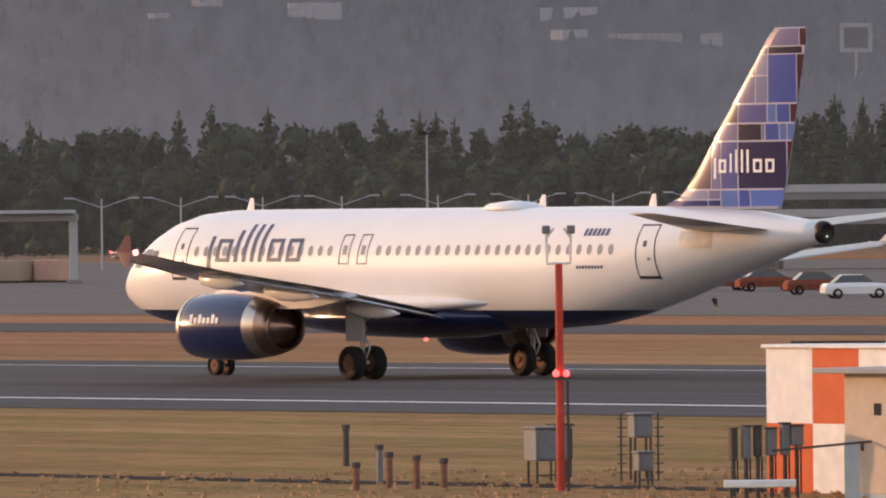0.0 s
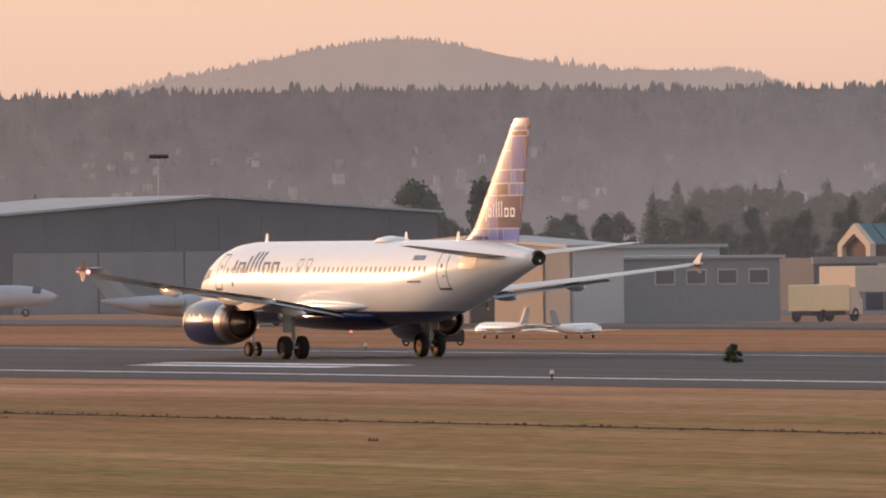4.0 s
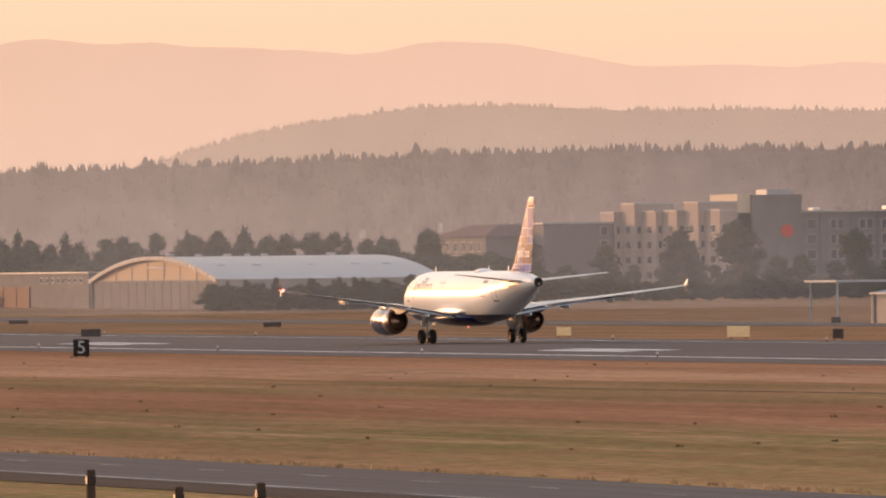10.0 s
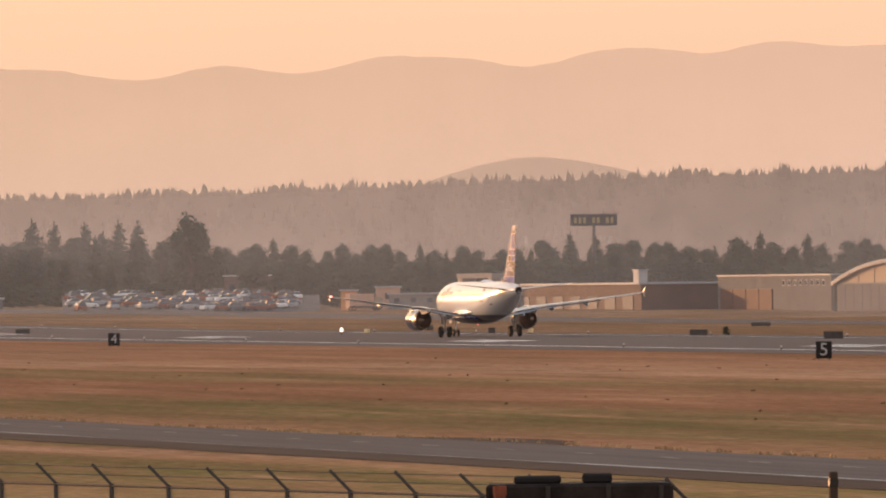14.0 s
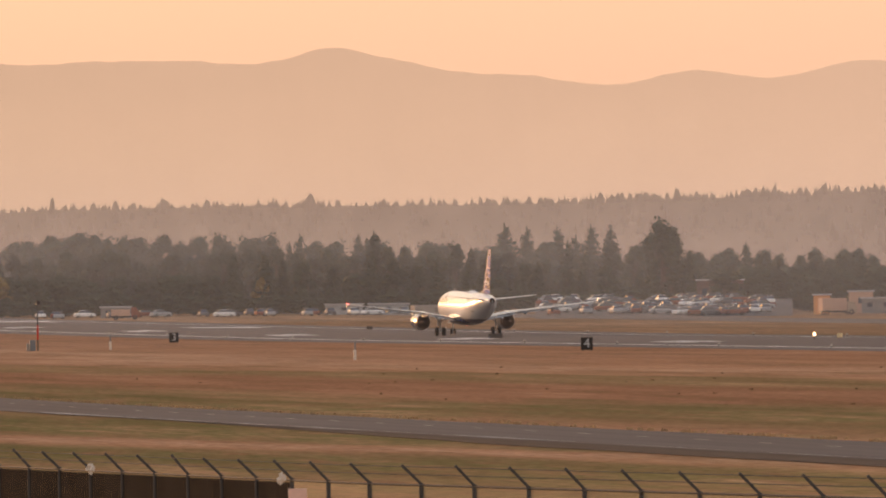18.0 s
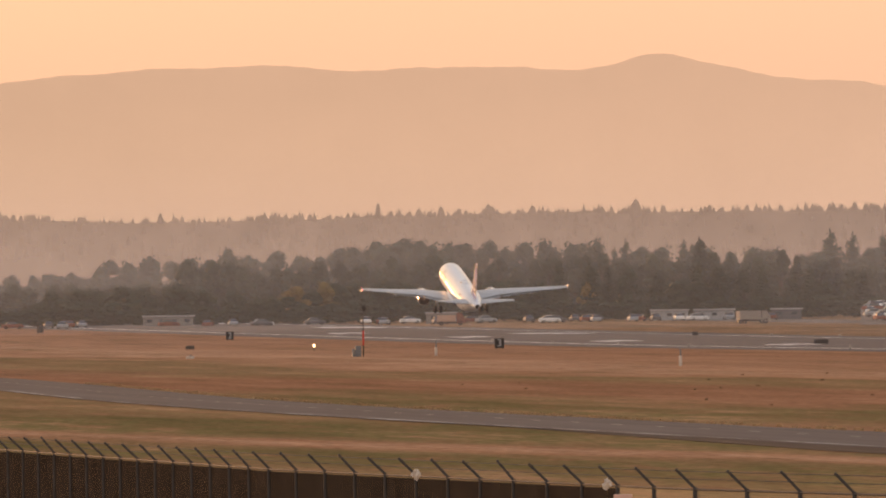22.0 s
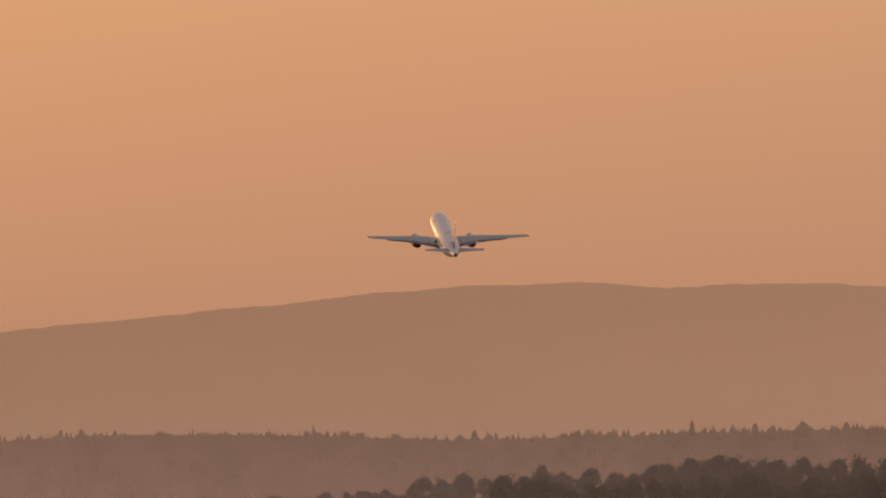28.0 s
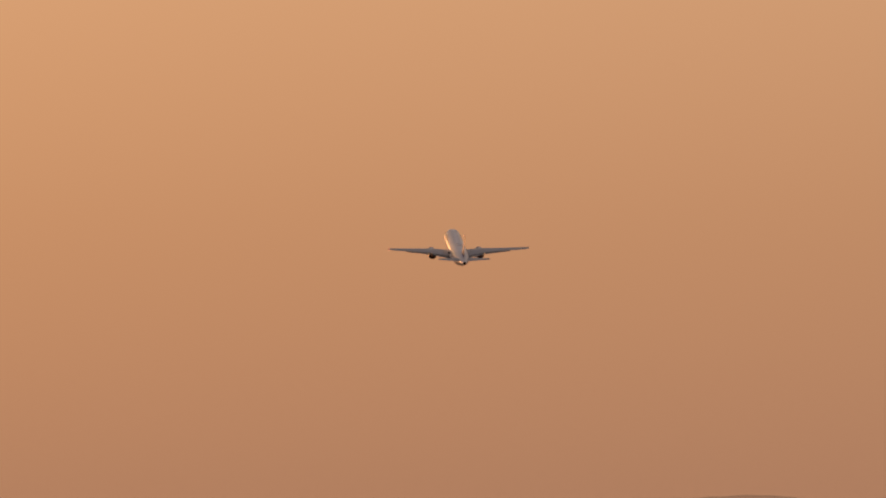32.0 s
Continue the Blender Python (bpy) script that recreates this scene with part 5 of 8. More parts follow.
part("roof_cable", tube((.3, -3.5, 3.38), (.3, -.5, 3.36), .03, .03, 6), M["black"], sh)
hut = thing("equipment_hut", "small cream hut with a flat overhanging roof and blue-grey base", "building", pose(sx - 2.2, sy - 5.0, 0))
part("body", boxed(0, 1.6, -3.0, 0, 0, 2.62, bevel=.02), M["cream_wall"], hut)
part("roof", boxed(-.35, 1.7, -3.2, .62, 2.62, 2.74, bevel=.02), M["roof_grey"], hut)
part("door", boxed(-.03, 0, -1.6, -.5, .1, 2.2, bevel=.01), M["cream_wall"], hut, "cream door")
part("skirt", boxed(-.02, 0, -3.0, -.02, 0, 1.2), M["pale_blue"], hut, "pale blue painted base")
part("stay_arm", tube((-.02, -.9, 1.2), (-1.5, .6, 1.02), .03, .03, 6), M["fence"], hut)
part("notice", boxed(-.05, -.03, -1.2, -1.0, 1.75, 2.0), M["dark_grey"], hut)
part("handle", boxed(-.07, -.03, -.65, -.6, 1.0, 1.15), M["fence"], hut)


# ---------------------------------------------------------------- trees
def leaf_clump(rnd, vs, fs, p, s):
    """One bent leaf clump of two triangles."""
    q = Euler((rnd.uniform(0, 6.3), rnd.uniform(0, 6.3), rnd.uniform(0, 6.3))).to_matrix()
    k = len(vs)
    for x, y, z in ((-1, 0, 0), (0, -.75, .25), (1, 0, -.1), (0, .75, .25)):
        vs.append(p + q @ Vector((x * s, y * s, z * s)))
    fs += [(k, k + 1, k + 2), (k, k + 2, k + 3)]


def lump(vs, fs, c, rr, seed):
    """A dense inner mass of twigs, uneven in outline."""
    core = bmesh.new()
    bmesh.ops.create_icosphere(core, subdivisions=1, radius=1.0)
    k = len(vs)
    for v in core.verts:
        q = v.co * (1 + .5 * noise.noise(v.co * 2.3 + Vector((seed, c[2] * 9, c[0] * 7))))
        vs.append(Vector((c[0] + q.x * rr[0], c[1] + q.y * rr[1], c[2] + q.z * rr[2])))
    fs += [tuple(k + v.index for v in f.verts) for f in core.faces]
    core.free()


def tree_model(kind, seed):
    """A tree one metre high: tapered trunk with limbs, and a crown of leaf clumps."""
    rnd = random.Random(seed)
    trunk = bmesh.new()
    vs, fs = [], []
    if kind == "conifer":
        add_tube(trunk, (0, 0, 0), (0, 0, .95), .020, .003, 7)
        w0, power = rnd.uniform(.15, .21), rnd.uniform(.6, .85)
        for i in range(15):
            u = i / 14
            w = (w0 * (1 - u) ** power + .010) * rnd.uniform(.82, 1.12)
            lump(vs, fs, (rnd.uniform(-.01, .01), rnd.uniform(-.01, .01), .09 + .87 * u), (w * .80, w * .80, .045), seed + i)
        for i in range(1100):
            u = 1 - math.sqrt(rnd.random())
            w = w0 * (1 - u) ** power + .010
            a, r = rnd.uniform(0, 6.283), w * rnd.uniform(.65, 1.10)
            leaf_clump(rnd, vs, fs, Vector((r * math.cos(a), r * math.sin(a), .05 + .94 * u - r * .22)), rnd.uniform(.010, .024))
    else:
        lean = rnd.uniform(-.03, .03)
        add_tube(trunk, (0, 0, 0), (lean, 0, .5), .028, .014, 7)
        lobes = []
        n = 20 if kind == "broad" else 16
        for i in range(n):
            u = (i + rnd.random()) / n
            girth = (.27 if kind == "broad" else .15) * math.sin(math.pi * min(1, .16 + .84 * u) ** .9) ** .6
            a, r = rnd.uniform(0, 6.283), girth * rnd.uniform(.25, .95)
            rad = rnd.uniform(.075, .125) if kind == "broad" else rnd.uniform(.06, .09)
            c = (r * math.cos(a), r * math.sin(a), .13 + .80 * u)
            lobes.append((c, rad * rnd.uniform(.85, 1.2), rad * rnd.uniform(.9, 1.3)))
            add_tube(trunk, (lean * .6, 0, .28), (c[0] * .85, c[1] * .85, c[2]), .011, .003, 5, caps=False)
        for k, (c, r, h) in enumerate(lobes):
            lump(vs, fs, c, (r * .85, r * .85, h * .85), seed + k)
        for i in range(1500):
            c, r, h = rnd.choice(lobes)
            d = Vector((rnd.gauss(0, 1), rnd.gauss(0, 1), rnd.gauss(0, 1))).normalized() * rnd.uniform(.75, 1.22)
            leaf_clump(rnd, vs, fs, Vector((c[0] + d.x * r, c[1] + d.y * r, c[2] + d.z * h)), rnd.uniform(.010, .026))
    top = max(v.z for v in vs)
    me = bpy.data.meshes.new("crown")
    me.from_pydata([tuple(v / top) for v in vs], [], fs)
    me.materials.append(M["leaf"])
    return mesh_of("trunk", trunk, M["bark"]), me


TREE_KINDS = {k: [tree_model(k, 11 * i + len(k)) for i in range(6)] for k in ("conifer", "broad", "column")}
TREE_WORDS = {"conifer": "tall dark pointed conifer behind the airfield", "broad": "broad dark leafy tree behind the airfield", "column": "tall narrow leafy tree behind the airfield"}
TINTED = {}


THICKET = []


def tree(kind, az, d, h, width=1.0, rnd=random, golden=False, joined=False):
    p = bearing(az, d)
    tr, cr = rnd.choice(TREE_KINDS[kind])
    if joined:
        THICKET.append((cr, p.x, p.y, rise(p.y) - .1, rnd.uniform(0, 6.28), h * width, h))
        return
    t = thing("tree", "yellowing leafy tree among darker trees" if golden else TREE_WORDS[kind], "tree", None, "tree belt behind the airfield")
    t.matrix_world = pose(p.x, p.y, rise(p.y) - .1, 0, 0, rnd.uniform(0, 360))
    t.scale = (h * width, h * width, h)
    o = new("trunk", tr)
    o.parent = t
    if golden:
        if cr.name not in TINTED:
            c2 = cr.copy()
            c2.materials[0] = M["leaf_gold"]
            TINTED[cr.name] = c2
        cr = TINTED[cr.name]
    o = new("crown", cr)
    o.parent = t


def tree_belt(az0, az1, d, el_lo, el_hi, kinds, step, seed, spread=60, width=1.0, joined=False):
    """A row whose tops reach between two elevations above the horizon."""
    rnd = random.Random(seed)
    az = az0
    while az < az1:
        dd = d + rnd.uniform(-spread, spread)
        wave = .5 + .5 * noise.noise(Vector((az * 1.7, seed, 0)))
        el = el_lo + (el_hi - el_lo) * min(1, max(0, .65 * wave + .5 * rnd.random()))
        h = EYE_Z + dd * math.tan(radians(el)) - rise(dd * math.cos(radians(az)))
        k = rnd.choice(kinds)
        if h > 2.0:
            tree(k, az, dd, h * (1.15 if k == "conifer" else 1.0), rnd.uniform(.85, 1.25) * width * (1.5 if h < 9 and k == "broad" else 1.0), rnd, joined=joined)
        az += step * rnd.uniform(.6, 1.4)


C, B_, P_ = "conifer", "broad", "column"
# open side, from the runway's far end round to the terminal
# three ranks of trees with the evening haze lying between them
tree_belt(4.7, 5.5, 2560, .06, .14, (B_,), .10, 1, 30, 1.3, True)
tree_belt(5.4, 6.0, 2560, .10, .20, (B_,), .09, 11, 30, 1.25, True)
tree_belt(5.9, 6.6, 2560, .16, .27, (B_,), .09, 19, 30, 1.25, True)
tree_belt(6.5, 7.2, 2560, .20, .32, (B_,), .10, 2, 30, 1.2, True)
tree_belt(7.1, 8.5, 2560, .24, .35, (B_, B_, B_, P_), .09, 22, 30, 1.2, True)
tree_belt(8.4, 10.3, 2560, .17, .32, (B_, B_, B_, C), .09, 23, 30, 1.2, True)
tree_belt(4.7, 6.4, 2440, .05, .15, (B_,), .11, 24, 25, 1.3, True)
tree_belt(6.3, 8.6, 2440, .12, .27, (B_, B_, B_, P_), .095, 25, 25, 1.2)
tree_belt(8.5, 10.4, 2440, .12, .30, (B_, B_, C, B_, P_), .095, 26, 25, 1.2)
tree_belt(4.7, 10.4, 2540, .06, .18, (B_,), .08, 29, 15, 1.6, True)
tree_belt(4.7, 10.4, 2470, .00, .12, (B_,), .07, 21, 20, 1.6, True)
tree_belt(5.6, 8.0, 2310, .00, .13, (B_,), .13, 27, 25, 1.3, True)
tree_belt(8.0, 10.3, 2310, .02, .22, (B_, B_, C, P_), .12, 28, 25, 1.15)
tree_belt(4.7, 10.4, 2290, -.05, .03, (B_,), .06, 3, 15, 1.8, True)
tree_belt(10.3, 13.4, 2450, .12, .23, (B_, C, B_, B_), .10, 4, 50, 1.15, True)
tree_belt(10.4, 13.4, 2380, .04, .13, (B_,), .07, 43, 30, 1.7, True)
tree_belt(11.0, 13.6, 2130, .07, .17, (C, B_, B_), .14, 41, 40, 1.1)
tree_belt(10.6, 13.6, 2200, -.02, .07, (B_,), .07, 44, 30, 1.7, True)
tree_belt(13.2, 15.3, 2200, .12, .25, (B_, C, B_, B_), .10, 5, 60, 1.15)
tree_belt(13.2, 15.9, 2230, .03, .12, (B_,), .06, 45, 20, 1.7, True)
tree_belt(14.2, 15.5, 2150, .08, .26, (B_, C, C), .21, 46, 20, 1.35)
tree_belt(13.4, 15.9, 2130, .02, .09, (B_,), .05, 47, 20, 1.8, True)
tree_belt(15.3, 18.6, 2150, -.02, .08, (B_,), .16, 6, 30, 1.2, True)
tree_belt(15.2, 19.2, 1850, -.12, -.03, (B_,), .055, 61, 25, 1.7, True)
tree_belt(15.2, 17.0, 2900, .15, .24, (B_,), .25, 7, 60, 1.0, True)
tree_belt(18.4, 20.9, 2000, .07, .16, (B_, C), .2, 8)
tree_belt(19.9, 21.7, 1780, .06, .22, (C, B_, B_, C), .13, 48, 60, 1.5)
tree_belt(21.7, 24.6, 1500, .08, .34, (C, C, C, B_), .16, 9, 60, 1.4)
tree_belt(20.0, 29.0, 1700, .04, .14, (B_,), .3, 10, 60, 1.0, True)
tree(B_, 26.28, 1400, 13.8, 1.2)
tree(P_, 26.62, 1400, 14.0, 1.15)
tree(B_, 26.40, 1410, 9.8, 1.2)
tree(B_, 27.0, 1450, 9.0, 1.4)
tree(B_, 27.25, 1450, 9.5, 1.1)
tree_belt(27.5, 31, 1500, .05, .20, (B_, C), .22, 12)
tree_belt(28.5, 35.2, 1570, -.04, .12, (B_,), .075, 62, 30, 1.6, True)
tree_belt(27.5, 37, 2100, .12, .27, (B_, C, B_), .085, 63, 80, 1.25, True)
tree_belt(31, 34.5, 1500, .10, .24, (B_, C), .19, 13)
tree_belt(34.4, 36.1, 1480, .33, .50, (B_, B_, C), .12, 14, 60, 1.1)
tree_belt(36.1, 43, 1540, .30, .47, (C, B_, B_, P_, C), .12, 15, 30, 1.1, True)
tree_belt(35.2, 43, 1460, .15, .36, (C, B_, B_, C), .13, 17, 30, 1.15)
tree_belt(34.6, 43, 1490, .08, .22, (B_,), .10, 18, 20, 1.7, True)
tree_belt(33, 43, 1380, .10, .25, (B_,), .24, 16, 60, 1.0, True)
tree_belt(10.55, 13.3, 2150, .05, .14, (B_, C, B_), .085, 42, 40, 1.2, True)
tree_belt(14.32, 15.62, 1695, -.125, -.03, (B_, B_, C), .03, 8, 10, 1.5, True)
tree_belt(14.5, 15.55, 1688, -.06, .00, (B_, P_), .16, 81, 6, 1.1)
tree(P_, 10.40, 2330, 19.5, 1.25)
tree(P_, 10.45, 2338, 17.5, 1.2)
tree(B_, 10.55, 2340, 12.5, .8)
tree(B_, 18.86, 2010, 9.6, 1.7, golden=True)
tree(B_, 19.08, 2015, 9.0, 1.6, golden=True)
tree(B_, 18.97, 2030, 10.6, 1.5)
tree(B_, 7.0, 2310, 9.0, 1.5, golden=True)
tree(B_, 6.85, 2305, 8.0, 1.6, golden=True)
tree(B_, 5.95, 2320, 7.0, 1.6, golden=True)
tree(B_, 8.35, 2310, 8.0, 1.0, golden=True)
tree(B_, 40.95, 1360, 12.0, 1.0, golden=True)
for az, d, h in ((16.72, 2060, 12.5), (17.02, 2050, 14), (17.62, 2050, 12), (18.25, 2060, 13), (18.08, 2060, 12.5), (15.95, 2060, 11), (19.9, 1900, 14), (19.32, 1900, 13), (16.35, 2060, 10), (18.8, 1990, 9), (19.5, 1900, 10)):
    tree(B_ if az < 19 else C, az, d, h, 1.25 if az < 19 else 1.6)


def thicket():
    """The low back rows of the belt, too many to count, as one mesh."""
    cos, faces, off = [], [], 0
    cache = {}
    for cr, x, y, z, turn, w, h in THICKET:
        if cr.name not in cache:
            co = np.array([v.co[:] for v in cr.vertices])
            cache[cr.name] = (co, np.array([p.vertices[:] for p in cr.polygons]))
        co, fc_ = cache[cr.name]
        c, s = math.cos(turn), math.sin(turn)
        cos.append(np.stack([x + w * (c * co[:, 0] - s * co[:, 1]), y + w * (s * co[:, 0] + c * co[:, 1]), z + h * co[:, 2]], axis=1))
        faces.append(fc_ + off)
        off += len(co)
    me = bpy.data.meshes.new("thicket")
    me.from_pydata(np.concatenate(cos).tolist(), [], np.concatenate(faces).tolist())
    me.materials.append(M["leaf"])
    tagged(new("thicket", me), "dense dark undergrowth and back rows of trees", "trees", kind="stuff")


thicket()


# ---------------------------------------------------------------- buildings beyond the runway
def wall_box(t, name, x0, x1, y0, y1, z0, z1, mat, label=""):
    return part(name, boxed(x0, x1, y0, y1, z0, z1), mat, t, label)


def windows_y(t, y, x0, x1, zs, n, w, h, mat=None):
    """A row of framed panes on a wall that faces back along the runway."""
    for z in zs:
        for i in range(n):
            x = x0 + (x1 - x0) * (i + .5) / n
            o = part("window", boxed(x - w / 2 - .12, x + w / 2 + .12, y - .08, y + .02, z - h / 2 - .12, z + h / 2 + .12), M["frame"], t)
            part("pane", boxed(x - w / 2, x + w / 2, y - .11, y - .08, z - h / 2, z + h / 2), mat or M["pane"], o)


def windows_x(t, x, y0, y1, zs, n, w, h, mat=None):
    """The same on a wall that faces the runway."""
    for z in zs:
        for i in range(n):
            y = y0 + (y1 - y0) * (i + .5) / n
            o = part("window", boxed(x - .08, x + .02, y - w / 2 - .12, y + w / 2 + .12, z - h / 2 - .12, z + h / 2 + .12), M["frame"], t)
            part("pane", boxed(x - .11, x - .08, y - w / 2, y + w / 2, z - h / 2, z + h / 2), mat or M["pane"], o)


def arch_hangar(name, label, x0, x1, yc, half, wall, apex, face, roof, vents=()):
    t = thing(name, label, "hangar")
    g = rise(yc)
    r = (half * half + (apex - wall) ** 2) / (2 * (apex - wall))
    def ring(x, dr=0.0, n=28, h=half):
        a = math.asin(min(1, h / r))
        return [Vector((x, yc + (r + dr) * math.sin(-a + 2 * a * i / n), apex - r + (r + dr) * math.cos(-a + 2 * a * i / n))) for i in range(n + 1)]
    bm = bmesh.new()
    o0, o1, i0, i1 = ring(x0), ring(x1), ring(x0, -.35), ring(x1, -.35)
    V = [[bm.verts.new(p) for p in q] for q in (o0, o1, i1, i0)]
    for a, b in ((0, 1), (1, 2), (2, 3), (3, 0)):
        for i in range(len(o0) - 1):
            bm.faces.new((V[a][i], V[b][i], V[b][i + 1], V[a][i + 1]))
    bmesh.ops.recalc_face_normals(bm, faces=bm.faces)
    part("roof", bm, roof, t, "curved sheet metal roof", smooth=False)
    # rim
    bm = bmesh.new()
    q0, q1 = ring(x0 - .25, .12), ring(x0 - .25, -.5)
    q2, q3 = ring(x0 - .01, .12), ring(x0 - .01, -.5)
    V = [[bm.verts.new(p) for p in q] for q in (q0, q2, q3, q1)]
    for a, b in ((0, 1), (1, 2), (2, 3), (3, 0)):
        for i in range(len(q0) - 1):
            bm.faces.new((V[a][i], V[b][i], V[b][i + 1], V[a][i + 1]))
    bmesh.ops.recalc_face_normals(bm, faces=bm.faces)
    part("arch_rim", bm, M["cream_wall"], t, "pale rim round the arch")
    # end walls
    for x, mat in ((x0 + .6, face), (x1 - .6, roof)):
        bm = bmesh.new()
        pts = ring(x, -.36) + [Vector((x, yc + half - .3, g)), Vector((x, yc - half + .3, g))]
        f = bm.faces.new([bm.verts.new(p) for p in pts])
        e = bmesh.ops.extrude_face_region(bm, geom=[f])
        bmesh.ops.translate(bm, verts=[v for v in e["geom"] if isinstance(v, bmesh.types.BMVert)], vec=(.3, 0, 0))
        bmesh.ops.recalc_face_normals(bm, faces=bm.faces)
        part("end_wall", bm, mat, t)
    for y in (yc - half + .15, yc + half - .15):
        wall_box(t, "side_wall", x0, x1, y - .15, y + .15, g - .2, wall + .05, M["concrete"])
    for u, s in vents:
        x = x0 + (x1 - x0) * u
        v = part("roof_vent", tube((x, yc, apex - .05), (x, yc, apex + s), s * .5, s * .5, 12), M["white_wall"], t, "white roof ventilator")
        part("vent_cap", tube((x, yc, apex + s), (x, yc, apex + s * 1.35), s * .75, s * .55, 12), M["white_wall"], v)
    return t


ha = arch_hangar("arched_hangar", "pale arched hangar with sunlit tan end and roof vents", 410, 441.5, 708.5, 17.2, 3.5, 8.85, M["tan_wall"], M["roof_grey"], [(u, .62) for u in (.12, .28, .44, .6, .76, .92)])
for u in (.2, .36, .52, .68, .84):
    part("roof_hatch", boxed(410 + 31.5 * u - .35, 410 + 31.5 * u + .35, 700.4, 701.3, 7.62, 8.02, bevel=.08), M["white_wall"], ha, "small pale roof hatch")
part("lintel", boxed(409.9, 410.4, 694.5, 722.5, 5.0, 5.35, bevel=.03), M["white_wall"], ha, "pale steel lintel over the doors")
for i in range(5):
    part("door_post", boxed(410.1, 410.42, 697.0 + 5.6 * i, 697.35 + 5.6 * i, 0, 5.0), M["white_wall"], ha, "pale door post")
for i in range(9):
    part("hangar_door_leaf", boxed(410.45, 410.58, 695.2 + 2.9 * i, 698.0 + 2.9 * i, 0.02, 4.98), M["door_concrete"], ha)
lt = thing("hangar_annex", "low white annex with a strip of windows", "building")
wall_box(lt, "wall", 417, 433, 672, 690, 0, 4.6, M["concrete"])
wall_box(lt, "roof", 416.7, 433.3, 671.7, 690.3, 4.6, 4.8, M["roof_grey"])
windows_y(lt, 672, 420, 432, (3.7,), 8, 1.1, .8)

# hangar with lettered sunlit front
fc = thing("business_hangar", "large tan fronted hangar with slate side and lettered wall", "hangar")
wall_box(fc, "front_wall", 388, 388.3, 868.5, 902.5, 0, 8.3, M["orange_wall"], "sunlit tan front wall")
bm = bmesh.new()
f = bm.faces.new([bm.verts.new(p) for p in ((388.3, 868.5, 0), (431, 868.5, 0), (431, 868.5, 8.3), (409.5, 868.5, 9.75), (388.3, 868.5, 8.3))])
e = bmesh.ops.extrude_face_region(bm, geom=[f])
bmesh.ops.translate(bm, verts=[v for v in e["geom"] if isinstance(v, bmesh.types.BMVert)], vec=(0, 34, 0))
bmesh.ops.recalc_face_normals(bm, faces=bm.faces)
part("shell", bm, M["dark_wall"], fc, "slate clad walls")
bm = bmesh.new()
for a, b in (((387.8, 8.25), (409.5, 9.78)), ((409.5, 9.78), (431.4, 8.25))):
    vs = [bm.verts.new(p) for p in ((a[0], 868.2, a[1] + .05), (b[0], 868.2, b[1] + .05), (b[0], 902.8, b[1] + .05), (a[0], 902.8, a[1] + .05))]
    us = [bm.verts.new(v.co + Vector((0, 0, .22))) for v in vs]
    bm.faces.new(us)
    bm.faces.new(vs[::-1])
    for i in range(4):
        bm.faces.new((vs[i], vs[(i + 1) % 4], us[(i + 1) % 4], us[i]))
part("roof", bm, M["roof_grey"], fc, "grey metal roof")
for i in range(12):
    wall_box(fc, "seam", 387.96, 388.0, 870.0 + 2.75 * i, 870.06 + 2.75 * i, 0, 8.25, M["seam"])
for i in range(5):
    part("door_leaf", boxed(390.5 + 8.1 * i, 398.45 + 8.1 * i, 868.3, 868.5, .02, 5.2, bevel=.03), M["slate_pale"], fc, "paler sliding door leaf")
for i in range(10):
    wall_box(fc, "rib", 389.5 + 4.1 * i, 389.56 + 4.1 * i, 868.46, 868.5, 5.3, 8.2, M["dark_wall"])
wall_box(fc, "belt", 387.9, 388.0, 868.5, 902.5, 4.0, 4.2, M["seam"])
for i in range(11):
    y0 = 890.4 - 1.22 * i
    h = .95 if i % 4 else 1.15
    bm = boxed(387.82, 387.92, y0 - .55, y0, 5.95, 5.95 + h)
    for v in bm.verts:
        v.co.y -= .28 * (v.co.z - 5.95)
    part("sign_bar", bm, M["dark_grey"], fc, "dark slanted lettering bar")
sw = bmesh.new()
ring_pts = []
for u in [k / 10 for k in range(11)]:
    ring_pts.append((u, .42 * u * u + .05, .42 * u * u + .05 + .75 * math.sin(math.pi * min(1, u * 1.05)) ** .8 * (1 - .55 * u)))
lo = [sw.verts.new((387.80, 891.5 - 13.5 * u, 4.55 + a)) for u, a, b in ring_pts]
hi = [sw.verts.new((387.80, 891.5 - 13.5 * u, 4.55 + b + .05)) for u, a, b in ring_pts]
for i in range(10):
    sw.faces.new((lo[i], lo[i + 1], hi[i + 1], hi[i]))
bmesh.ops.reverse_faces(sw, faces=sw.faces)
part("swoosh", sw, M["red"], fc, "red painted swoosh")
# lit look of these windows is painted into the pane colour
for k in range(2):
    windows_x(fc, 388, 869.5, 873.5, (6.6 - 1.3 * k,), 2, .9, .7, M["lit_pane"])
an = thing("hangar_office", "lower tan office wing of the hangar", "building")
wall_box(an, "wall", 387.6, 400, 902.6, 915, 0, 5.75, M["orange_wall"])
wall_box(an, "roof", 387.4, 400.2, 902.6, 915.2, 5.75, 5.95, M["roof_grey"])
windows_x(an, 387.6, 903.5, 914, (4.2,), 4, 1.2, .9)

# gabled hangar with sliding doors
gh = thing("gabled_hangar", "pale gabled hangar with tall sliding doors partly open", "hangar")
bm = bmesh.new()
f = bm.faces.new([bm.verts.new(p) for p in ((357.3, 698.6, 0), (357.3, 730.5, 0), (357.3, 730.5, 5.3), (357.3, 714.5, 6.0), (357.3, 698.6, 5.3))])
e = bmesh.ops.extrude_face_region(bm, geom=[f])
bmesh.ops.translate(bm, verts=[v for v in e["geom"] if isinstance(v, bmesh.types.BMVert)], vec=(4, 0, 0))
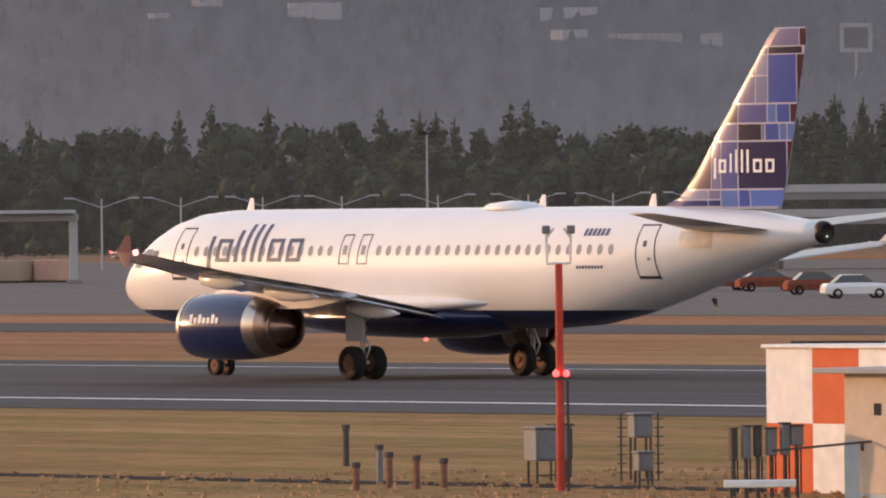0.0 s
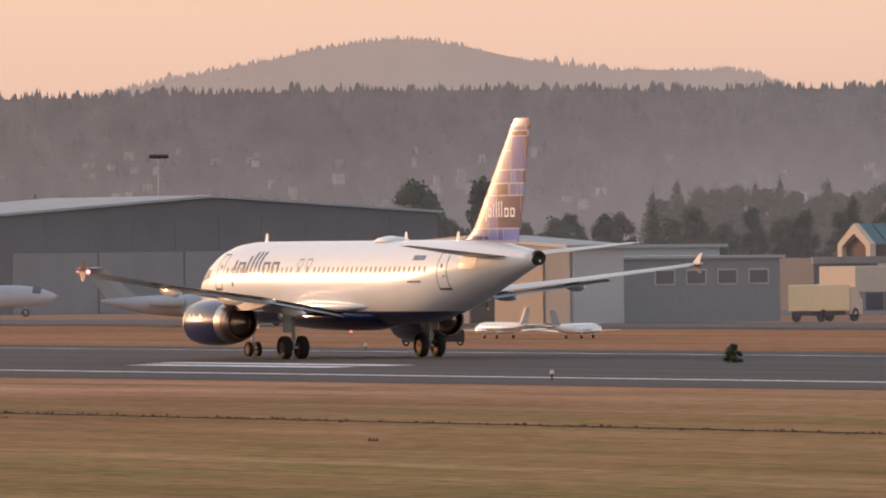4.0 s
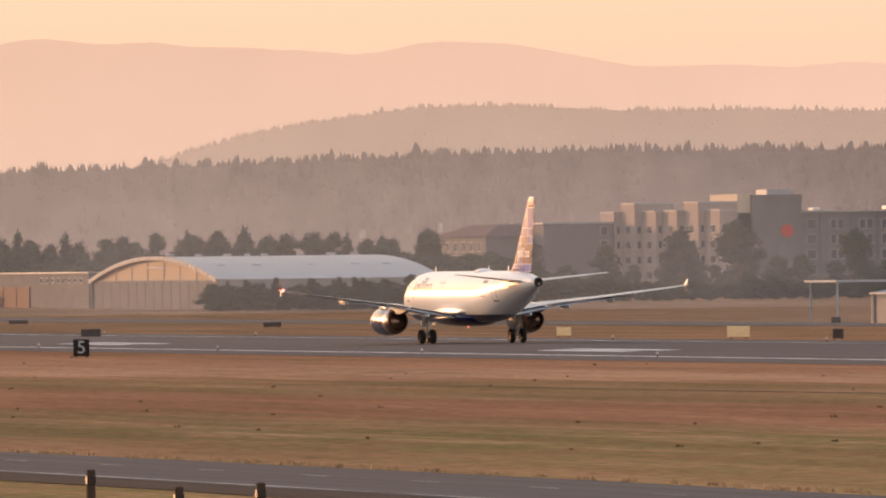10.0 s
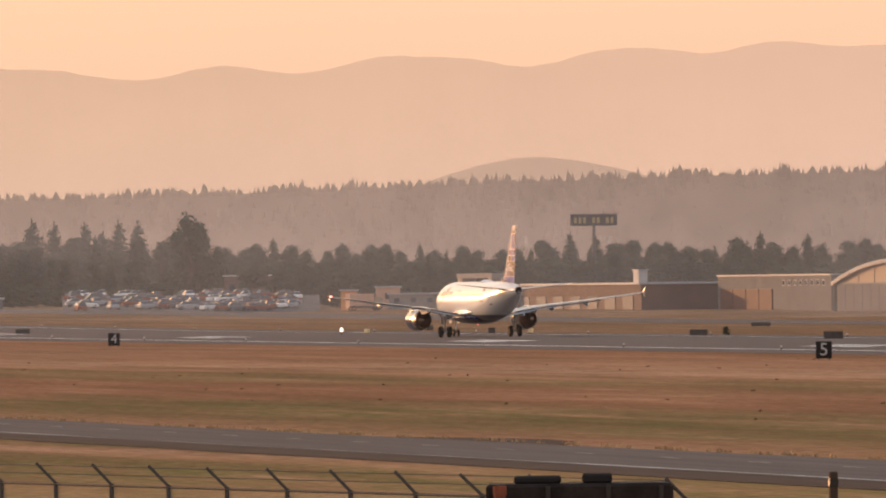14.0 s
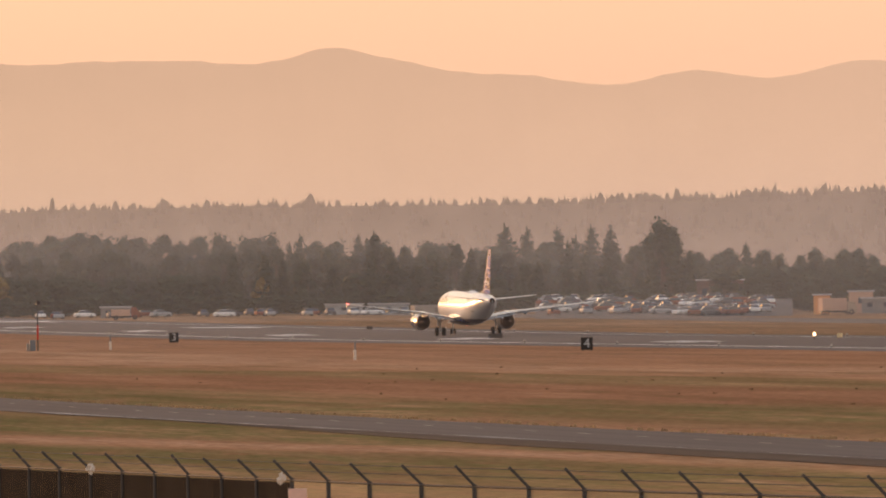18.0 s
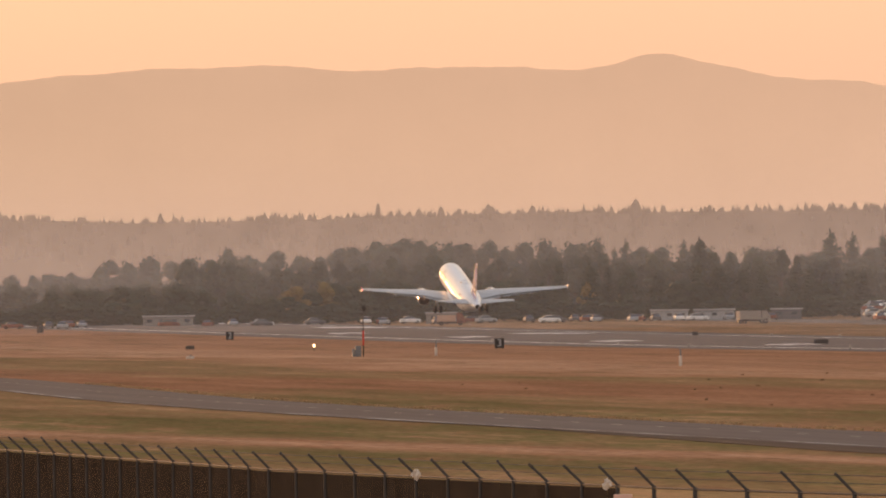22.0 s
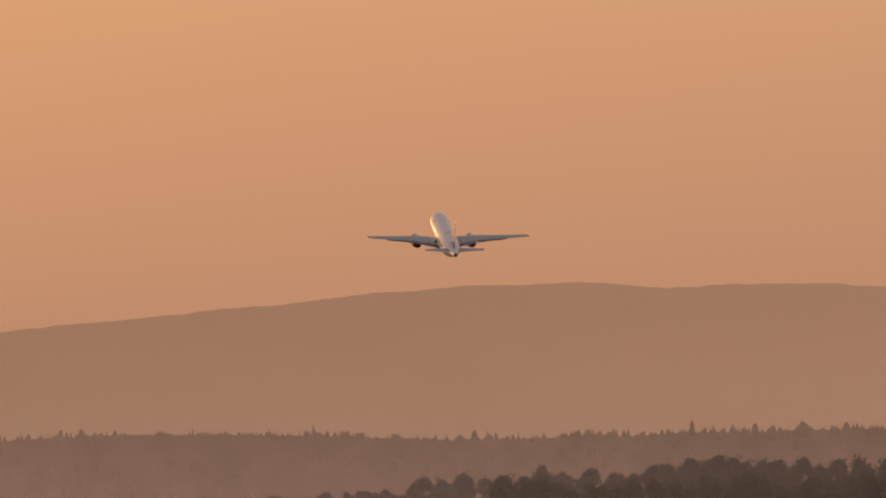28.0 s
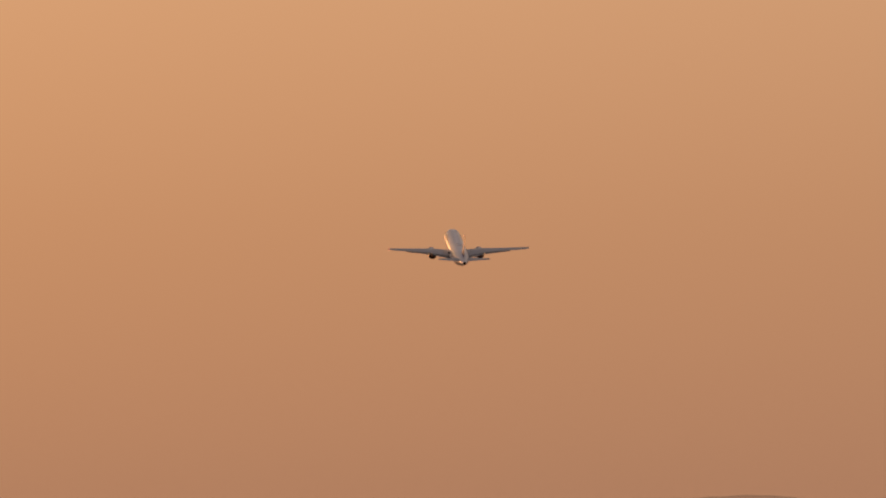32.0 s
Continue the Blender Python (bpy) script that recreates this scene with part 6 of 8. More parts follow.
bmesh.ops.recalc_face_normals(bm, faces=bm.faces)
part("shell", bm, M["white_wall"], gh)
for i in range(8):
    if i == 3:
        # black panel paints the unlit inside of an open bay
        part("open_bay", boxed(357.18, 357.25, 698.8 + 3.95 * i, 702.6 + 3.95 * i, 0, 5.0), M["black"], gh, "black panel for the dark of an open doorway")
        continue
    # leaves 1 and 2 are tan, with the sunlight on them put in colour
    part("door_leaf", boxed(357.0 if i % 2 else 357.12, 357.28, 698.8 + 3.95 * i, 702.7 + 3.95 * i, 0, 5.05, bevel=.03), M["tan_wall" if i in (1, 2) else "door_concrete"], gh, "tall sliding door leaf")
bm = bmesh.new()
for a, b in (((698.2, 5.33), (714.5, 6.05)), ((714.5, 6.05), (730.9, 5.33))):
    vs = [bm.verts.new(p) for p in ((356.6, a[0], a[1]), (356.6, b[0], b[1]), (361.6, b[0], b[1]), (361.6, a[0], a[1]))]
    us = [bm.verts.new(v.co + Vector((0, 0, .25))) for v in vs]
    bm.faces.new(us)
    bm.faces.new(vs[::-1])
    for i in range(4):
        bm.faces.new((vs[i], vs[(i + 1) % 4], us[(i + 1) % 4], us[i]))
part("roof", bm, M["roof_grey"], gh)
ax = thing("hangar_lean_to", "blue-grey lean-to behind the gabled hangar", "building")
wall_box(ax, "wall", 361.8, 374.5, 700, 728, 0, 4.5, M["grey_box"])
wall_box(ax, "roof", 361.7, 374.8, 699.7, 728.3, 4.5, 4.7, M["roof_grey"])
windows_y(ax, 700, 364, 374, (3.2,), 4, 1.4, .9)
lo_ = thing("pale_store", "low pale store beside the hangars", "building")
wall_box(lo_, "wall", 380, 394, 786, 798, 0, 3.9, M["salmon"])
wall_box(lo_, "roof", 379.7, 394.3, 785.7, 798.3, 3.9, 4.1, M["roof_grey"])
wall_box(lo_, "door", 379.9, 380, 789, 794, 0, 3.0, M["door_concrete"])
gs = thing("grey_shed", "long low blue-grey shed behind the hangars", "building")
wall_box(gs, "wall", 390, 404, 765, 775, 0, 5.2, M["pale_blue"])
wall_box(gs, "roof", 389.5, 404.5, 764.5, 775.5, 5.2, 5.45, M["roof_grey"])
windows_y(gs, 765, 391, 403, (3.4,), 4, 1.6, 1.0)


def gable_shed(name, label, x0, x1, y0, y1, eave, ridge, wall, roof, bays=0, pier=None):
    """Ridge along the runway; the long wall faces it."""
    t = thing(name, label, "building")
    g = rise((y0 + y1) / 2)
    bm = bmesh.new()
    xm = (x0 + x1) / 2
    f = bm.faces.new([bm.verts.new(p) for p in ((x0, y0, g - .1), (x1, y0, g - .1), (x1, y0, g + eave), (xm, y0, g + ridge), (x0, y0, g + eave))])
    e = bmesh.ops.extrude_face_region(bm, geom=[f])
    bmesh.ops.translate(bm, verts=[v for v in e["geom"] if isinstance(v, bmesh.types.BMVert)], vec=(0, y1 - y0, 0))
    bmesh.ops.recalc_face_normals(bm, faces=bm.faces)
    part("wall", bm, wall, t)
    bm = bmesh.new()
    for a, b in (((x0 - .5, eave - .02), (xm, ridge + .02)), ((xm, ridge + .02), (x1 + .5, eave - .02))):
        vs = [bm.verts.new(p) for p in ((a[0], y0 - .4, g + a[1]), (b[0], y0 - .4, g + b[1]), (b[0], y1 + .4, g + b[1]), (a[0], y1 + .4, g + a[1]))]
        us = [bm.verts.new(v.co + Vector((0, 0, .18))) for v in vs]
        bm.faces.new(us)
        bm.faces.new(vs[::-1])
        for i in range(4):
            bm.faces.new((vs[i], vs[(i + 1) % 4], us[(i + 1) % 4], us[i]))
    part("roof", bm, roof, t)
    for i in range(bays):
        ya, yb = y0 + (y1 - y0) * i / bays, y0 + (y1 - y0) * (i + 1) / bays
        part("bay_panel", boxed(x0 - .08, x0 - .004, ya + .9, yb - .9, g, g + eave - .45, bevel=.03), M["bay_door"], t, "pale roller door bay")
    if bays:
        for i in range(bays + 1):
            y = y0 + (y1 - y0) * i / bays
            part("pier", boxed(x0 - .3, x0 - .004, y - .4, y + .4, g, g + eave - .1, bevel=.03), pier or M["door_concrete"], t)
    return t


wh = gable_shed("warehouse", "long white warehouse with grey roof and pale door bays", 361, 386, 1059, 1129.8, 3.1, 4.95, M["concrete"], M["roof_grey"], 7)
cp = thing("loading_canopy", "thin pale loading canopy at the warehouse end", "canopy")
wall_box(cp, "roof", 357, 364, 1130.5, 1142, 4.4, 4.62, M["white_wall"])
for y in (1131.5, 1141):
    part("post", tube((357.4, y, 0), (357.4, y, 4.4), .12, .12, 8), M["white_wall"], cp)
lb = gable_shed("long_shed", "long blue-grey shed with roof stacks behind parked aircraft", 400, 428, 1056, 1131, 3.9, 5.5, M["blue_grey"], M["roof_grey"], 0)
for y in (1113, 1093, 1074):
    st = part("roof_ventilator", boxed(407, 408.6, y - .7, y + .7, 4.6, 6.15, bevel=.03), M["white_wall"], lb, "white roof stack")
    part("stack_cap", boxed(406.9, 408.7, y - .8, y + .8, 6.15, 6.3), M["roof_grey"], st)
sb = gable_shed("salmon_shed", "low salmon coloured building with flat roofline", 452, 470, 1325, 1382, 6.0, 6.4, M["salmon"], M["roof_grey"], 0)
hb = arch_hangar("great_arched_hangar", "great low arched hangar with sunlit tan end and long pale roof", 426, 462, 1706, 41.5, 5.1, 8.75, M["tan_wall"], M["white_roof"], [])
for u, w in ((.07, 1.3), (.2, 1.1), (.33, 1.4), (.42, 1.0), (.5, 1.2), (.66, 1.1), (.8, 1.6), (.9, 1.0)):
    v = part("roof_vent", tube((426 + 36 * u, 1705, 8.5), (426 + 36 * u, 1705, 9.0), w * .42, w * .42, 12), M["white_wall"], hb, "pale ridge ventilator")
    part("vent_cap", tube((426 + 36 * u, 1705, 9.0), (426 + 36 * u, 1705, 9.14), w * .62, w * .5, 12), M["white_wall"], v)
for u in (.12, .28, .52, .72, .86):
    part("roof_hatch", boxed(426 + 36 * u - .7, 426 + 36 * u + .7, 1679.5, 1681, 7.0, 7.42, bevel=.06), M["roof_grey"], hb, "low grey roof hatch")
# pale panels added as the sunlit stretches of the arch edge
for i in range(33):
    a = (-1 + (2 * i + 1) / 33) * math.asin(41.5 / 237.7)
    part("rim_panel", boxed(425.62, 425.74, 1706 + 237.7 * math.sin(a) - .95, 1706 + 237.7 * math.sin(a) + .95, 8.75 - 237.7 * (1 - math.cos(a)) - .42, 8.75 - 237.7 * (1 - math.cos(a)) + .06), M["white_wall"], hb, "pale panel for sunlight on the rim")
part("gable_vent", boxed(426.3, 426.5, 1700, 1711, 6.9, 7.2, bevel=.03), M["white_wall"], hb, "long louvre in the gable")
# door leaves take a darker grey, painting the shade below the sunlit gable
for i in range(14):
    part("door_leaf", boxed(426.2, 426.45, 1667 + 5.6 * i, 1672.3 + 5.6 * i, rise(1706), 4.9, bevel=.03), M["flat_wall"], hb)
part("sill_band", boxed(426.2, 426.5, 1668, 1744, 4.92, 5.12), M["concrete"], hb, "pale sill under the arch")
for i in range(6):
    part("end_rib", boxed(426.45, 426.56, 1680 + 10.4 * i, 1680.15 + 10.4 * i, 5.14, 5.9 + 2.0 * (1 - ((i - 2.5) / 3) ** 2)), M["tan_wall"], hb)
fb = thing("flat_depot", "flat roofed pale grey depot with brown doors", "building")
g_ = rise(1800)
wall_box(fb, "wall", 430, 470, 1765, 1846, g_ - .1, 6.35, M["flat_wall"])
wall_box(fb, "parapet", 429.8, 470.2, 1764.8, 1846.2, 6.35, 6.6, M["roof_grey"])
for i in range(4):
    part("door_leaf", boxed(429.8, 430, 1806 + 9.5 * i, 1815 + 9.5 * i, g_, 4.2), M["brown_door"], fb, "brown sliding door")
windows_x(fb, 430, 1768, 1800, (5.2,), 8, 1.6, .7)
ld = thing("long_depot", "long dark low building with pale roof edge and cream portal", "building")
g_ = rise(1880)
wall_box(ld, "wall", 418, 450, 1852, 1993, g_ - .1, 5.2, M["brown_wall"])
wall_box(ld, "roof", 417.4, 450.4, 1851.5, 1993.5, 5.2, 5.5, M["roof_grey"])
wall_box(ld, "band", 417.8, 418, 1852, 1950, 3.6, 3.9, M["brown_wall"])
for i in range(9):
    part("dock_door", boxed(417.85, 418, 1858 + 14 * i, 1866 + 14 * i, g_, 3.2, bevel=.03), M["dark_wall"], ld, "dark loading door")
pt = thing("entrance_portal", "square pale concrete entrance portal", "portal")
wall_box(pt, "pier", 414, 416.5, 1981, 1985, g_, 6.6, M["concrete"])
wall_box(pt, "pier", 414, 416.5, 1955, 1959, g_, 6.6, M["concrete"])
wall_box(pt, "lintel", 413.8, 416.7, 1954.5, 1985.5, 6.6, 7.5, M["concrete"])
rb = thing("roof_unit", "white boxy roof unit on the depot", "roof unit")
wall_box(rb, "housing", 425, 426.6, 1885, 1889, 5.5, 7.6, M["white_wall"])
wall_box(rb, "cap", 424.8, 426.8, 1884.6, 1889.4, 7.6, 7.8, M["roof_grey"])

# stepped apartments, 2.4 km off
# pinkish and lighter than the grey blocks: sunlight put into the bays' colour
M["bay_wall"] = shader("pink_sunlit_bay_render", (.33, .28, .25), .85, vary=.08, scale=.3)
ap = thing("stepped_apartments", "long stepped concrete apartment block with sunlit bays", "building")
gz = rise(2390)
for i in range(6):
    x0, y0 = 702.3 + 1.7 * i, 2388 - 10.6 * i
    z1 = 18.3 + (1.8 if i in (1, 4) else 0)
    x1 = x0 + (3.2 if i == 5 else 9)
    wall_box(ap, "bay", x0, x1, y0, y0 + 10.6, gz, z1, M["bay_wall"], "stepped bay in a warm sunlit tone")
    windows_x(ap, x0, y0 + 2.0, y0 + 8.0, [4.4 + 3.35 * k for k in range(4)], 1, 3.4, 1.5)
    windows_y(ap, y0, x0 + .2, x0 + 1.7, [4.4 + 3.35 * k for k in range(4)], 1, .8, 1.6)
    wall_box(ap, "coping", x0 - .15, x1, y0 - .15, y0 + 10.6, z1, z1 + .35, M["frame"])
wall_box(ap, "rear_block", 712, 731.4, 2379, 2400, gz, 18.0, M["flat_wall"])
tw = thing("apartment_tower", "plain concrete stair tower with a red roundel", "building")
wall_box(tw, "wall", 731.5, 743, 2378, 2390, gz, 22.0, M["flat_wall"])
wall_box(tw, "penthouse", 735.5, 741.5, 2380, 2388, 22.0, 23.2, M["roof_grey"])
part("roundel", tube((739.5, 2377.9, 13.9), (739.5, 2377.7, 13.9), 1.45, 1.45, 20), M["red"], tw, "red disc on the wall")
# cream puts the sunlight on this face of the grey tower into its colour
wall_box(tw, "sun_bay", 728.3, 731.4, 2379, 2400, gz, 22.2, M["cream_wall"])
windows_x(tw, 728.3, 2381, 2398, (6.5, 9.9, 13.2, 19.2), 3, 3.0, 1.5)
ab = thing("apartment_block", "flat roofed grey apartment block with wide windows", "building")
wall_box(ab, "wall", 743.2, 788, 2382, 2400, gz, 18.0, M["flat_wall"])
wall_box(ab, "coping", 743.0, 788.3, 2381.7, 2400, 18.0, 18.45, M["frame"])
zs = [5.2, 8.6, 12.0, 15.3]
for xx, w in ((746.5, 1.9), (752.5, 3.1), (759.3, 3.1), (765.2, 4.6), (772.5, 3.4), (779.0, 4.4), (785.6, 3.0)):
    windows_y(ab, 2382, xx - w / 2 - .2, xx + w / 2 + .2, zs, 2 if w > 2.5 else 1, w / 2 - .3 if w > 2.5 else w, 2.0)
for xx in (748.8, 756, 762.2, 768.8, 775.8, 782.4):
    wall_box(ab, "pilaster", xx - .35, xx + .35, 2381.7, 2382, gz, 17.9, M["flat_wall"])
for xx, w, h in ((767, 3, .9), (771, 4.5, 1.4), (776, 4, .8), (749, 1.5, .6), (783, 3, 1.6)):
    rf = part("roof_plant", boxed(xx - w / 2, xx + w / 2, 2386, 2390, 18.45, 18.45 + h, bevel=.1), M["sun_white"], ab, "sunlit rooftop unit")
lw = thing("hip_roofed_wing", "lower sunlit wing with deep windows and a hipped roof", "building")
wall_box(lw, "wall", 676, 699, 2400, 2444, gz, 13.4, M["flat_wall"])
windows_x(lw, 676, 2402, 2442, (5.0, 8.3, 11.2), 6, 3.2, 2.0)
bm = bmesh.new()
vs = [bm.verts.new(p) for p in ((675.4, 2399.4, 13.4), (699.4, 2399.4, 13.4), (699.4, 2444.6, 13.4), (675.4, 2444.6, 13.4), (682, 2410, 16.2), (693, 2410, 16.2), (693, 2434, 16.2), (682, 2434, 16.2))]
for q in ((0, 1, 5, 4), (1, 2, 6, 5), (2, 3, 7, 6), (3, 0, 4, 7), (4, 5, 6, 7), (3, 2, 1, 0)):
    bm.faces.new([vs[i] for i in q])
part("roof", bm, M["brown_wall"], lw, "brown hipped roof")
cl = thing("connecting_block", "plain grey connecting block with flat roof", "building")
wall_box(cl, "wall", 686, 702, 2388, 2399, gz, 16.0, M["flat_wall"])
wall_box(cl, "roof", 685.7, 702.3, 2387.7, 2399.3, 16.0, 16.4, M["roof_grey"])
windows_y(cl, 2388, 698, 702, (4.6, 8, 11.3, 14.4), 1, 1.5, 1.8)

# white block with a roof tank
wb = thing("white_block", "white office block with sunlit end and a roof tank", "building")
wall_box(wb, "wall", 752, 776, 2262, 2290, rise(2270), 15.2, M["frame"])
wall_box(wb, "upper_storey", 753.5, 771, 2266, 2288, 15.2, 18.2, M["frame"])
wall_box(wb, "roof", 753.2, 771.3, 2265.7, 2288.3, 18.2, 18.5, M["roof_grey"])
windows_y(wb, 2262, 757, 776, (8.5, 11.8, 14), 5, 2.4, 1.6)
windows_x(wb, 752, 2264, 2288, (11.8, 14), 4, 2.6, 1.5)
tk = part("roof_tank", tube((768.5, 2268, 18.5), (768.5, 2268, 19.3), .45, .45, 12), M["sun_white"], wb, "sunlit roof tank")
part("tank_top", tube((768.5, 2268, 19.3), (768.5, 2268, 21.2), 1.05, 1.05, 14), M["sun_white"], tk)

# the hotel, 2.7 km off
ho = thing("hotel_main_block", "tall grey hotel block with rows of blue windows and glass roof", "building")
gz = rise(2530)
wall_box(ho, "wall", 916, 954, 2548, 2568, gz, 24.2, M["hotel_wall"])
wall_box(ho, "cornice", 915.7, 954.3, 2547.7, 2568, 24.2, 24.7, M["white_wall"])
windows_y(ho, 2548, 916.5, 953.5, (22.6,), 7, 4.2, 1.9)
for z in (19.0, 16.1, 13.2, 10.3, 7.4, 4.5):
    for xx in (918.5, 924.5, 927.3, 934.5, 937.8, 945.0, 948.4):
        windows_y(ho, 2548, xx - 1.2, xx + 1.2, (z,), 1, 1.9, 1.5)
for xx in (921.5, 931, 941.3, 951):
    wall_box(ho, "pilaster", xx - .4, xx + .4, 2547.7, 2548, gz, 21, M["white_wall"])
bm = bmesh.new()
a = [bm.verts.new(p) for p in ((915.8, 2549, 24.7), (944, 2549, 24.7), (933, 2552, 29.6), (916.2, 2552, 29.6))]
b = [bm.verts.new(p) for p in ((915.8, 2566, 24.7), (944, 2566, 24.7), (933, 2562, 29.6), (916.2, 2562, 29.6))]
bm.faces.new(a)
bm.faces.new(b[::-1])
for i in range(4):
    bm.faces.new((a[i], b[i], b[(i + 1) % 4], a[(i + 1) % 4]))
bmesh.ops.recalc_face_normals(bm, faces=bm.faces)
part("glass_roof", bm, M["pale_glass"], ho, "sloping pale glass roof")
ht = thing("hotel_tower", "plain windowless hotel lift tower", "building")
wall_box(ht, "wall", 902.3, 915.7, 2546, 2566, gz, 29.8, M["hotel_wall"])
# warmer tone paints the sunlight on the grey tower's end
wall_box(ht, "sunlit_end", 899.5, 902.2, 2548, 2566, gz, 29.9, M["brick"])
hw_ = thing("hotel_wing", "sunlit brick hotel wing with many small windows", "building")
wall_box(hw_, "wall", 884, 899, 2526, 2589, gz, 24.9, M["brick"], "sunlit brick facade")
wall_box(hw_, "coping", 883.7, 899.3, 2525.7, 2589.3, 24.9, 25.5, M["brick"])
wall_box(hw_, "glass_strip", 883.85, 884, 2545.5, 2549.5, gz, 20.5, M["pane"], "dark vertical glass strip")
for z in (5.2, 7.9, 10.6, 13.3, 16.0, 18.7, 21.4):
    windows_x(hw_, 884, 2550.5, 2588, (z,), 8, 2.6, 1.3)
    windows_x(hw_, 884, 2527, 2545, (z,), 4, 2.6, 1.3)
    wall_box(hw_, "string_course", 883.9, 884, 2526, 2589, z - 1.4, z - 1.2, M["salmon"])
wall_box(hw_, "penthouse", 886, 897, 2560, 2575, 25.5, 29.0, M["brick"])
wall_box(hw_, "penthouse", 887, 896, 2527, 2540, 25.5, 26.8, M["brick"])


# ---------------------------------------------------------------- thin smoke haze lying before the tree belts
def haze_material(stops, z0=10.0, z1=43.0):
    """Fine airborne smoke: mostly clear, scattering a little of the sun and sky, thinning upwards."""
    m = bpy.data.materials.new("thin_smoke_haze")
    m.use_nodes = True
    nt = m.node_tree
    nt.nodes.clear()
    tr = nt.nodes.new("ShaderNodeBsdfTransparent")
    tl = nt.nodes.new("ShaderNodeBsdfTranslucent")
    df = nt.nodes.new("ShaderNodeBsdfDiffuse")
    for n in (tl, df):
        n.inputs["Color"].default_value = (.58, .66, .80, 1)
    both = nt.nodes.new("ShaderNodeMixShader")
    both.inputs[0].default_value = .5
    nt.links.new(tl.outputs[0], both.inputs[1])
    nt.links.new(df.outputs[0], both.inputs[2])
    tc = nt.nodes.new("ShaderNodeTexCoord")
    sp = nt.nodes.new("ShaderNodeSeparateXYZ")
    nt.links.new(tc.outputs["Object"], sp.inputs[0])
    mr = nt.nodes.new("ShaderNodeMapRange")
    mr.inputs["From Min"].default_value, mr.inputs["From Max"].default_value = z0, z1
    mr.inputs["To Min"].default_value, mr.inputs["To Max"].default_value = 1.0, 0.0
    mr.interpolation_type = "SMOOTHSTEP"
    nt.links.new(sp.outputs["Z"], mr.inputs["Value"])
    dv = nt.nodes.new("ShaderNodeMath")
    dv.operation = "DIVIDE"
    nt.links.new(sp.outputs["X"], dv.inputs[0])
    nt.links.new(sp.outputs["Y"], dv.inputs[1])
    thick = ramp_node(nt, dv.outputs[0], [(p, (v,) * 3) for p, v in stops]).outputs[0]
    ml = nt.nodes.new("ShaderNodeMath")
    ml.operation = "MULTIPLY"
    nt.links.new(mr.outputs[0], ml.inputs[0])
    nt.links.new(thick, ml.inputs[1])
    mx = nt.nodes.new("ShaderNodeMixShader")
    nt.links.new(ml.outputs[0], mx.inputs[0])
    nt.links.new(tr.outputs[0], mx.inputs[1])
    nt.links.new(both.outputs[0], mx.inputs[2])
    out = nt.nodes.new("ShaderNodeOutputMaterial")
    nt.links.new(mx.outputs[0], out.inputs["Surface"])
    return m


def haze_bank(az0, az1, d, stops):
    vs, fs = [], []
    n = 60
    for i in range(n):
        p = bearing(az0 + (az1 - az0) * i / (n - 1), d)
        vs += [(p.x, p.y, rise(p.y) - .5), (p.x, p.y, 44)]
    for i in range(n - 1):
        fs.append((2 * i, 2 * i + 2, 2 * i + 3, 2 * i + 1))
    me = bpy.data.meshes.new("haze_bank")
    me.from_pydata(vs, [], fs)
    me.materials.append(haze_material(stops))
    return tagged(new("haze_bank", me), "faint evening smoke haze lying before the trees", "haze", kind="stuff")


haze_bank(-5, 18.9, 1985, [(.0, .09), (.19, .08), (.24, .07), (.26, .05), (.315, .07), (.335, .0)])
haze_bank(-5, 14.0, 2375, [(.0, .09), (.11, .07), (.19, .05), (.235, .0)])
haze_bank(-5, 14.0, 2500, [(.0, .20), (.10, .15), (.14, .10), (.19, .07), (.235, .0)])
haze_bank(17.5, 45, 1285, [(.32, .0), (.335, .12), (.365, .12), (.385, .06), (.42, .05), (.7, .07)])
haze_bank(9.0, 13.45, 1735, [(.16, .0), (.185, .07), (.228, .07), (.237, .0)])
haze_bank(13.0, 18.4, 1640, [(.230, .0), (.246, .14), (.305, .14), (.325, .0)])
for d_, k_ in ((1000, .018), (1330, .022), (1600, .025)):
    haze_bank(2, 16.9, d_, [(.05, k_), (.2, k_), (.25, k_ * .8), (.30, .0)])
haze_bank(26, 38, 1790, [(.48, .0), (.53, .14), (.72, .14), (.76, .0)])
# a thin column of chimney smoke leaning with the wind
vs, fs = [], []
for i in range(14):
    u = i / 13
    p = bearing(29.90 - .20 * u ** 1.4 + .012 * math.sin(9 * u), 2950, EYE_Z + 2950 * math.tan(radians(.44 + .40 * u)))
    w = .5 + 4.5 * u ** 1.2
    vs += [(p.x - w * .86, p.y + w * .5, p.z), (p.x + w * .86, p.y - w * .5, p.z)]
me = bpy.data.meshes.new("chimney_smoke")
me.from_pydata(vs, [], [(2 * i, 2 * i + 1, 2 * i + 3, 2 * i + 2) for i in range(13)])
me.materials.append(haze_material([(.3, .22), (.8, .22)], 30.0, 62.0))
tagged(new("chimney_smoke", me), "thin pale column of smoke before the wooded hill", "smoke", kind="stuff")
# a low film of exhaust haze over the edge of the apron
me = bpy.data.meshes.new("apron_haze")
me.from_pydata([(350, 590, -.3), (350, 1260, -.3), (350, 1260, 15), (350, 590, 15)], [], [(0, 1, 2, 3)])
me.materials.append(haze_material([(.28, .0), (.32, .11), (.53, .11), (.585, .0)], 3.0, 14.5))
tagged(new("apron_haze", me), "thin exhaust haze drifting along the apron edge", "haze", kind="stuff")


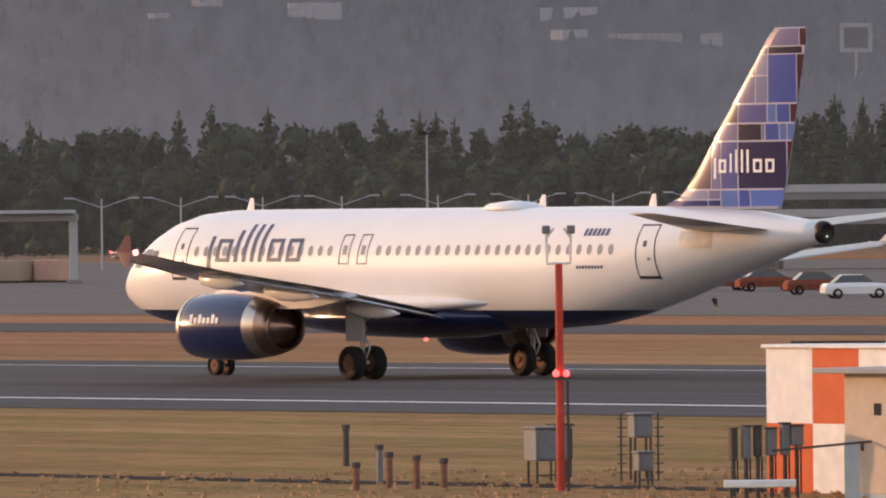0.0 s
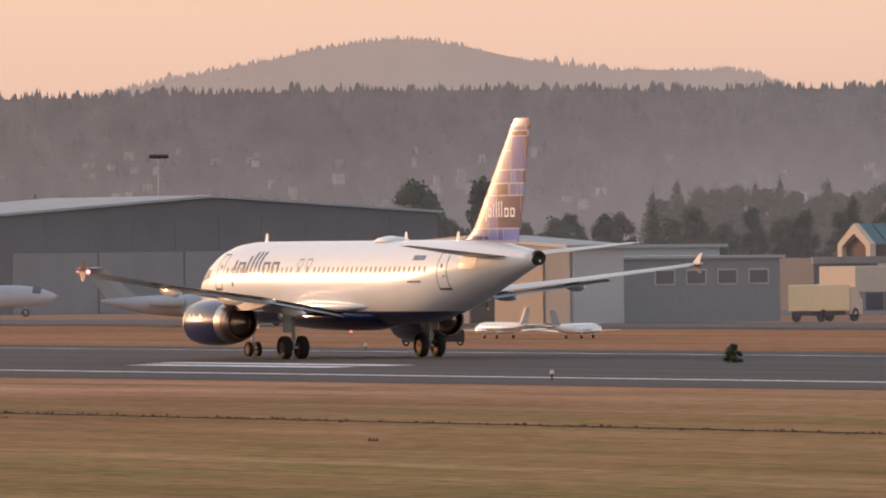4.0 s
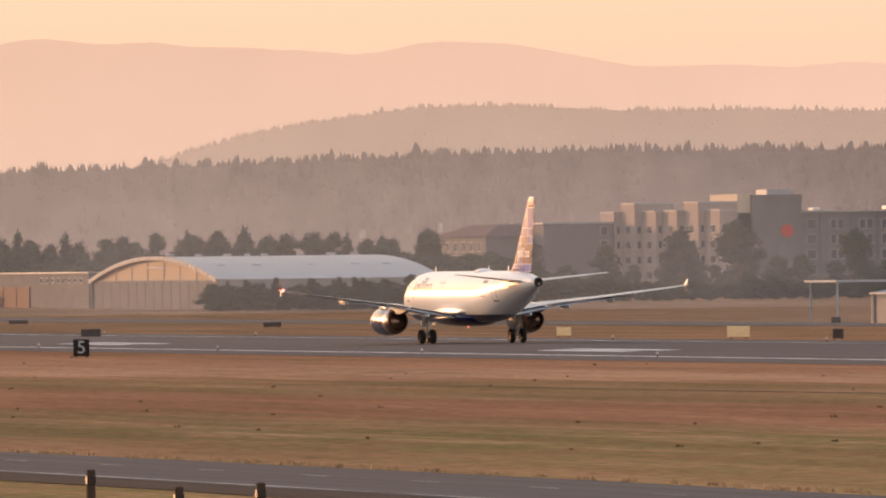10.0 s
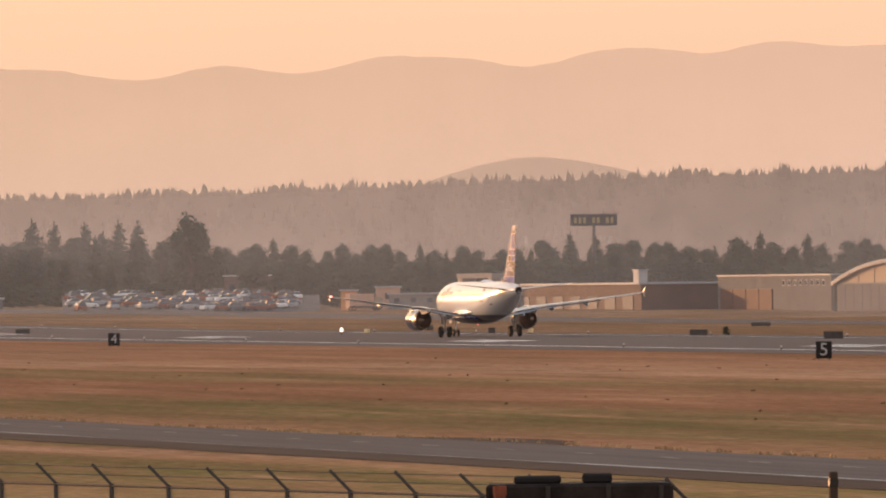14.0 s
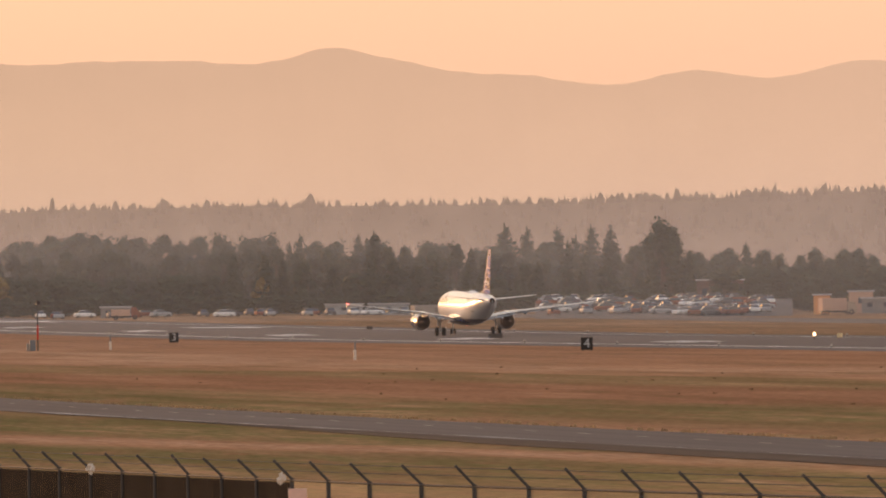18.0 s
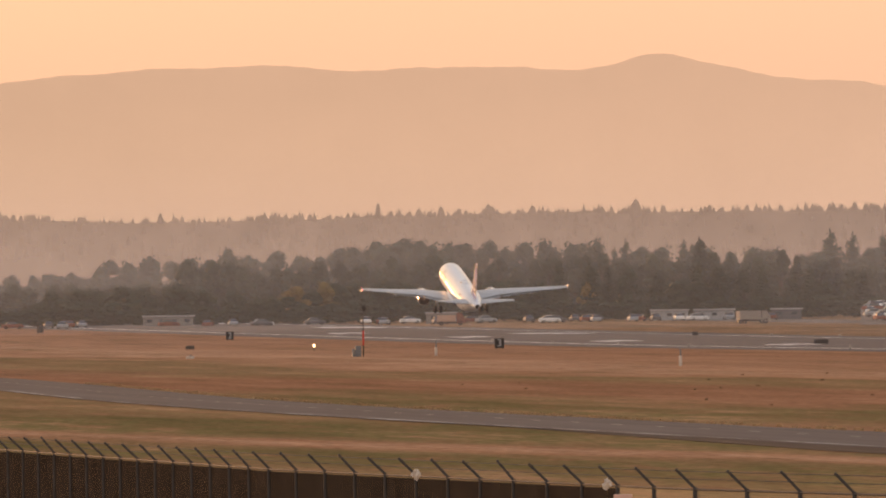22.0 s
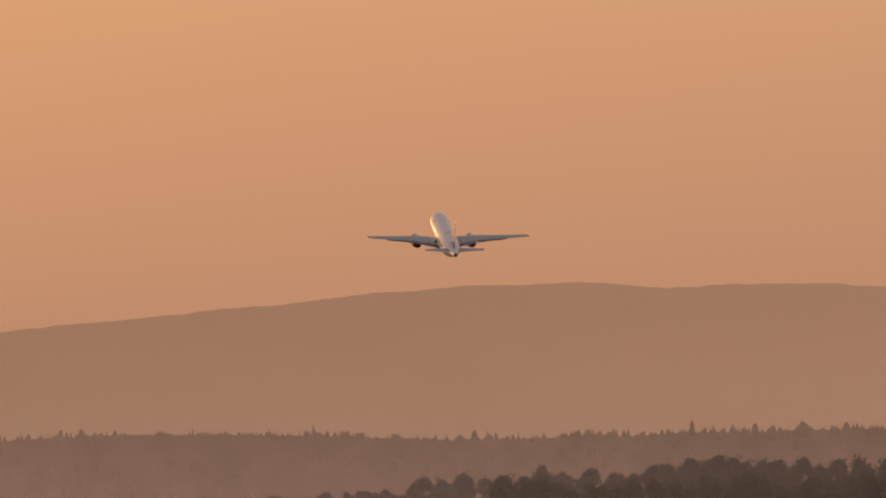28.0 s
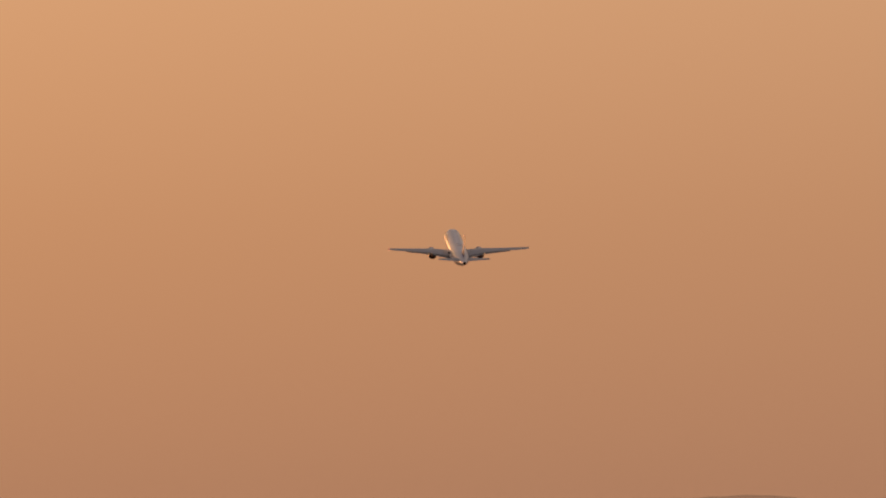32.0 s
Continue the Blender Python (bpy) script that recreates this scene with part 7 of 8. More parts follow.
# ---------------------------------------------------------------- lamps, vehicles and aircraft across the field
def twin_lamp(az, d, h, arm):
    p = bearing(az, d)
    t = thing("street_lamp", "slim twin-arm street lamp with pale heads", "street lamp", pose(p.x, p.y, 0, 0, 0, -az), "twin-arm street lamps")
    part("pole", tube((0, 0, 0), (0, 0, h), .11, .07, 8), M["white_wall"], t)
    for s in (-1, 1):
        bm = bmesh.new()
        pts = [(0, h - .9), (s * arm * .45, h - .35), (s * arm * .8, h)]
        for (a, za), (b, zb) in zip(pts, pts[1:]):
            add_tube(bm, (a, 0, za), (b, 0, zb), .05, .045, 6)
        part("arm", bm, M["white_wall"], t)
        part("lamp_head", boxed(s * arm * .8 - .1 - (.9 if s < 0 else 0), s * arm * .8 + .1 + (.9 if s > 0 else 0), -.16, .16, h - .02, h + .14, bevel=.05), M["white_wall"], t, "pale lamp head")


for x in (465, 605, 775, 935, 1085, 1240, 320, 180):
    twin_lamp(39.44 + (x - 784) / 345.1, 1100, 7.0, 3.4)


def flood_mast(az, d, h, w):
    p = bearing(az, d)
    t = thing("flood_mast", "tall floodlight mast with a crossbar of lamps", "light mast", pose(p.x, p.y, 0, 0, 0, -az), "apron floodlight masts")
    part("pole", tube((0, 0, 0), (0, 0, h), .17, .09, 8), M["roof_grey"], t)
    part("crossbar", boxed(-w / 2, w / 2, -.08, .08, h - .02, h + .12), M["dark_metal"], t)
    for i in range(5):
        x = -w / 2 + w * (i + .5) / 5
        part("lamp", boxed(x - .16, x + .16, -.25, .05, h + .1, h + .32, bevel=.03), M["dark_metal"], t)


flood_mast(30.675, 900, 14.8, 1.8)
flood_mast(24.97, 980, 13.4, 1.7)
flood_mast(22.867, 1050, 13.6, 1.5)
flood_mast(20.65, 1250, 11.5, 1.3)
flood_mast(39.36, 1150, 13.3, 2.0)

# white gate canopy and the elevated roadway near the terminal
p0, p1 = bearing(36.78, 905), bearing(37.56, 905)
gc = thing("gate_canopy", "square white steel gate canopy by the apron", "canopy", pose((p0.x + p1.x) / 2, (p0.y + p1.y) / 2, 0, 0, 0, -37.2))
part("beam", boxed(-6.3, 6.3, -.5, .5, 5.1, 5.7, bevel=.05), M["white_wall"], gc)
part("roof_deck", boxed(-6.1, 6.1, -2.0, 4.0, 5.7, 6.0, bevel=.05), M["white_wall"], gc)
for x in (-5.9, 5.9):
    part("column", boxed(x - .35, x + .35, -.35, .35, 0, 5.1, bevel=.05), M["white_wall"], gc)
    part("footing", boxed(x - .6, x + .6, -.6, .6, 0, .35, bevel=.04), M["concrete"], gc)
for az, c in ((37.25, "tan_wall"), (37.45, "salmon"), (36.95, "tan_wall")):
    p = bearing(az, 925)
    t = thing("cargo_crate", "stacked sunlit tan freight pallet", "crate", pose(p.x, p.y, 0, 0, 0, 20), "freight pallets")
    part("load", boxed(-1.5, 1.5, -1.2, 1.2, .15, 1.9, bevel=.05), M[c], t)
    part("pallet", boxed(-1.6, 1.6, -1.3, 1.3, 0, .15), M["timber"], t)

ov = thing("elevated_roadway", "pale concrete two-level roadway with columns", "bridge")
for k, z in enumerate((4.0, 6.2)):
    a, b = bearing(40.9, 1000), bearing(43.5, 985)
    d = (b - a)
    ang_ = math.degrees(math.atan2(d.y, d.x))
    m_ = pose(a.x, a.y, 0, 0, 0, ang_)
    ln = d.length
    part("deck", boxed(0, ln, -5, 5, z, z + .65, m=m_), M["concrete"], ov)
    part("parapet", boxed(0, ln, -5.1, -4.9, z + .65, z + 1.35, m=m_), M["white_wall"], ov)
    for i in range(4):
        part("column", boxed(4 + 12 * i, 5 + 12 * i, -.6, .6, 0 if k == 0 else 4.65, z, m=m_), M["concrete"], ov)


def car_model(color):
    t = thing("parked_car", "parked %s car in the field-side lot" % color[0], "car", None, "parked cars")
    prof = [(-2.1, .35, .75), (-1.9, .3, .95), (-.9, .3, 1.0), (.9, .3, 1.0), (1.9, .3, .9), (2.15, .35, .7)]
    part("body", loft([[Vector((x, w, z)) for w, z in ((-.85, lo), (.85, lo), (.9, hi * .75), (.8, hi), (-.8, hi), (-.9, hi * .75))] for x, lo, hi in prof]), color[1], t)
    cab = [(-1.5, 1.0, .74), (-1.0, 1.45, .66), (.4, 1.48, .66), (1.15, 1.0, .74)]
    part("cabin", loft([[Vector((x, w, z)) for w, z in ((-wd, .98), (wd, .98), (wd * .9, zt), (-wd * .9, zt))] for x, zt, wd in cab]), M["pane"], t, "dark glazed cabin")
    part("roof", boxed(-.95, .35, -.6, .6, 1.44, 1.5, bevel=.02), color[1], t)
    for x in (-1.3, 1.35):
        for y in (-.82, .82):
            o = part("wheel", wheel_bm(.32, .2, 0), M["rubber"], t)
            o.matrix_basis = pose(x, y, .32, 0, 0, 90)
    return t


CAR_COLORS = [("white", M["white_paint"]), ("silver", M["roof_grey"]), ("dark", M["dark_wall"]), ("rusty red", M["rust"])]
rnd = random.Random(5)
models = []
for k, c in enumerate(CAR_COLORS):
    q = bearing(10.2 + .12 * k, 2060)
    t = car_model(c)
    t.matrix_world = pose(q.x, q.y, rise(q.y), 0, 0, 90)
    models.append(t)
me = bpy.data.meshes.new("car_lot")
lot = []
for i in range(13):
    az = 9.75 + .11 * i
    for d_, z_ in ((1975, 0.0), (1982, .03), (2115, 2.5), (2150, 2.5)):
        q = bearing(az, d_)
        lot.append((q.x, q.y, rise(q.y) + z_))
me.from_pydata(lot, [], [(4 * i + k, 4 * i + k + 4, 4 * i + k + 5, 4 * i + k + 1) for i in range(12) for k in range(3)])
me.materials.append(M["taxiway"])
tagged(new("car_lot", me), "worn asphalt car lot rising gently from the field", "car park", kind="structure")
for i in range(150):
    az = rnd.uniform(9.8, 10.95) if i < 110 else rnd.uniform(5.4, 9.5)
    d = rnd.uniform(1988, 2112) if i < 110 else rnd.uniform(2190, 2250)
    q = bearing(az, d)
    copy_thing(rnd.choice(models), pose(q.x, q.y, rise(q.y) + (.05 + 2.47 * (d - 1982) / 133 if i < 110 else 0), 0, 0, rnd.choice((90, 75, 0, 20))))
for az, d in ((41.55, 700), (41.1, 760), (41.35, 730), (40.85, 770)):
    q = bearing(az, d)
    copy_thing(models[0 if az > 41.5 else 3], pose(q.x, q.y, .02, 0, 0, -30))
for az, d in ((19.75, 1175), (19.95, 1180), (20.4, 1185), (20.75, 1190), (18.95, 1200)):
    q = bearing(az, d)
    copy_thing(rnd.choice(models[:3]), pose(q.x, q.y, .02, 0, 0, rnd.choice((80, 60, -20))))


for az, d in ((33.15, 775), (33.25, 790), (33.36, 780), (33.48, 795), (33.6, 785), (33.72, 800), (32.95, 790)):
    q = bearing(az, d)
    copy_thing(rnd.choice(models[:3]), pose(q.x, q.y, .02, 0, 0, rnd.choice((80, 50, -20))))
for az0, az1, d, h in ((33.05, 33.75, 1640, 12.6), (33.0, 33.5, 1600, 9.0)):
    a, b = bearing(az0, d), bearing(az1, d)
    w = (b - a).length
    t = thing("terminal_annex", "low grey terminal annex with a sunlit white roof edge", "building", pose((a.x + b.x) / 2, (a.y + b.y) / 2, 0, 0, 0, -(az0 + az1) / 2 + 8), "terminal annexes")
    part("wall", boxed(-w / 2, w / 2, 0, 9, 0, h - .6), M["concrete"], t)
    part("roof_edge", boxed(-w / 2 - .2, w / 2 + .2, -.3, 9.2, h - .6, h, bevel=.05), M["sun_white"], t, "white roof edge")
    for i in range(6):
        x = -w / 2 + w * (i + .5) / 6
        part("window", boxed(x - .8, x + .8, -.06, 0, h * .4, h * .65), M["pane"], t)


def lorry(az, d, label, cab, load, ln=6.0, h=2.6, turn=0.0):
    p = bearing(az, d)
    t = thing("service_truck", label, "truck", pose(p.x, p.y, rise(p.y) + .02, 0, 0, -az + turn), "service trucks")
    part("cab", loft([[Vector((x, y, z)) for y, z in ((-1.1, .5), (1.1, .5), (1.1, zt), (-1.1, zt))] for x, zt in ((ln / 2, 1.5), (ln / 2 - .25, 1.6), (ln / 2 - .7, 2.35), (ln / 2 - 1.7, 2.4))]), cab, t)
    part("windscreen", boxed(ln / 2 - .62, ln / 2 - .3, -.95, .95, 1.62, 2.2, m=None), M["pane"], t, "dark windscreen")
    part("load_box", boxed(-ln / 2, ln / 2 - 1.85, -1.15, 1.15, .75, h, bevel=.06), load, t)
    part("chassis", boxed(-ln / 2, ln / 2 - .2, -.7, .7, .45, .75), M["dark_metal"], t)
    for x in (-ln / 2 + .9, ln / 2 - 1.0):
        for y in (-1.0, 1.0):
            o = part("wheel", wheel_bm(.48, .3, 0), M["rubber"], t)
            o.matrix_basis = pose(x, y, .48, 0, 0, 90)


lorry(28.38, 780, "sunlit cream service truck on the apron", M["cream_wall"], M["cream_sign"], 6.5, 2.6, 60)
for az, d in ((29.2, 700), (30.0, 690), (30.42, 694)):
    p = bearing(az, d)
    t = thing("tank_truck", "white fuel tanker parked before the arched hangar", "truck", pose(p.x, p.y, .02, 0, 0, -az + 8), "fuel tankers")
    part("tank", loft([[Vector((x, .95 * k * math.cos(6.2832 * i / 16), 1.75 + .8 * k * math.sin(6.2832 * i / 16))) for i in range(16)] for x, k in ((-3.1, .7), (-2.9, 1), (1.3, 1), (1.5, .7))]), M["shaded_white"], t, "white oval tank", smooth=True)
    part("cab", loft([[Vector((x, y, z)) for y, z in ((-1.0, .55), (1.0, .55), (1.0, zt), (-1.0, zt))] for x, zt in ((3.4, 1.5), (3.15, 1.6), (2.8, 2.35), (1.8, 2.4))]), M["white_wall"], t)
    part("chassis", boxed(-3.1, 3.2, -.6, .6, .45, .95), M["dark_metal"], t)
    for x in (-2.3, -1.2, 2.6):
        for y in (-.9, .9):
            o = part("wheel", wheel_bm(.48, .3, 0), M["rubber"], t)
            o.matrix_basis = pose(x, y, .48, 0, 0, 90)
for k in range(2):
    p = bearing(26.28 + .17 * k, 640)
    t = thing("ground_power_cart", "low dark ground power cart on small wheels", "cart", pose(p.x, p.y, .02, 0, 0, -26), "ground power carts")
    part("housing", boxed(-.85, .85, -.6, .6, .22, .85, bevel=.05), M["dark_grey"], t)
    part("lid", boxed(-.8, .8, -.55, .55, .85, .95, bevel=.03), M["fence"], t)
    for x in (-.6, .6):
        for y in (-.5, .5):
            o = part("wheel", wheel_bm(.2, .14, 0), M["rubber"], t)
            o.matrix_basis = pose(x, y, .2, 0, 0, 90)
lorry(7.65, 2130, "orange works lorry beside the runway end", M["rust"], M["salmon"], 5.5, 2.0, 0)
lorry(11.3, 1990, "tan works lorry by the car lot", M["tan_wall"], M["salmon"], 6.5, 3.0, 20)
lorry(11.75, 1950, "dull white panel van by the depot", M["door_concrete"], M["door_concrete"], 5, 2.2, 30)
lorry(9.2, 2060, "cream box truck by the car lot", M["door_concrete"], M["door_concrete"], 6, 2.4, 20)


def site_cabin(az, d, w, h, mat, label, depth=4.0):
    p = bearing(az, d)
    t = thing("site_cabin", label, "cabin", pose(p.x, p.y, rise(p.y), 0, 0, -az), "low field-side cabins")
    part("wall", boxed(-w / 2, w / 2, -depth / 2, depth / 2, 0, h), mat, t)
    part("roof", boxed(-w / 2 - .3, w / 2 + .3, -depth / 2 - .3, depth / 2 + .3, h, h + .3, bevel=.05), M["white_roof"], t)
    n = max(1, int(w / 2.5))
    for i in range(n):
        x = -w / 2 + w * (i + .5) / n
        part("window", boxed(x - .5, x + .5, -depth / 2 - .05, -depth / 2, h * .45, h * .75), M["pane"], t)


for az, d, w, h, m_, lb_ in ((8.77, 2240, 7.5, 1.9, "roof_grey", "low pale site cabin with flat roof"), (9.0, 2240, 8.0, 1.9, "roof_grey", "low pale site cabin with flat roof"), (9.37, 2235, 6.0, 1.9, "dark_wall", "low pale site cabin with flat roof"),
                             (11.22, 2020, 3.0, 3.4, "orange_wall", "square sunlit tan kiosk among parked cars"), (11.42, 2060, 4.5, 3.8, "salmon", "square salmon building behind parked cars"), (10.7, 2170, 9, 6.0, "brown_wall", "low brown building behind parked cars"),
                             (11.55, 2040, 9, 2.6, "concrete", "low white building beside parked cars"), (6.2, 2230, 10, 2.0, "concrete", "low grey shed under the trees"), (7.6, 2220, 6, 2.0, "concrete", "low grey shed under the trees")):
    site_cabin(az, d, w, h, M[m_], lb_)

# glazed gable-roofed building and neighbours by the first hangar
gb = thing("glass_roofed_hall", "small hall with teal glass roof and sunlit gable", "building")
X0, Y0, LN, HW = 430.5, 792.0, 11.2, 2.75


def gable_ring(x, inset):
    k = HW - inset
    return [Vector((x, Y0 - k, 4.2)), Vector((x, Y0 - k, 5.3 - inset * .3)), Vector((x, Y0, 6.95 - inset * 1.1)), Vector((x, Y0 + k, 5.3 - inset * .3)), Vector((x, Y0 + k, 4.2))]


for xa, xb in ((X0, X0 + .5), (X0 + LN - .5, X0 + LN)):
    bm = bmesh.new()
    V = [[bm.verts.new(q) for q in gable_ring(x, i)] for x, i in ((xa, 0), (xb, 0), (xb, .75), (xa, .75))]
    for a, b in ((0, 1), (1, 2), (2, 3), (3, 0)):
        for i in range(4):
            bm.faces.new((V[a][i], V[b][i], V[b][i + 1], V[a][i + 1]))
    bmesh.ops.recalc_face_normals(bm, faces=bm.faces)
    part("gable", bm, M["cream_wall"], gb, "cream gable frame")
bm = bmesh.new()
bm.faces.new([bm.verts.new(q) for q in gable_ring(X0 + .45, .7)])
part("gable_recess", bm, M["brown_wall"], gb, "dark gable recess")
for s in (-1, 1):
    for i in range(9):
        a = X0 + .5 + (LN - 1) * i / 9
        bm = bmesh.new()
        vs = [bm.verts.new(q) for q in ((a + .06, Y0 + s * 2.8, 5.26), (a + 1.07, Y0 + s * 2.8, 5.26), (a + 1.07, Y0, 6.93), (a + .06, Y0, 6.93))]
        us = [bm.verts.new(v.co - Vector((0, 0, .08))) for v in vs]
        bm.faces.new(vs)
        bm.faces.new(us[::-1])
        for k in range(4):
            bm.faces.new((vs[k], us[k], us[(k + 1) % 4], vs[(k + 1) % 4]))
        bmesh.ops.recalc_face_normals(bm, faces=bm.faces)
        part("roof_pane", bm, M["teal_glass"], gb, "teal roof glass")
    wall_box(gb, "side_wall", X0 + .5, X0 + LN - .5, Y0 + s * 2.6 - .1, Y0 + s * 2.6 + .1, 4.2, 5.26, M["brown_wall"])
wall_box(gb, "wall", X0 - 8, X0 + 26, Y0 - 8, Y0 + 6, 0, 4.2, M["dark_wall"])
wall_box(gb, "parapet", X0 - 8.1, X0 + 26.1, Y0 - 8.1, Y0 - 7.8, 3.75, 4.3, M["concrete"])
windows_y(gb, Y0 - 8, X0 - 5, X0 + 22, (2.6,), 9, 1.7, 1.1)
lw_ = thing("low_office", "low grey apron office with a pale base", "building")
wall_box(lw_, "wall", 425.5, 445, 770, 778, 0, 3.55, M["grey_box"])
wall_box(lw_, "roof", 425.2, 445.3, 769.7, 778.3, 3.55, 3.75, M["concrete"])
wall_box(lw_, "base", 425.4, 445.1, 769.85, 770, 0, 1.7, M["concrete"])
# black box on the wall paints the dark of a doorway
wall_box(lw_, "doorway", 426.4, 427.8, 769.75, 769.85, .02, 2.0, M["black"], "black panel for a dark doorway")
# added cream box; its colour holds the sunlight of a white wall
part("sunlit_bay", boxed(419.2, 425.2, 771, 777, 1.5, 3.55, bevel=.05), M["cream_wall"], lw_, "cream box for a sunlit white wall")
wall_box(lw_, "bay_leg", 424.2, 424.7, 771, 771.5, 0, 1.5, M["concrete"])
wall_box(lw_, "bay_leg", 419.6, 420.1, 771, 771.5, 0, 1.5, M["concrete"])
bt = gable_shed("brick_terrace", "low brown roofed terrace behind the hangars", 448, 462, 770, 802, 5.8, 7.4, M["concrete"], M["brown_wall"])


# billboard on a pole
p = bearing(12.48, 2200)
bb = thing("billboard", "dark pole-mounted billboard with worn yellow lettering", "billboard", pose(p.x, p.y, 0, 0, 0, -12.5))
part("panel", boxed(-4.6, 4.6, -.3, .3, 16.7, 18.85, bevel=.05), M["dark_grey"], bb)
part("trim", boxed(-4.75, 4.75, -.2, .2, 18.85, 19.05), M["fence"], bb)
for i in range(9):
    if i in (3, 6):
        continue
    part("letter_bar", boxed(-3.9 + .9 * i, -3.35 + .9 * i, -.34, -.3, 17.2, 18.35), M["worn_yellow"], bb, "worn yellow bar")
part("pole", tube((0, 0, 0), (0, 0, 16.7), .35, .3, 10), M["fence"], bb)

# water tower on the ridge
p = bearing(20.86, 3420)
wt = thing("water_tower", "distant pale globe water tower on legs", "water tower", pose(p.x, p.y, 0))
zt = EYE_Z + 3420 * math.tan(radians(.686))
bm = bmesh.new()
bmesh.ops.create_icosphere(bm, subdivisions=3, radius=2.3, matrix=Matrix.Translation((0, 0, zt)) @ Matrix.Diagonal((1, 1, .75, 1)))
part("tank", bm, M["white_wall"], wt, smooth=True)
for k in range(4):
    a = .785 + 1.571 * k
    part("leg", tube((1.7 * math.cos(a), 1.7 * math.sin(a), zt - .8), (2.4 * math.cos(a), 2.4 * math.sin(a), zt - 12), .18, .2, 6), M["white_wall"], wt)


# ---- hillside town
def slope_place(az, el):
    """Where the wooded slope stands at a bearing and an elevation."""
    top = EYE_Z + 3600 * math.tan(radians(near_profile(az)))
    u = .02
    while u < 1:
        d = 3600 - 700 * (1 - u)
        z = 3 + (top - 3) * u ** .8
        if z >= EYE_Z + d * math.tan(radians(el)):
            break
        u += .01
    return bearing(az, d, z)


def hillside_town():
    """Pale houses and sheds scattered over the wooded slope, too far off to count."""
    rnd = random.Random(31)
    places = [(rnd.uniform(19.2, 29.5), .08 + .36 * rnd.random() ** 1.5, rnd.uniform(1.0, 3.0), rnd.uniform(.5, 1.1)) for _ in range(130)]
    places += [(rnd.uniform(29.5, 36.5), .06 + .34 * rnd.random(), rnd.uniform(.9, 2.2), rnd.uniform(.5, 1.0)) for _ in range(14)]
    places += [(rnd.uniform(12.0, 19.0), .08 + .12 * rnd.random(), rnd.uniform(.8, 1.6), rnd.uniform(.4, .8)) for _ in range(26)]
    places += [(38.75, .95, 16, 3.2), (40.05, .93, 17, 2.0), (40.05, .80, 9, 3.0), (40.35, .79, 11, 2.4), (40.52, .78, 12, 2.6), (40.78, .78, 6, 2.4), (38.2, .99, 9, 2.0), (37.95, .93, 6, 1.6)]
    bm = bmesh.new()
    for az, el, w, h in places:
        p = slope_place(az, el)
        add_box(bm, -w / 2, w / 2, -h, h, -2.0, h, m=pose(p.x, p.y - 4, p.z + 1.2, 0, 0, -az + rnd.uniform(-40, 40)))
    for f in bm.faces:
        f.smooth = False
    # houses carry the slope's haze as a painted glow
    me = mesh_of("hillside_town", bm, M["hazed_house"])
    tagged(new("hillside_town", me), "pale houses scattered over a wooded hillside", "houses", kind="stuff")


hillside_town()
p = slope_place(41.53, .60)
hs = thing("hillside_sign", "tall pale pylon sign on the wooded hillside", "sign", pose(p.x, p.y - 3, p.z - 1, 0, 0, -41.5))
# pole and panel glow with the same painted haze
part("pole", tube((0, 0, 0), (0, 0, 17), .45, .35, 8), M["hazed_house"], hs)
part("panel", boxed(-4.6, 4.6, -.4, .4, 8.5, 16.8, bevel=.15), M["hazed_house"], hs)
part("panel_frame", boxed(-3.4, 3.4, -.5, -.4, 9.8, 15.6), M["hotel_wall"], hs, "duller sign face")

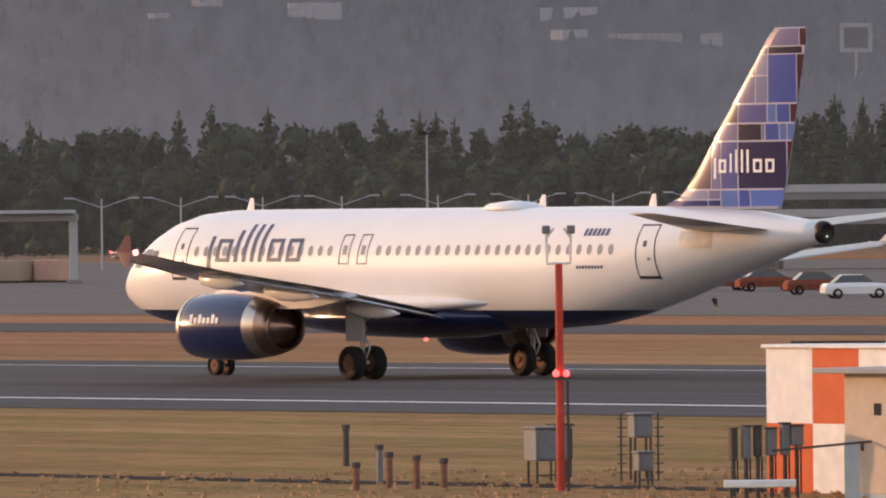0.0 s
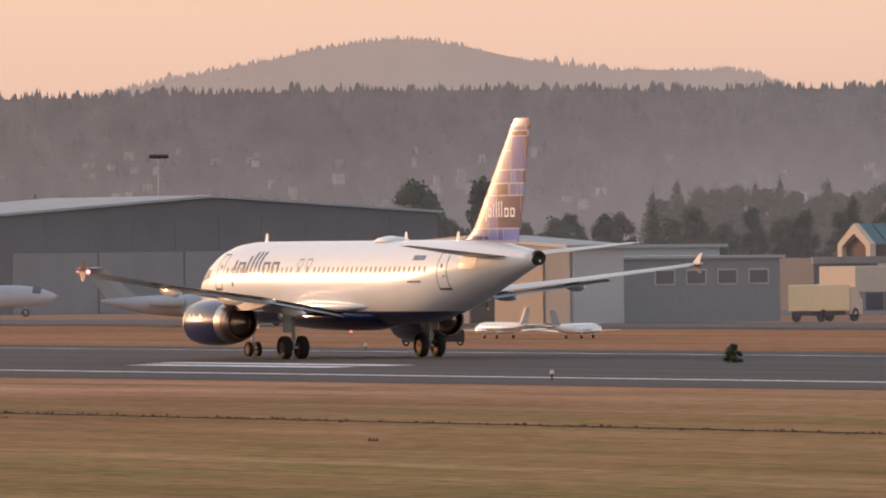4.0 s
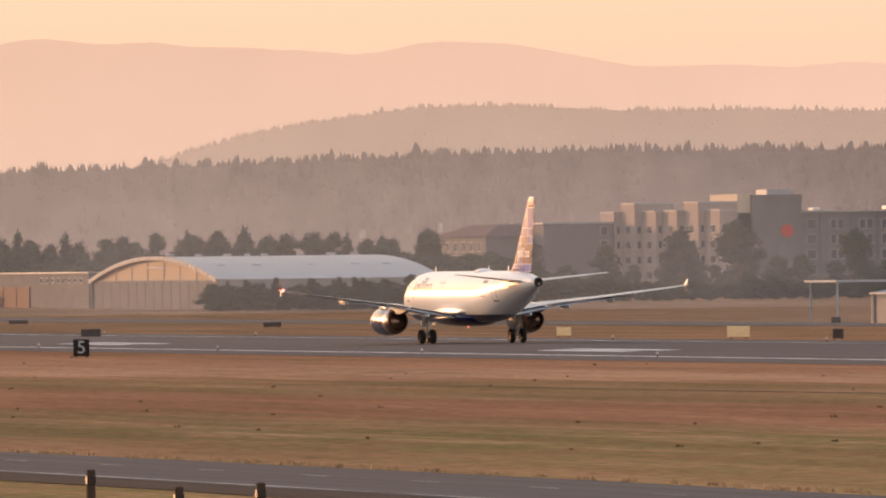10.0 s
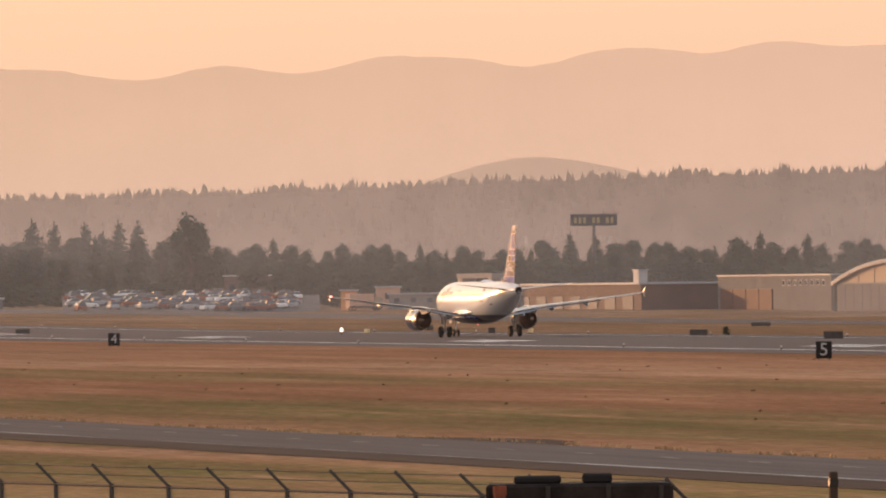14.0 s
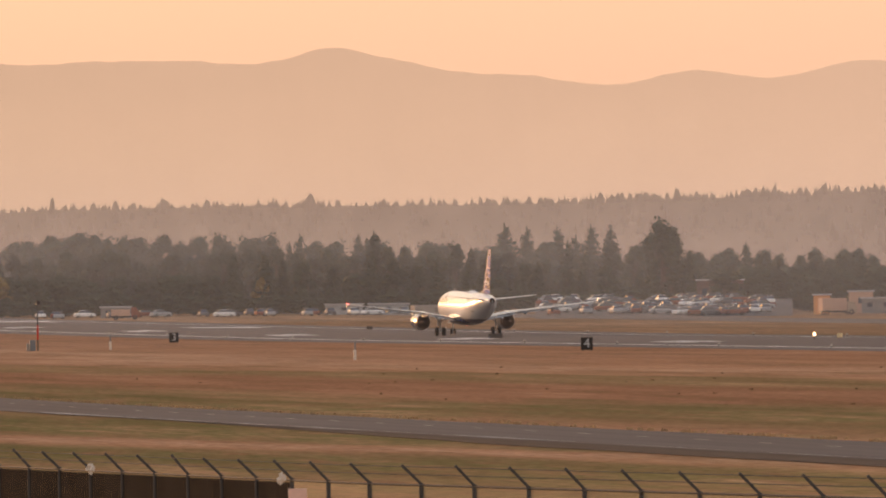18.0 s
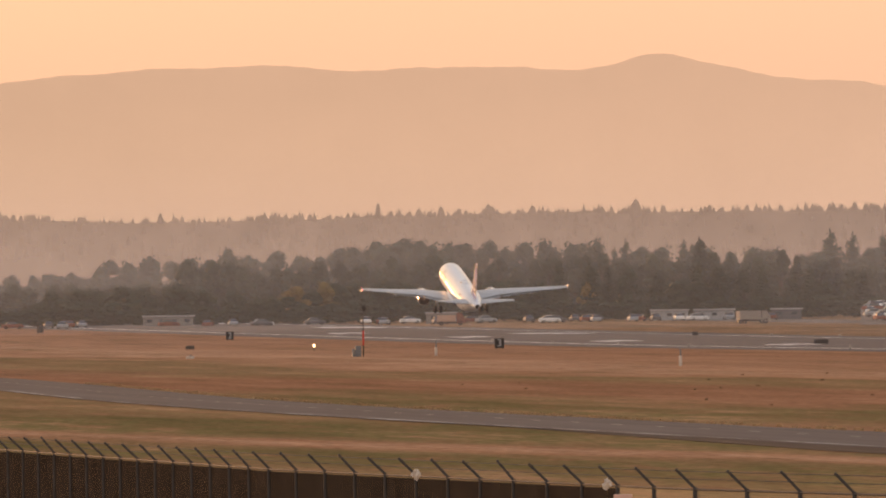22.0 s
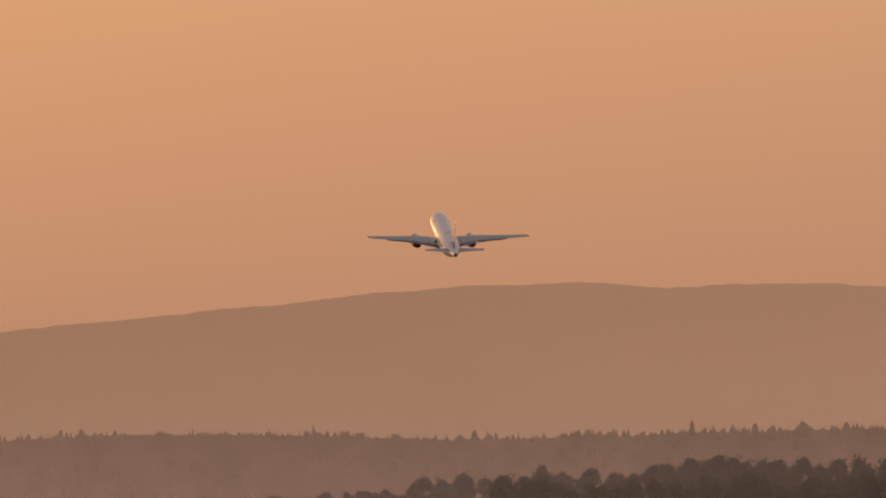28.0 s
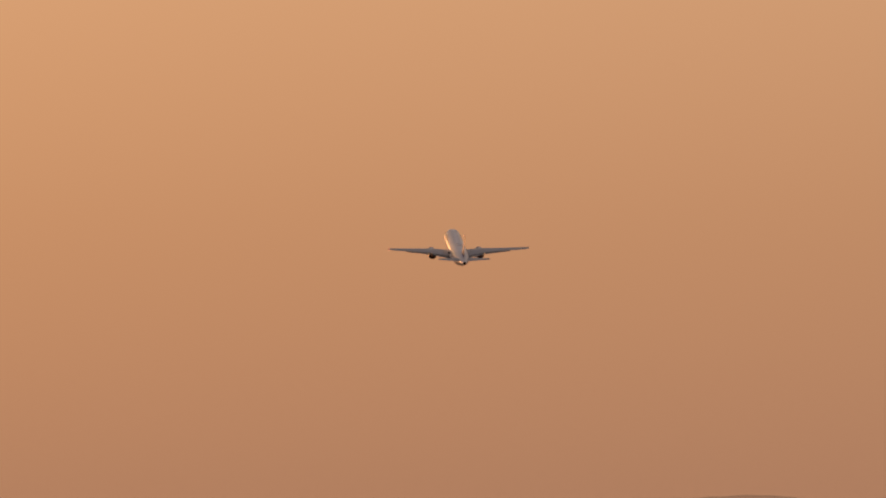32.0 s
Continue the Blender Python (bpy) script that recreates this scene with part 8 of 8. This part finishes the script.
# ---- parked aircraft
def light_jet(az, d, ln, turn, label, stripe=None, fin_mat=None, prop=False, high_tail=True):
    """A parked small aircraft, nose along its own +X."""
    # sunlit props keep the full white, jets take the copy with painted shade
    skin_mat = M["white_paint"] if prop else M["shaded_white"]
    p = bearing(az, d)
    t = thing("parked_aircraft", label, "airplane", pose(p.x, p.y, .02, 0, 0, -az + turn), "parked aircraft")
    r = ln * .055
    zc = r + ln * .045
    secs = [(.5, .02, 0), (.47, .45, -.1), (.40, .82, -.03), (.30, 1.0, 0), (-.1, 1.0, 0), (-.28, .8, .12), (-.42, .42, .35), (-.5, .1, .5)]
    part("fuselage", loft([[Vector((x * ln, r * k * math.cos(6.2832 * i / 18), zc + r * dz + r * k * math.sin(6.2832 * i / 18))) for i in range(18)] for x, k, dz in secs]), skin_mat, t, smooth=True)
    if stripe:
        part("belly_stripe", loft([[Vector((x * ln, r * 1.015 * k * math.cos(a), zc + r * dz + r * 1.015 * k * math.sin(a))) for a in (-.55, -.3, -.1, -.1, -.3, -.55)] for x, k, dz in secs[1:7]], close_ends=False), stripe, t)
    def wingbit(name, y0, y1, x0, x1, c0, c1, z0, z1, mat):
        def sec(x, y, c, z):
            return [Vector((x, y, z)), Vector((x - c * .3, y, z + c * .05)), Vector((x - c, y, z)), Vector((x - c * .4, y, z - c * .04))]
        return part(name, loft([sec(x0, y0, c0, z0), sec(x1, y1, c1, z1)]), mat, t)
    low = zc - r * .75
    for s in (-1, 1):
        wingbit("wing", s * r * .5, s * ln * .48, ln * .10, ln * (-.06 if not prop else .06), ln * .17, ln * .07, low, low + ln * .03, skin_mat)
        up = high_tail and not prop
        zt = zc + ln * (.185 if up else .03)
        wingbit("tailplane", 0, s * ln * .17, -ln * (.49 if up else .42), -ln * (.56 if up else .50), ln * .10, ln * .05, zt, zt, skin_mat)
        ex = -ln * .20 if not prop else ln * .12
        ey, ez = (s * r * 1.65, zc + r * .35) if not prop else (s * ln * .16, low + ln * .02)
        er = r * .48
        eng = part("engine", loft([[Vector((ex + u * ln * .075, ey + er * k * math.cos(6.2832 * i / 14), ez + er * k * math.sin(6.2832 * i / 14))) for i in range(14)] for u, k in ((1.15, .75), (.9, .95), (0, 1), (-.8, .8), (-1.1, .6))]), skin_mat, t, smooth=True)
        part("intake", tube((ex + ln * .087, ey, ez), (ex + ln * .089, ey, ez), er * .62, er * .62, 12), M["black"], eng)
    fin = loft([[Vector((x, y, z)) for x, y in ((a, -w), (a - c * .4, -w * 1.6), (a - c, 0), (a - c * .4, w * 1.6), (a, w))] for a, c, z, w in ((-ln * .30, ln * .17, zc + r * .5, .09), (-ln * .36, ln * .14, zc + r * 1.3, .08), (-ln * (.49 if high_tail and not prop else .43), ln * .10, zc + ln * (.19 if high_tail else .23), .05))])
    part("fin", fin, fin_mat or skin_mat, t)
    part("cockpit_glass", loft([[Vector((x * ln, r * k * math.cos(a), zc + r * dz + r * k * math.sin(a))) for a in (.35, .8, 1.3, 1.84, 2.34, 2.8)] for x, k, dz in ((.425, .74, -.04), (.385, .90, -.02))], close_ends=False), M["pane"], t, "dark cockpit glass")
    for i in range(6):
        for s in (-1, 1):
            x = ln * (.26 - .075 * i)
            part("cabin_window", tube((x, s * r * .93, zc + r * .38), (x, s * r * .945, zc + r * .38), ln * .008, ln * .008, 8), M["frame"] if prop else M["roof_grey"], t)
    for x, y in ((ln * .34, 0), (-ln * .05, ln * .09), (-ln * .05, -ln * .09)):
        part("gear_leg", tube((x, y, ln * .02), (x, y, low + .05), .06, .06, 6), M["gear_white"], t)
        o = part("wheel", wheel_bm(ln * .02, ln * .014, 0), M["rubber"], t)
        o.matrix_basis = pose(x, y, ln * .02, 0, 0, 90)
    return t


light_jet(22.78, 960, 20.0, -12, "long white business jet with a navy stripe on the apron", M["navy"])
light_jet(22.14, 930, 18.0, -48, "white business jet with a swept high tail", M["wing_grey"])
light_jet(21.72, 955, 9.0, 160, "small sunlit white aircraft parked on the apron", None, None, True)
light_jet(23.93, 925, 17.0, -14, "white business jet with green-grey fin parked by the hangar", M["dark_wall"], M["roof_grey"], False, False)
light_jet(25.2, 800, 15.0, 8, "white business jet parked before the slate hangar", M["wing_grey"], M["roof_grey"])
light_jet(26.72, 680, 6.5, 120, "small grey propeller aircraft parked by the gabled hangar", M["wing_grey"], M["roof_grey"], True)
light_jet(27.1, 675, 6.0, 60, "small grey propeller aircraft parked by the gabled hangar", M["navy"], M["roof_grey"], True)
light_jet(20.27, 985, 12.5, 150, "white twin propeller aircraft parked with lit nose", None, None, True)
light_jet(19.58, 1005, 9.0, 160, "small white propeller aircraft parked on the apron", None, None, True)
light_jet(20.95, 990, 11.0, 165, "small white twin parked on the apron", M["navy"], None, True)
M["red_gloss"] = shader("red_gloss_paint", (.50, .035, .03), .24, spec=.15, coat=.03)
light_jet(31.25, 735, 25.0, 115, "white parked airliner with a tall glossy red fin", M["wing_grey"], M["red_gloss"], False, False)

# ---------------------------------------------------------------- tufts and clods in the grass
def tufts(name, places, label, mat, seed, s0, s1):
    rnd = random.Random(seed)
    vs, fs = [], []
    for x, y in places:
        n = rnd.randint(5, 9)
        for _ in range(n):
            a, s = rnd.uniform(0, 6.283), rnd.uniform(s0, s1)
            ox, oy = x + rnd.uniform(-s, s), y + rnd.uniform(-s, s)
            k = len(vs)
            z = rise(y)
            dx, dy = math.cos(a) * s * .5, math.sin(a) * s * .5
            vs += [(ox - dx, oy - dy, z), (ox + dx, oy + dy, z), (ox + dx * .3 + rnd.uniform(-.3, .3) * s, oy + dy * .3, z + s * rnd.uniform(.6, 1.1)), (ox - dx * .5, oy - dy * .5, z + s * rnd.uniform(.4, .8))]
            fs += [(k, k + 1, k + 2, k + 3)]
    me = bpy.data.meshes.new(name)
    me.from_pydata(vs, [], fs)
    me.materials.append(mat)
    return tagged(new(name, me), label, "grass", kind="stuff")


rnd = random.Random(77)
edge = []
for _ in range(520):
    y = rnd.uniform(280, 900)
    edge.append((91.6 + road_shift(y) + abs(rnd.gauss(0, .35)), y))
track = []
for _ in range(420):
    y = rnd.uniform(190, 480)
    track.append((158.8 + 6.5 * min(1, max(0, (y - 205) / 55)) + 3.4 * min(1, max(0, (y - 260) / 130)) + rnd.gauss(0, .5), y))
tufts("ditch_tufts", track, "dark ragged weeds along the ditch", M["dry_weed"], 6, .03, .09)
tufts("verge_tufts", edge, "ragged dry grass tufts along the road verge", M["tuft_pale"], 1, .06, .18)
weeds = []
for _ in range(90):
    y = rnd.uniform(300, 900)
    weeds.append((rnd.uniform(100, 208), y))
tufts("field_weeds", weeds, "dark weeds dotted over the mown grass", M["dry_weed"], 9, .05, .13)
near = []
for _ in range(600):
    q = bearing(rnd.uniform(37.3, 41.6), rnd.uniform(228, 262))
    near.append((q.x, q.y))
tufts("station_tufts", near, "long pale grass round the equipment", M["tuft_pale"], 4, .04, .11)
for az, d, h in ((13.15, 1200, .8), (27.9, 520, .9)):
    p = bearing(az, d)
    t = thing("bush", "small ragged olive bush in the grass", "bush", pose(p.x, p.y, 0), "field bushes")
    tr, cr = TREE_KINDS["broad"][0]
    o = new("crown", cr)
    o.parent = t
    t.scale = (h * 2.2, h * 2.2, h * 1.3)
    o = new("stem", tr)
    o.parent = t


# ---------------------------------------------------------------- what moves
def motions():
    roll = [(0, 297.5), (1, 344.8), (2, 392.5), (2.5, 416.6), (3.5, 472.5), (4.5, 531.7), (5, 561), (7, 681), (9, 807.3), (12, 1014.2), (14, 1163), (16.5, 1356), (19, 1562)]
    rows = [(t, pose(RUNWAY_X, y, .245, 0)) for t, y in roll]
    rows[-1] = (19, pose(RUNWAY_X, 1562, .245, 4.5))
    rows.insert(-1, (18.2, pose(RUNWAY_X, 1495, .245, 1.2)))
    for t, y, h, nose in ((20, 1644, .7, 7.5), (21, 1727, 1.6, 10), (22, 1811, 4.3, 11.5), (23, 1895, 9.2, 13.5), (24, 1980, 16.9, 14), (24.5, 2022, 21.5, 14.3),
                          (26.5, 2191, 43.6, 15), (27, 2233, 49.7, 15.5), (28, 2318, 62, 16), (29, 2404, 76, 16), (30, 2498, 90.3, 16), (31, 2588, 105, 16), (32, 2678, 119.9, 16)):
        rows.append((t, pose(RUNWAY_X, y, h, nose)))
    walk(AIRLINER, rows)
    for w in WINGS:
        side = -1 if w.data.vertices[-1].co.x < 0 else 1
        base = w.matrix_basis.copy()
        hinge = pose(side * 1.6, 0, 2.3)
        walk(w, [(t, base @ hinge @ pose(0, 0, 0, 0, -side * a, 0) @ hinge.inverted()) for t, a in ((0, 0), (17.5, 0), (19, .4), (21, 1.4), (32, 1.4))])
    for g, side in GEARS:
        base = g.matrix_basis.copy()
        if side:
            walk(g, [(t, base @ pose(0, 0, 0, 0, side * a, 0)) for t, a in ((0, 0), (25.4, 0), (26.5, 26), (27.2, 50), (28.2, 84), (32, 84))])
        else:
            walk(g, [(t, base @ pose(0, 0, 0, a, 0, 0)) for t, a in ((0, 0), (24.9, 0), (26.2, 45), (27.3, 88), (32, 88))])


motions()
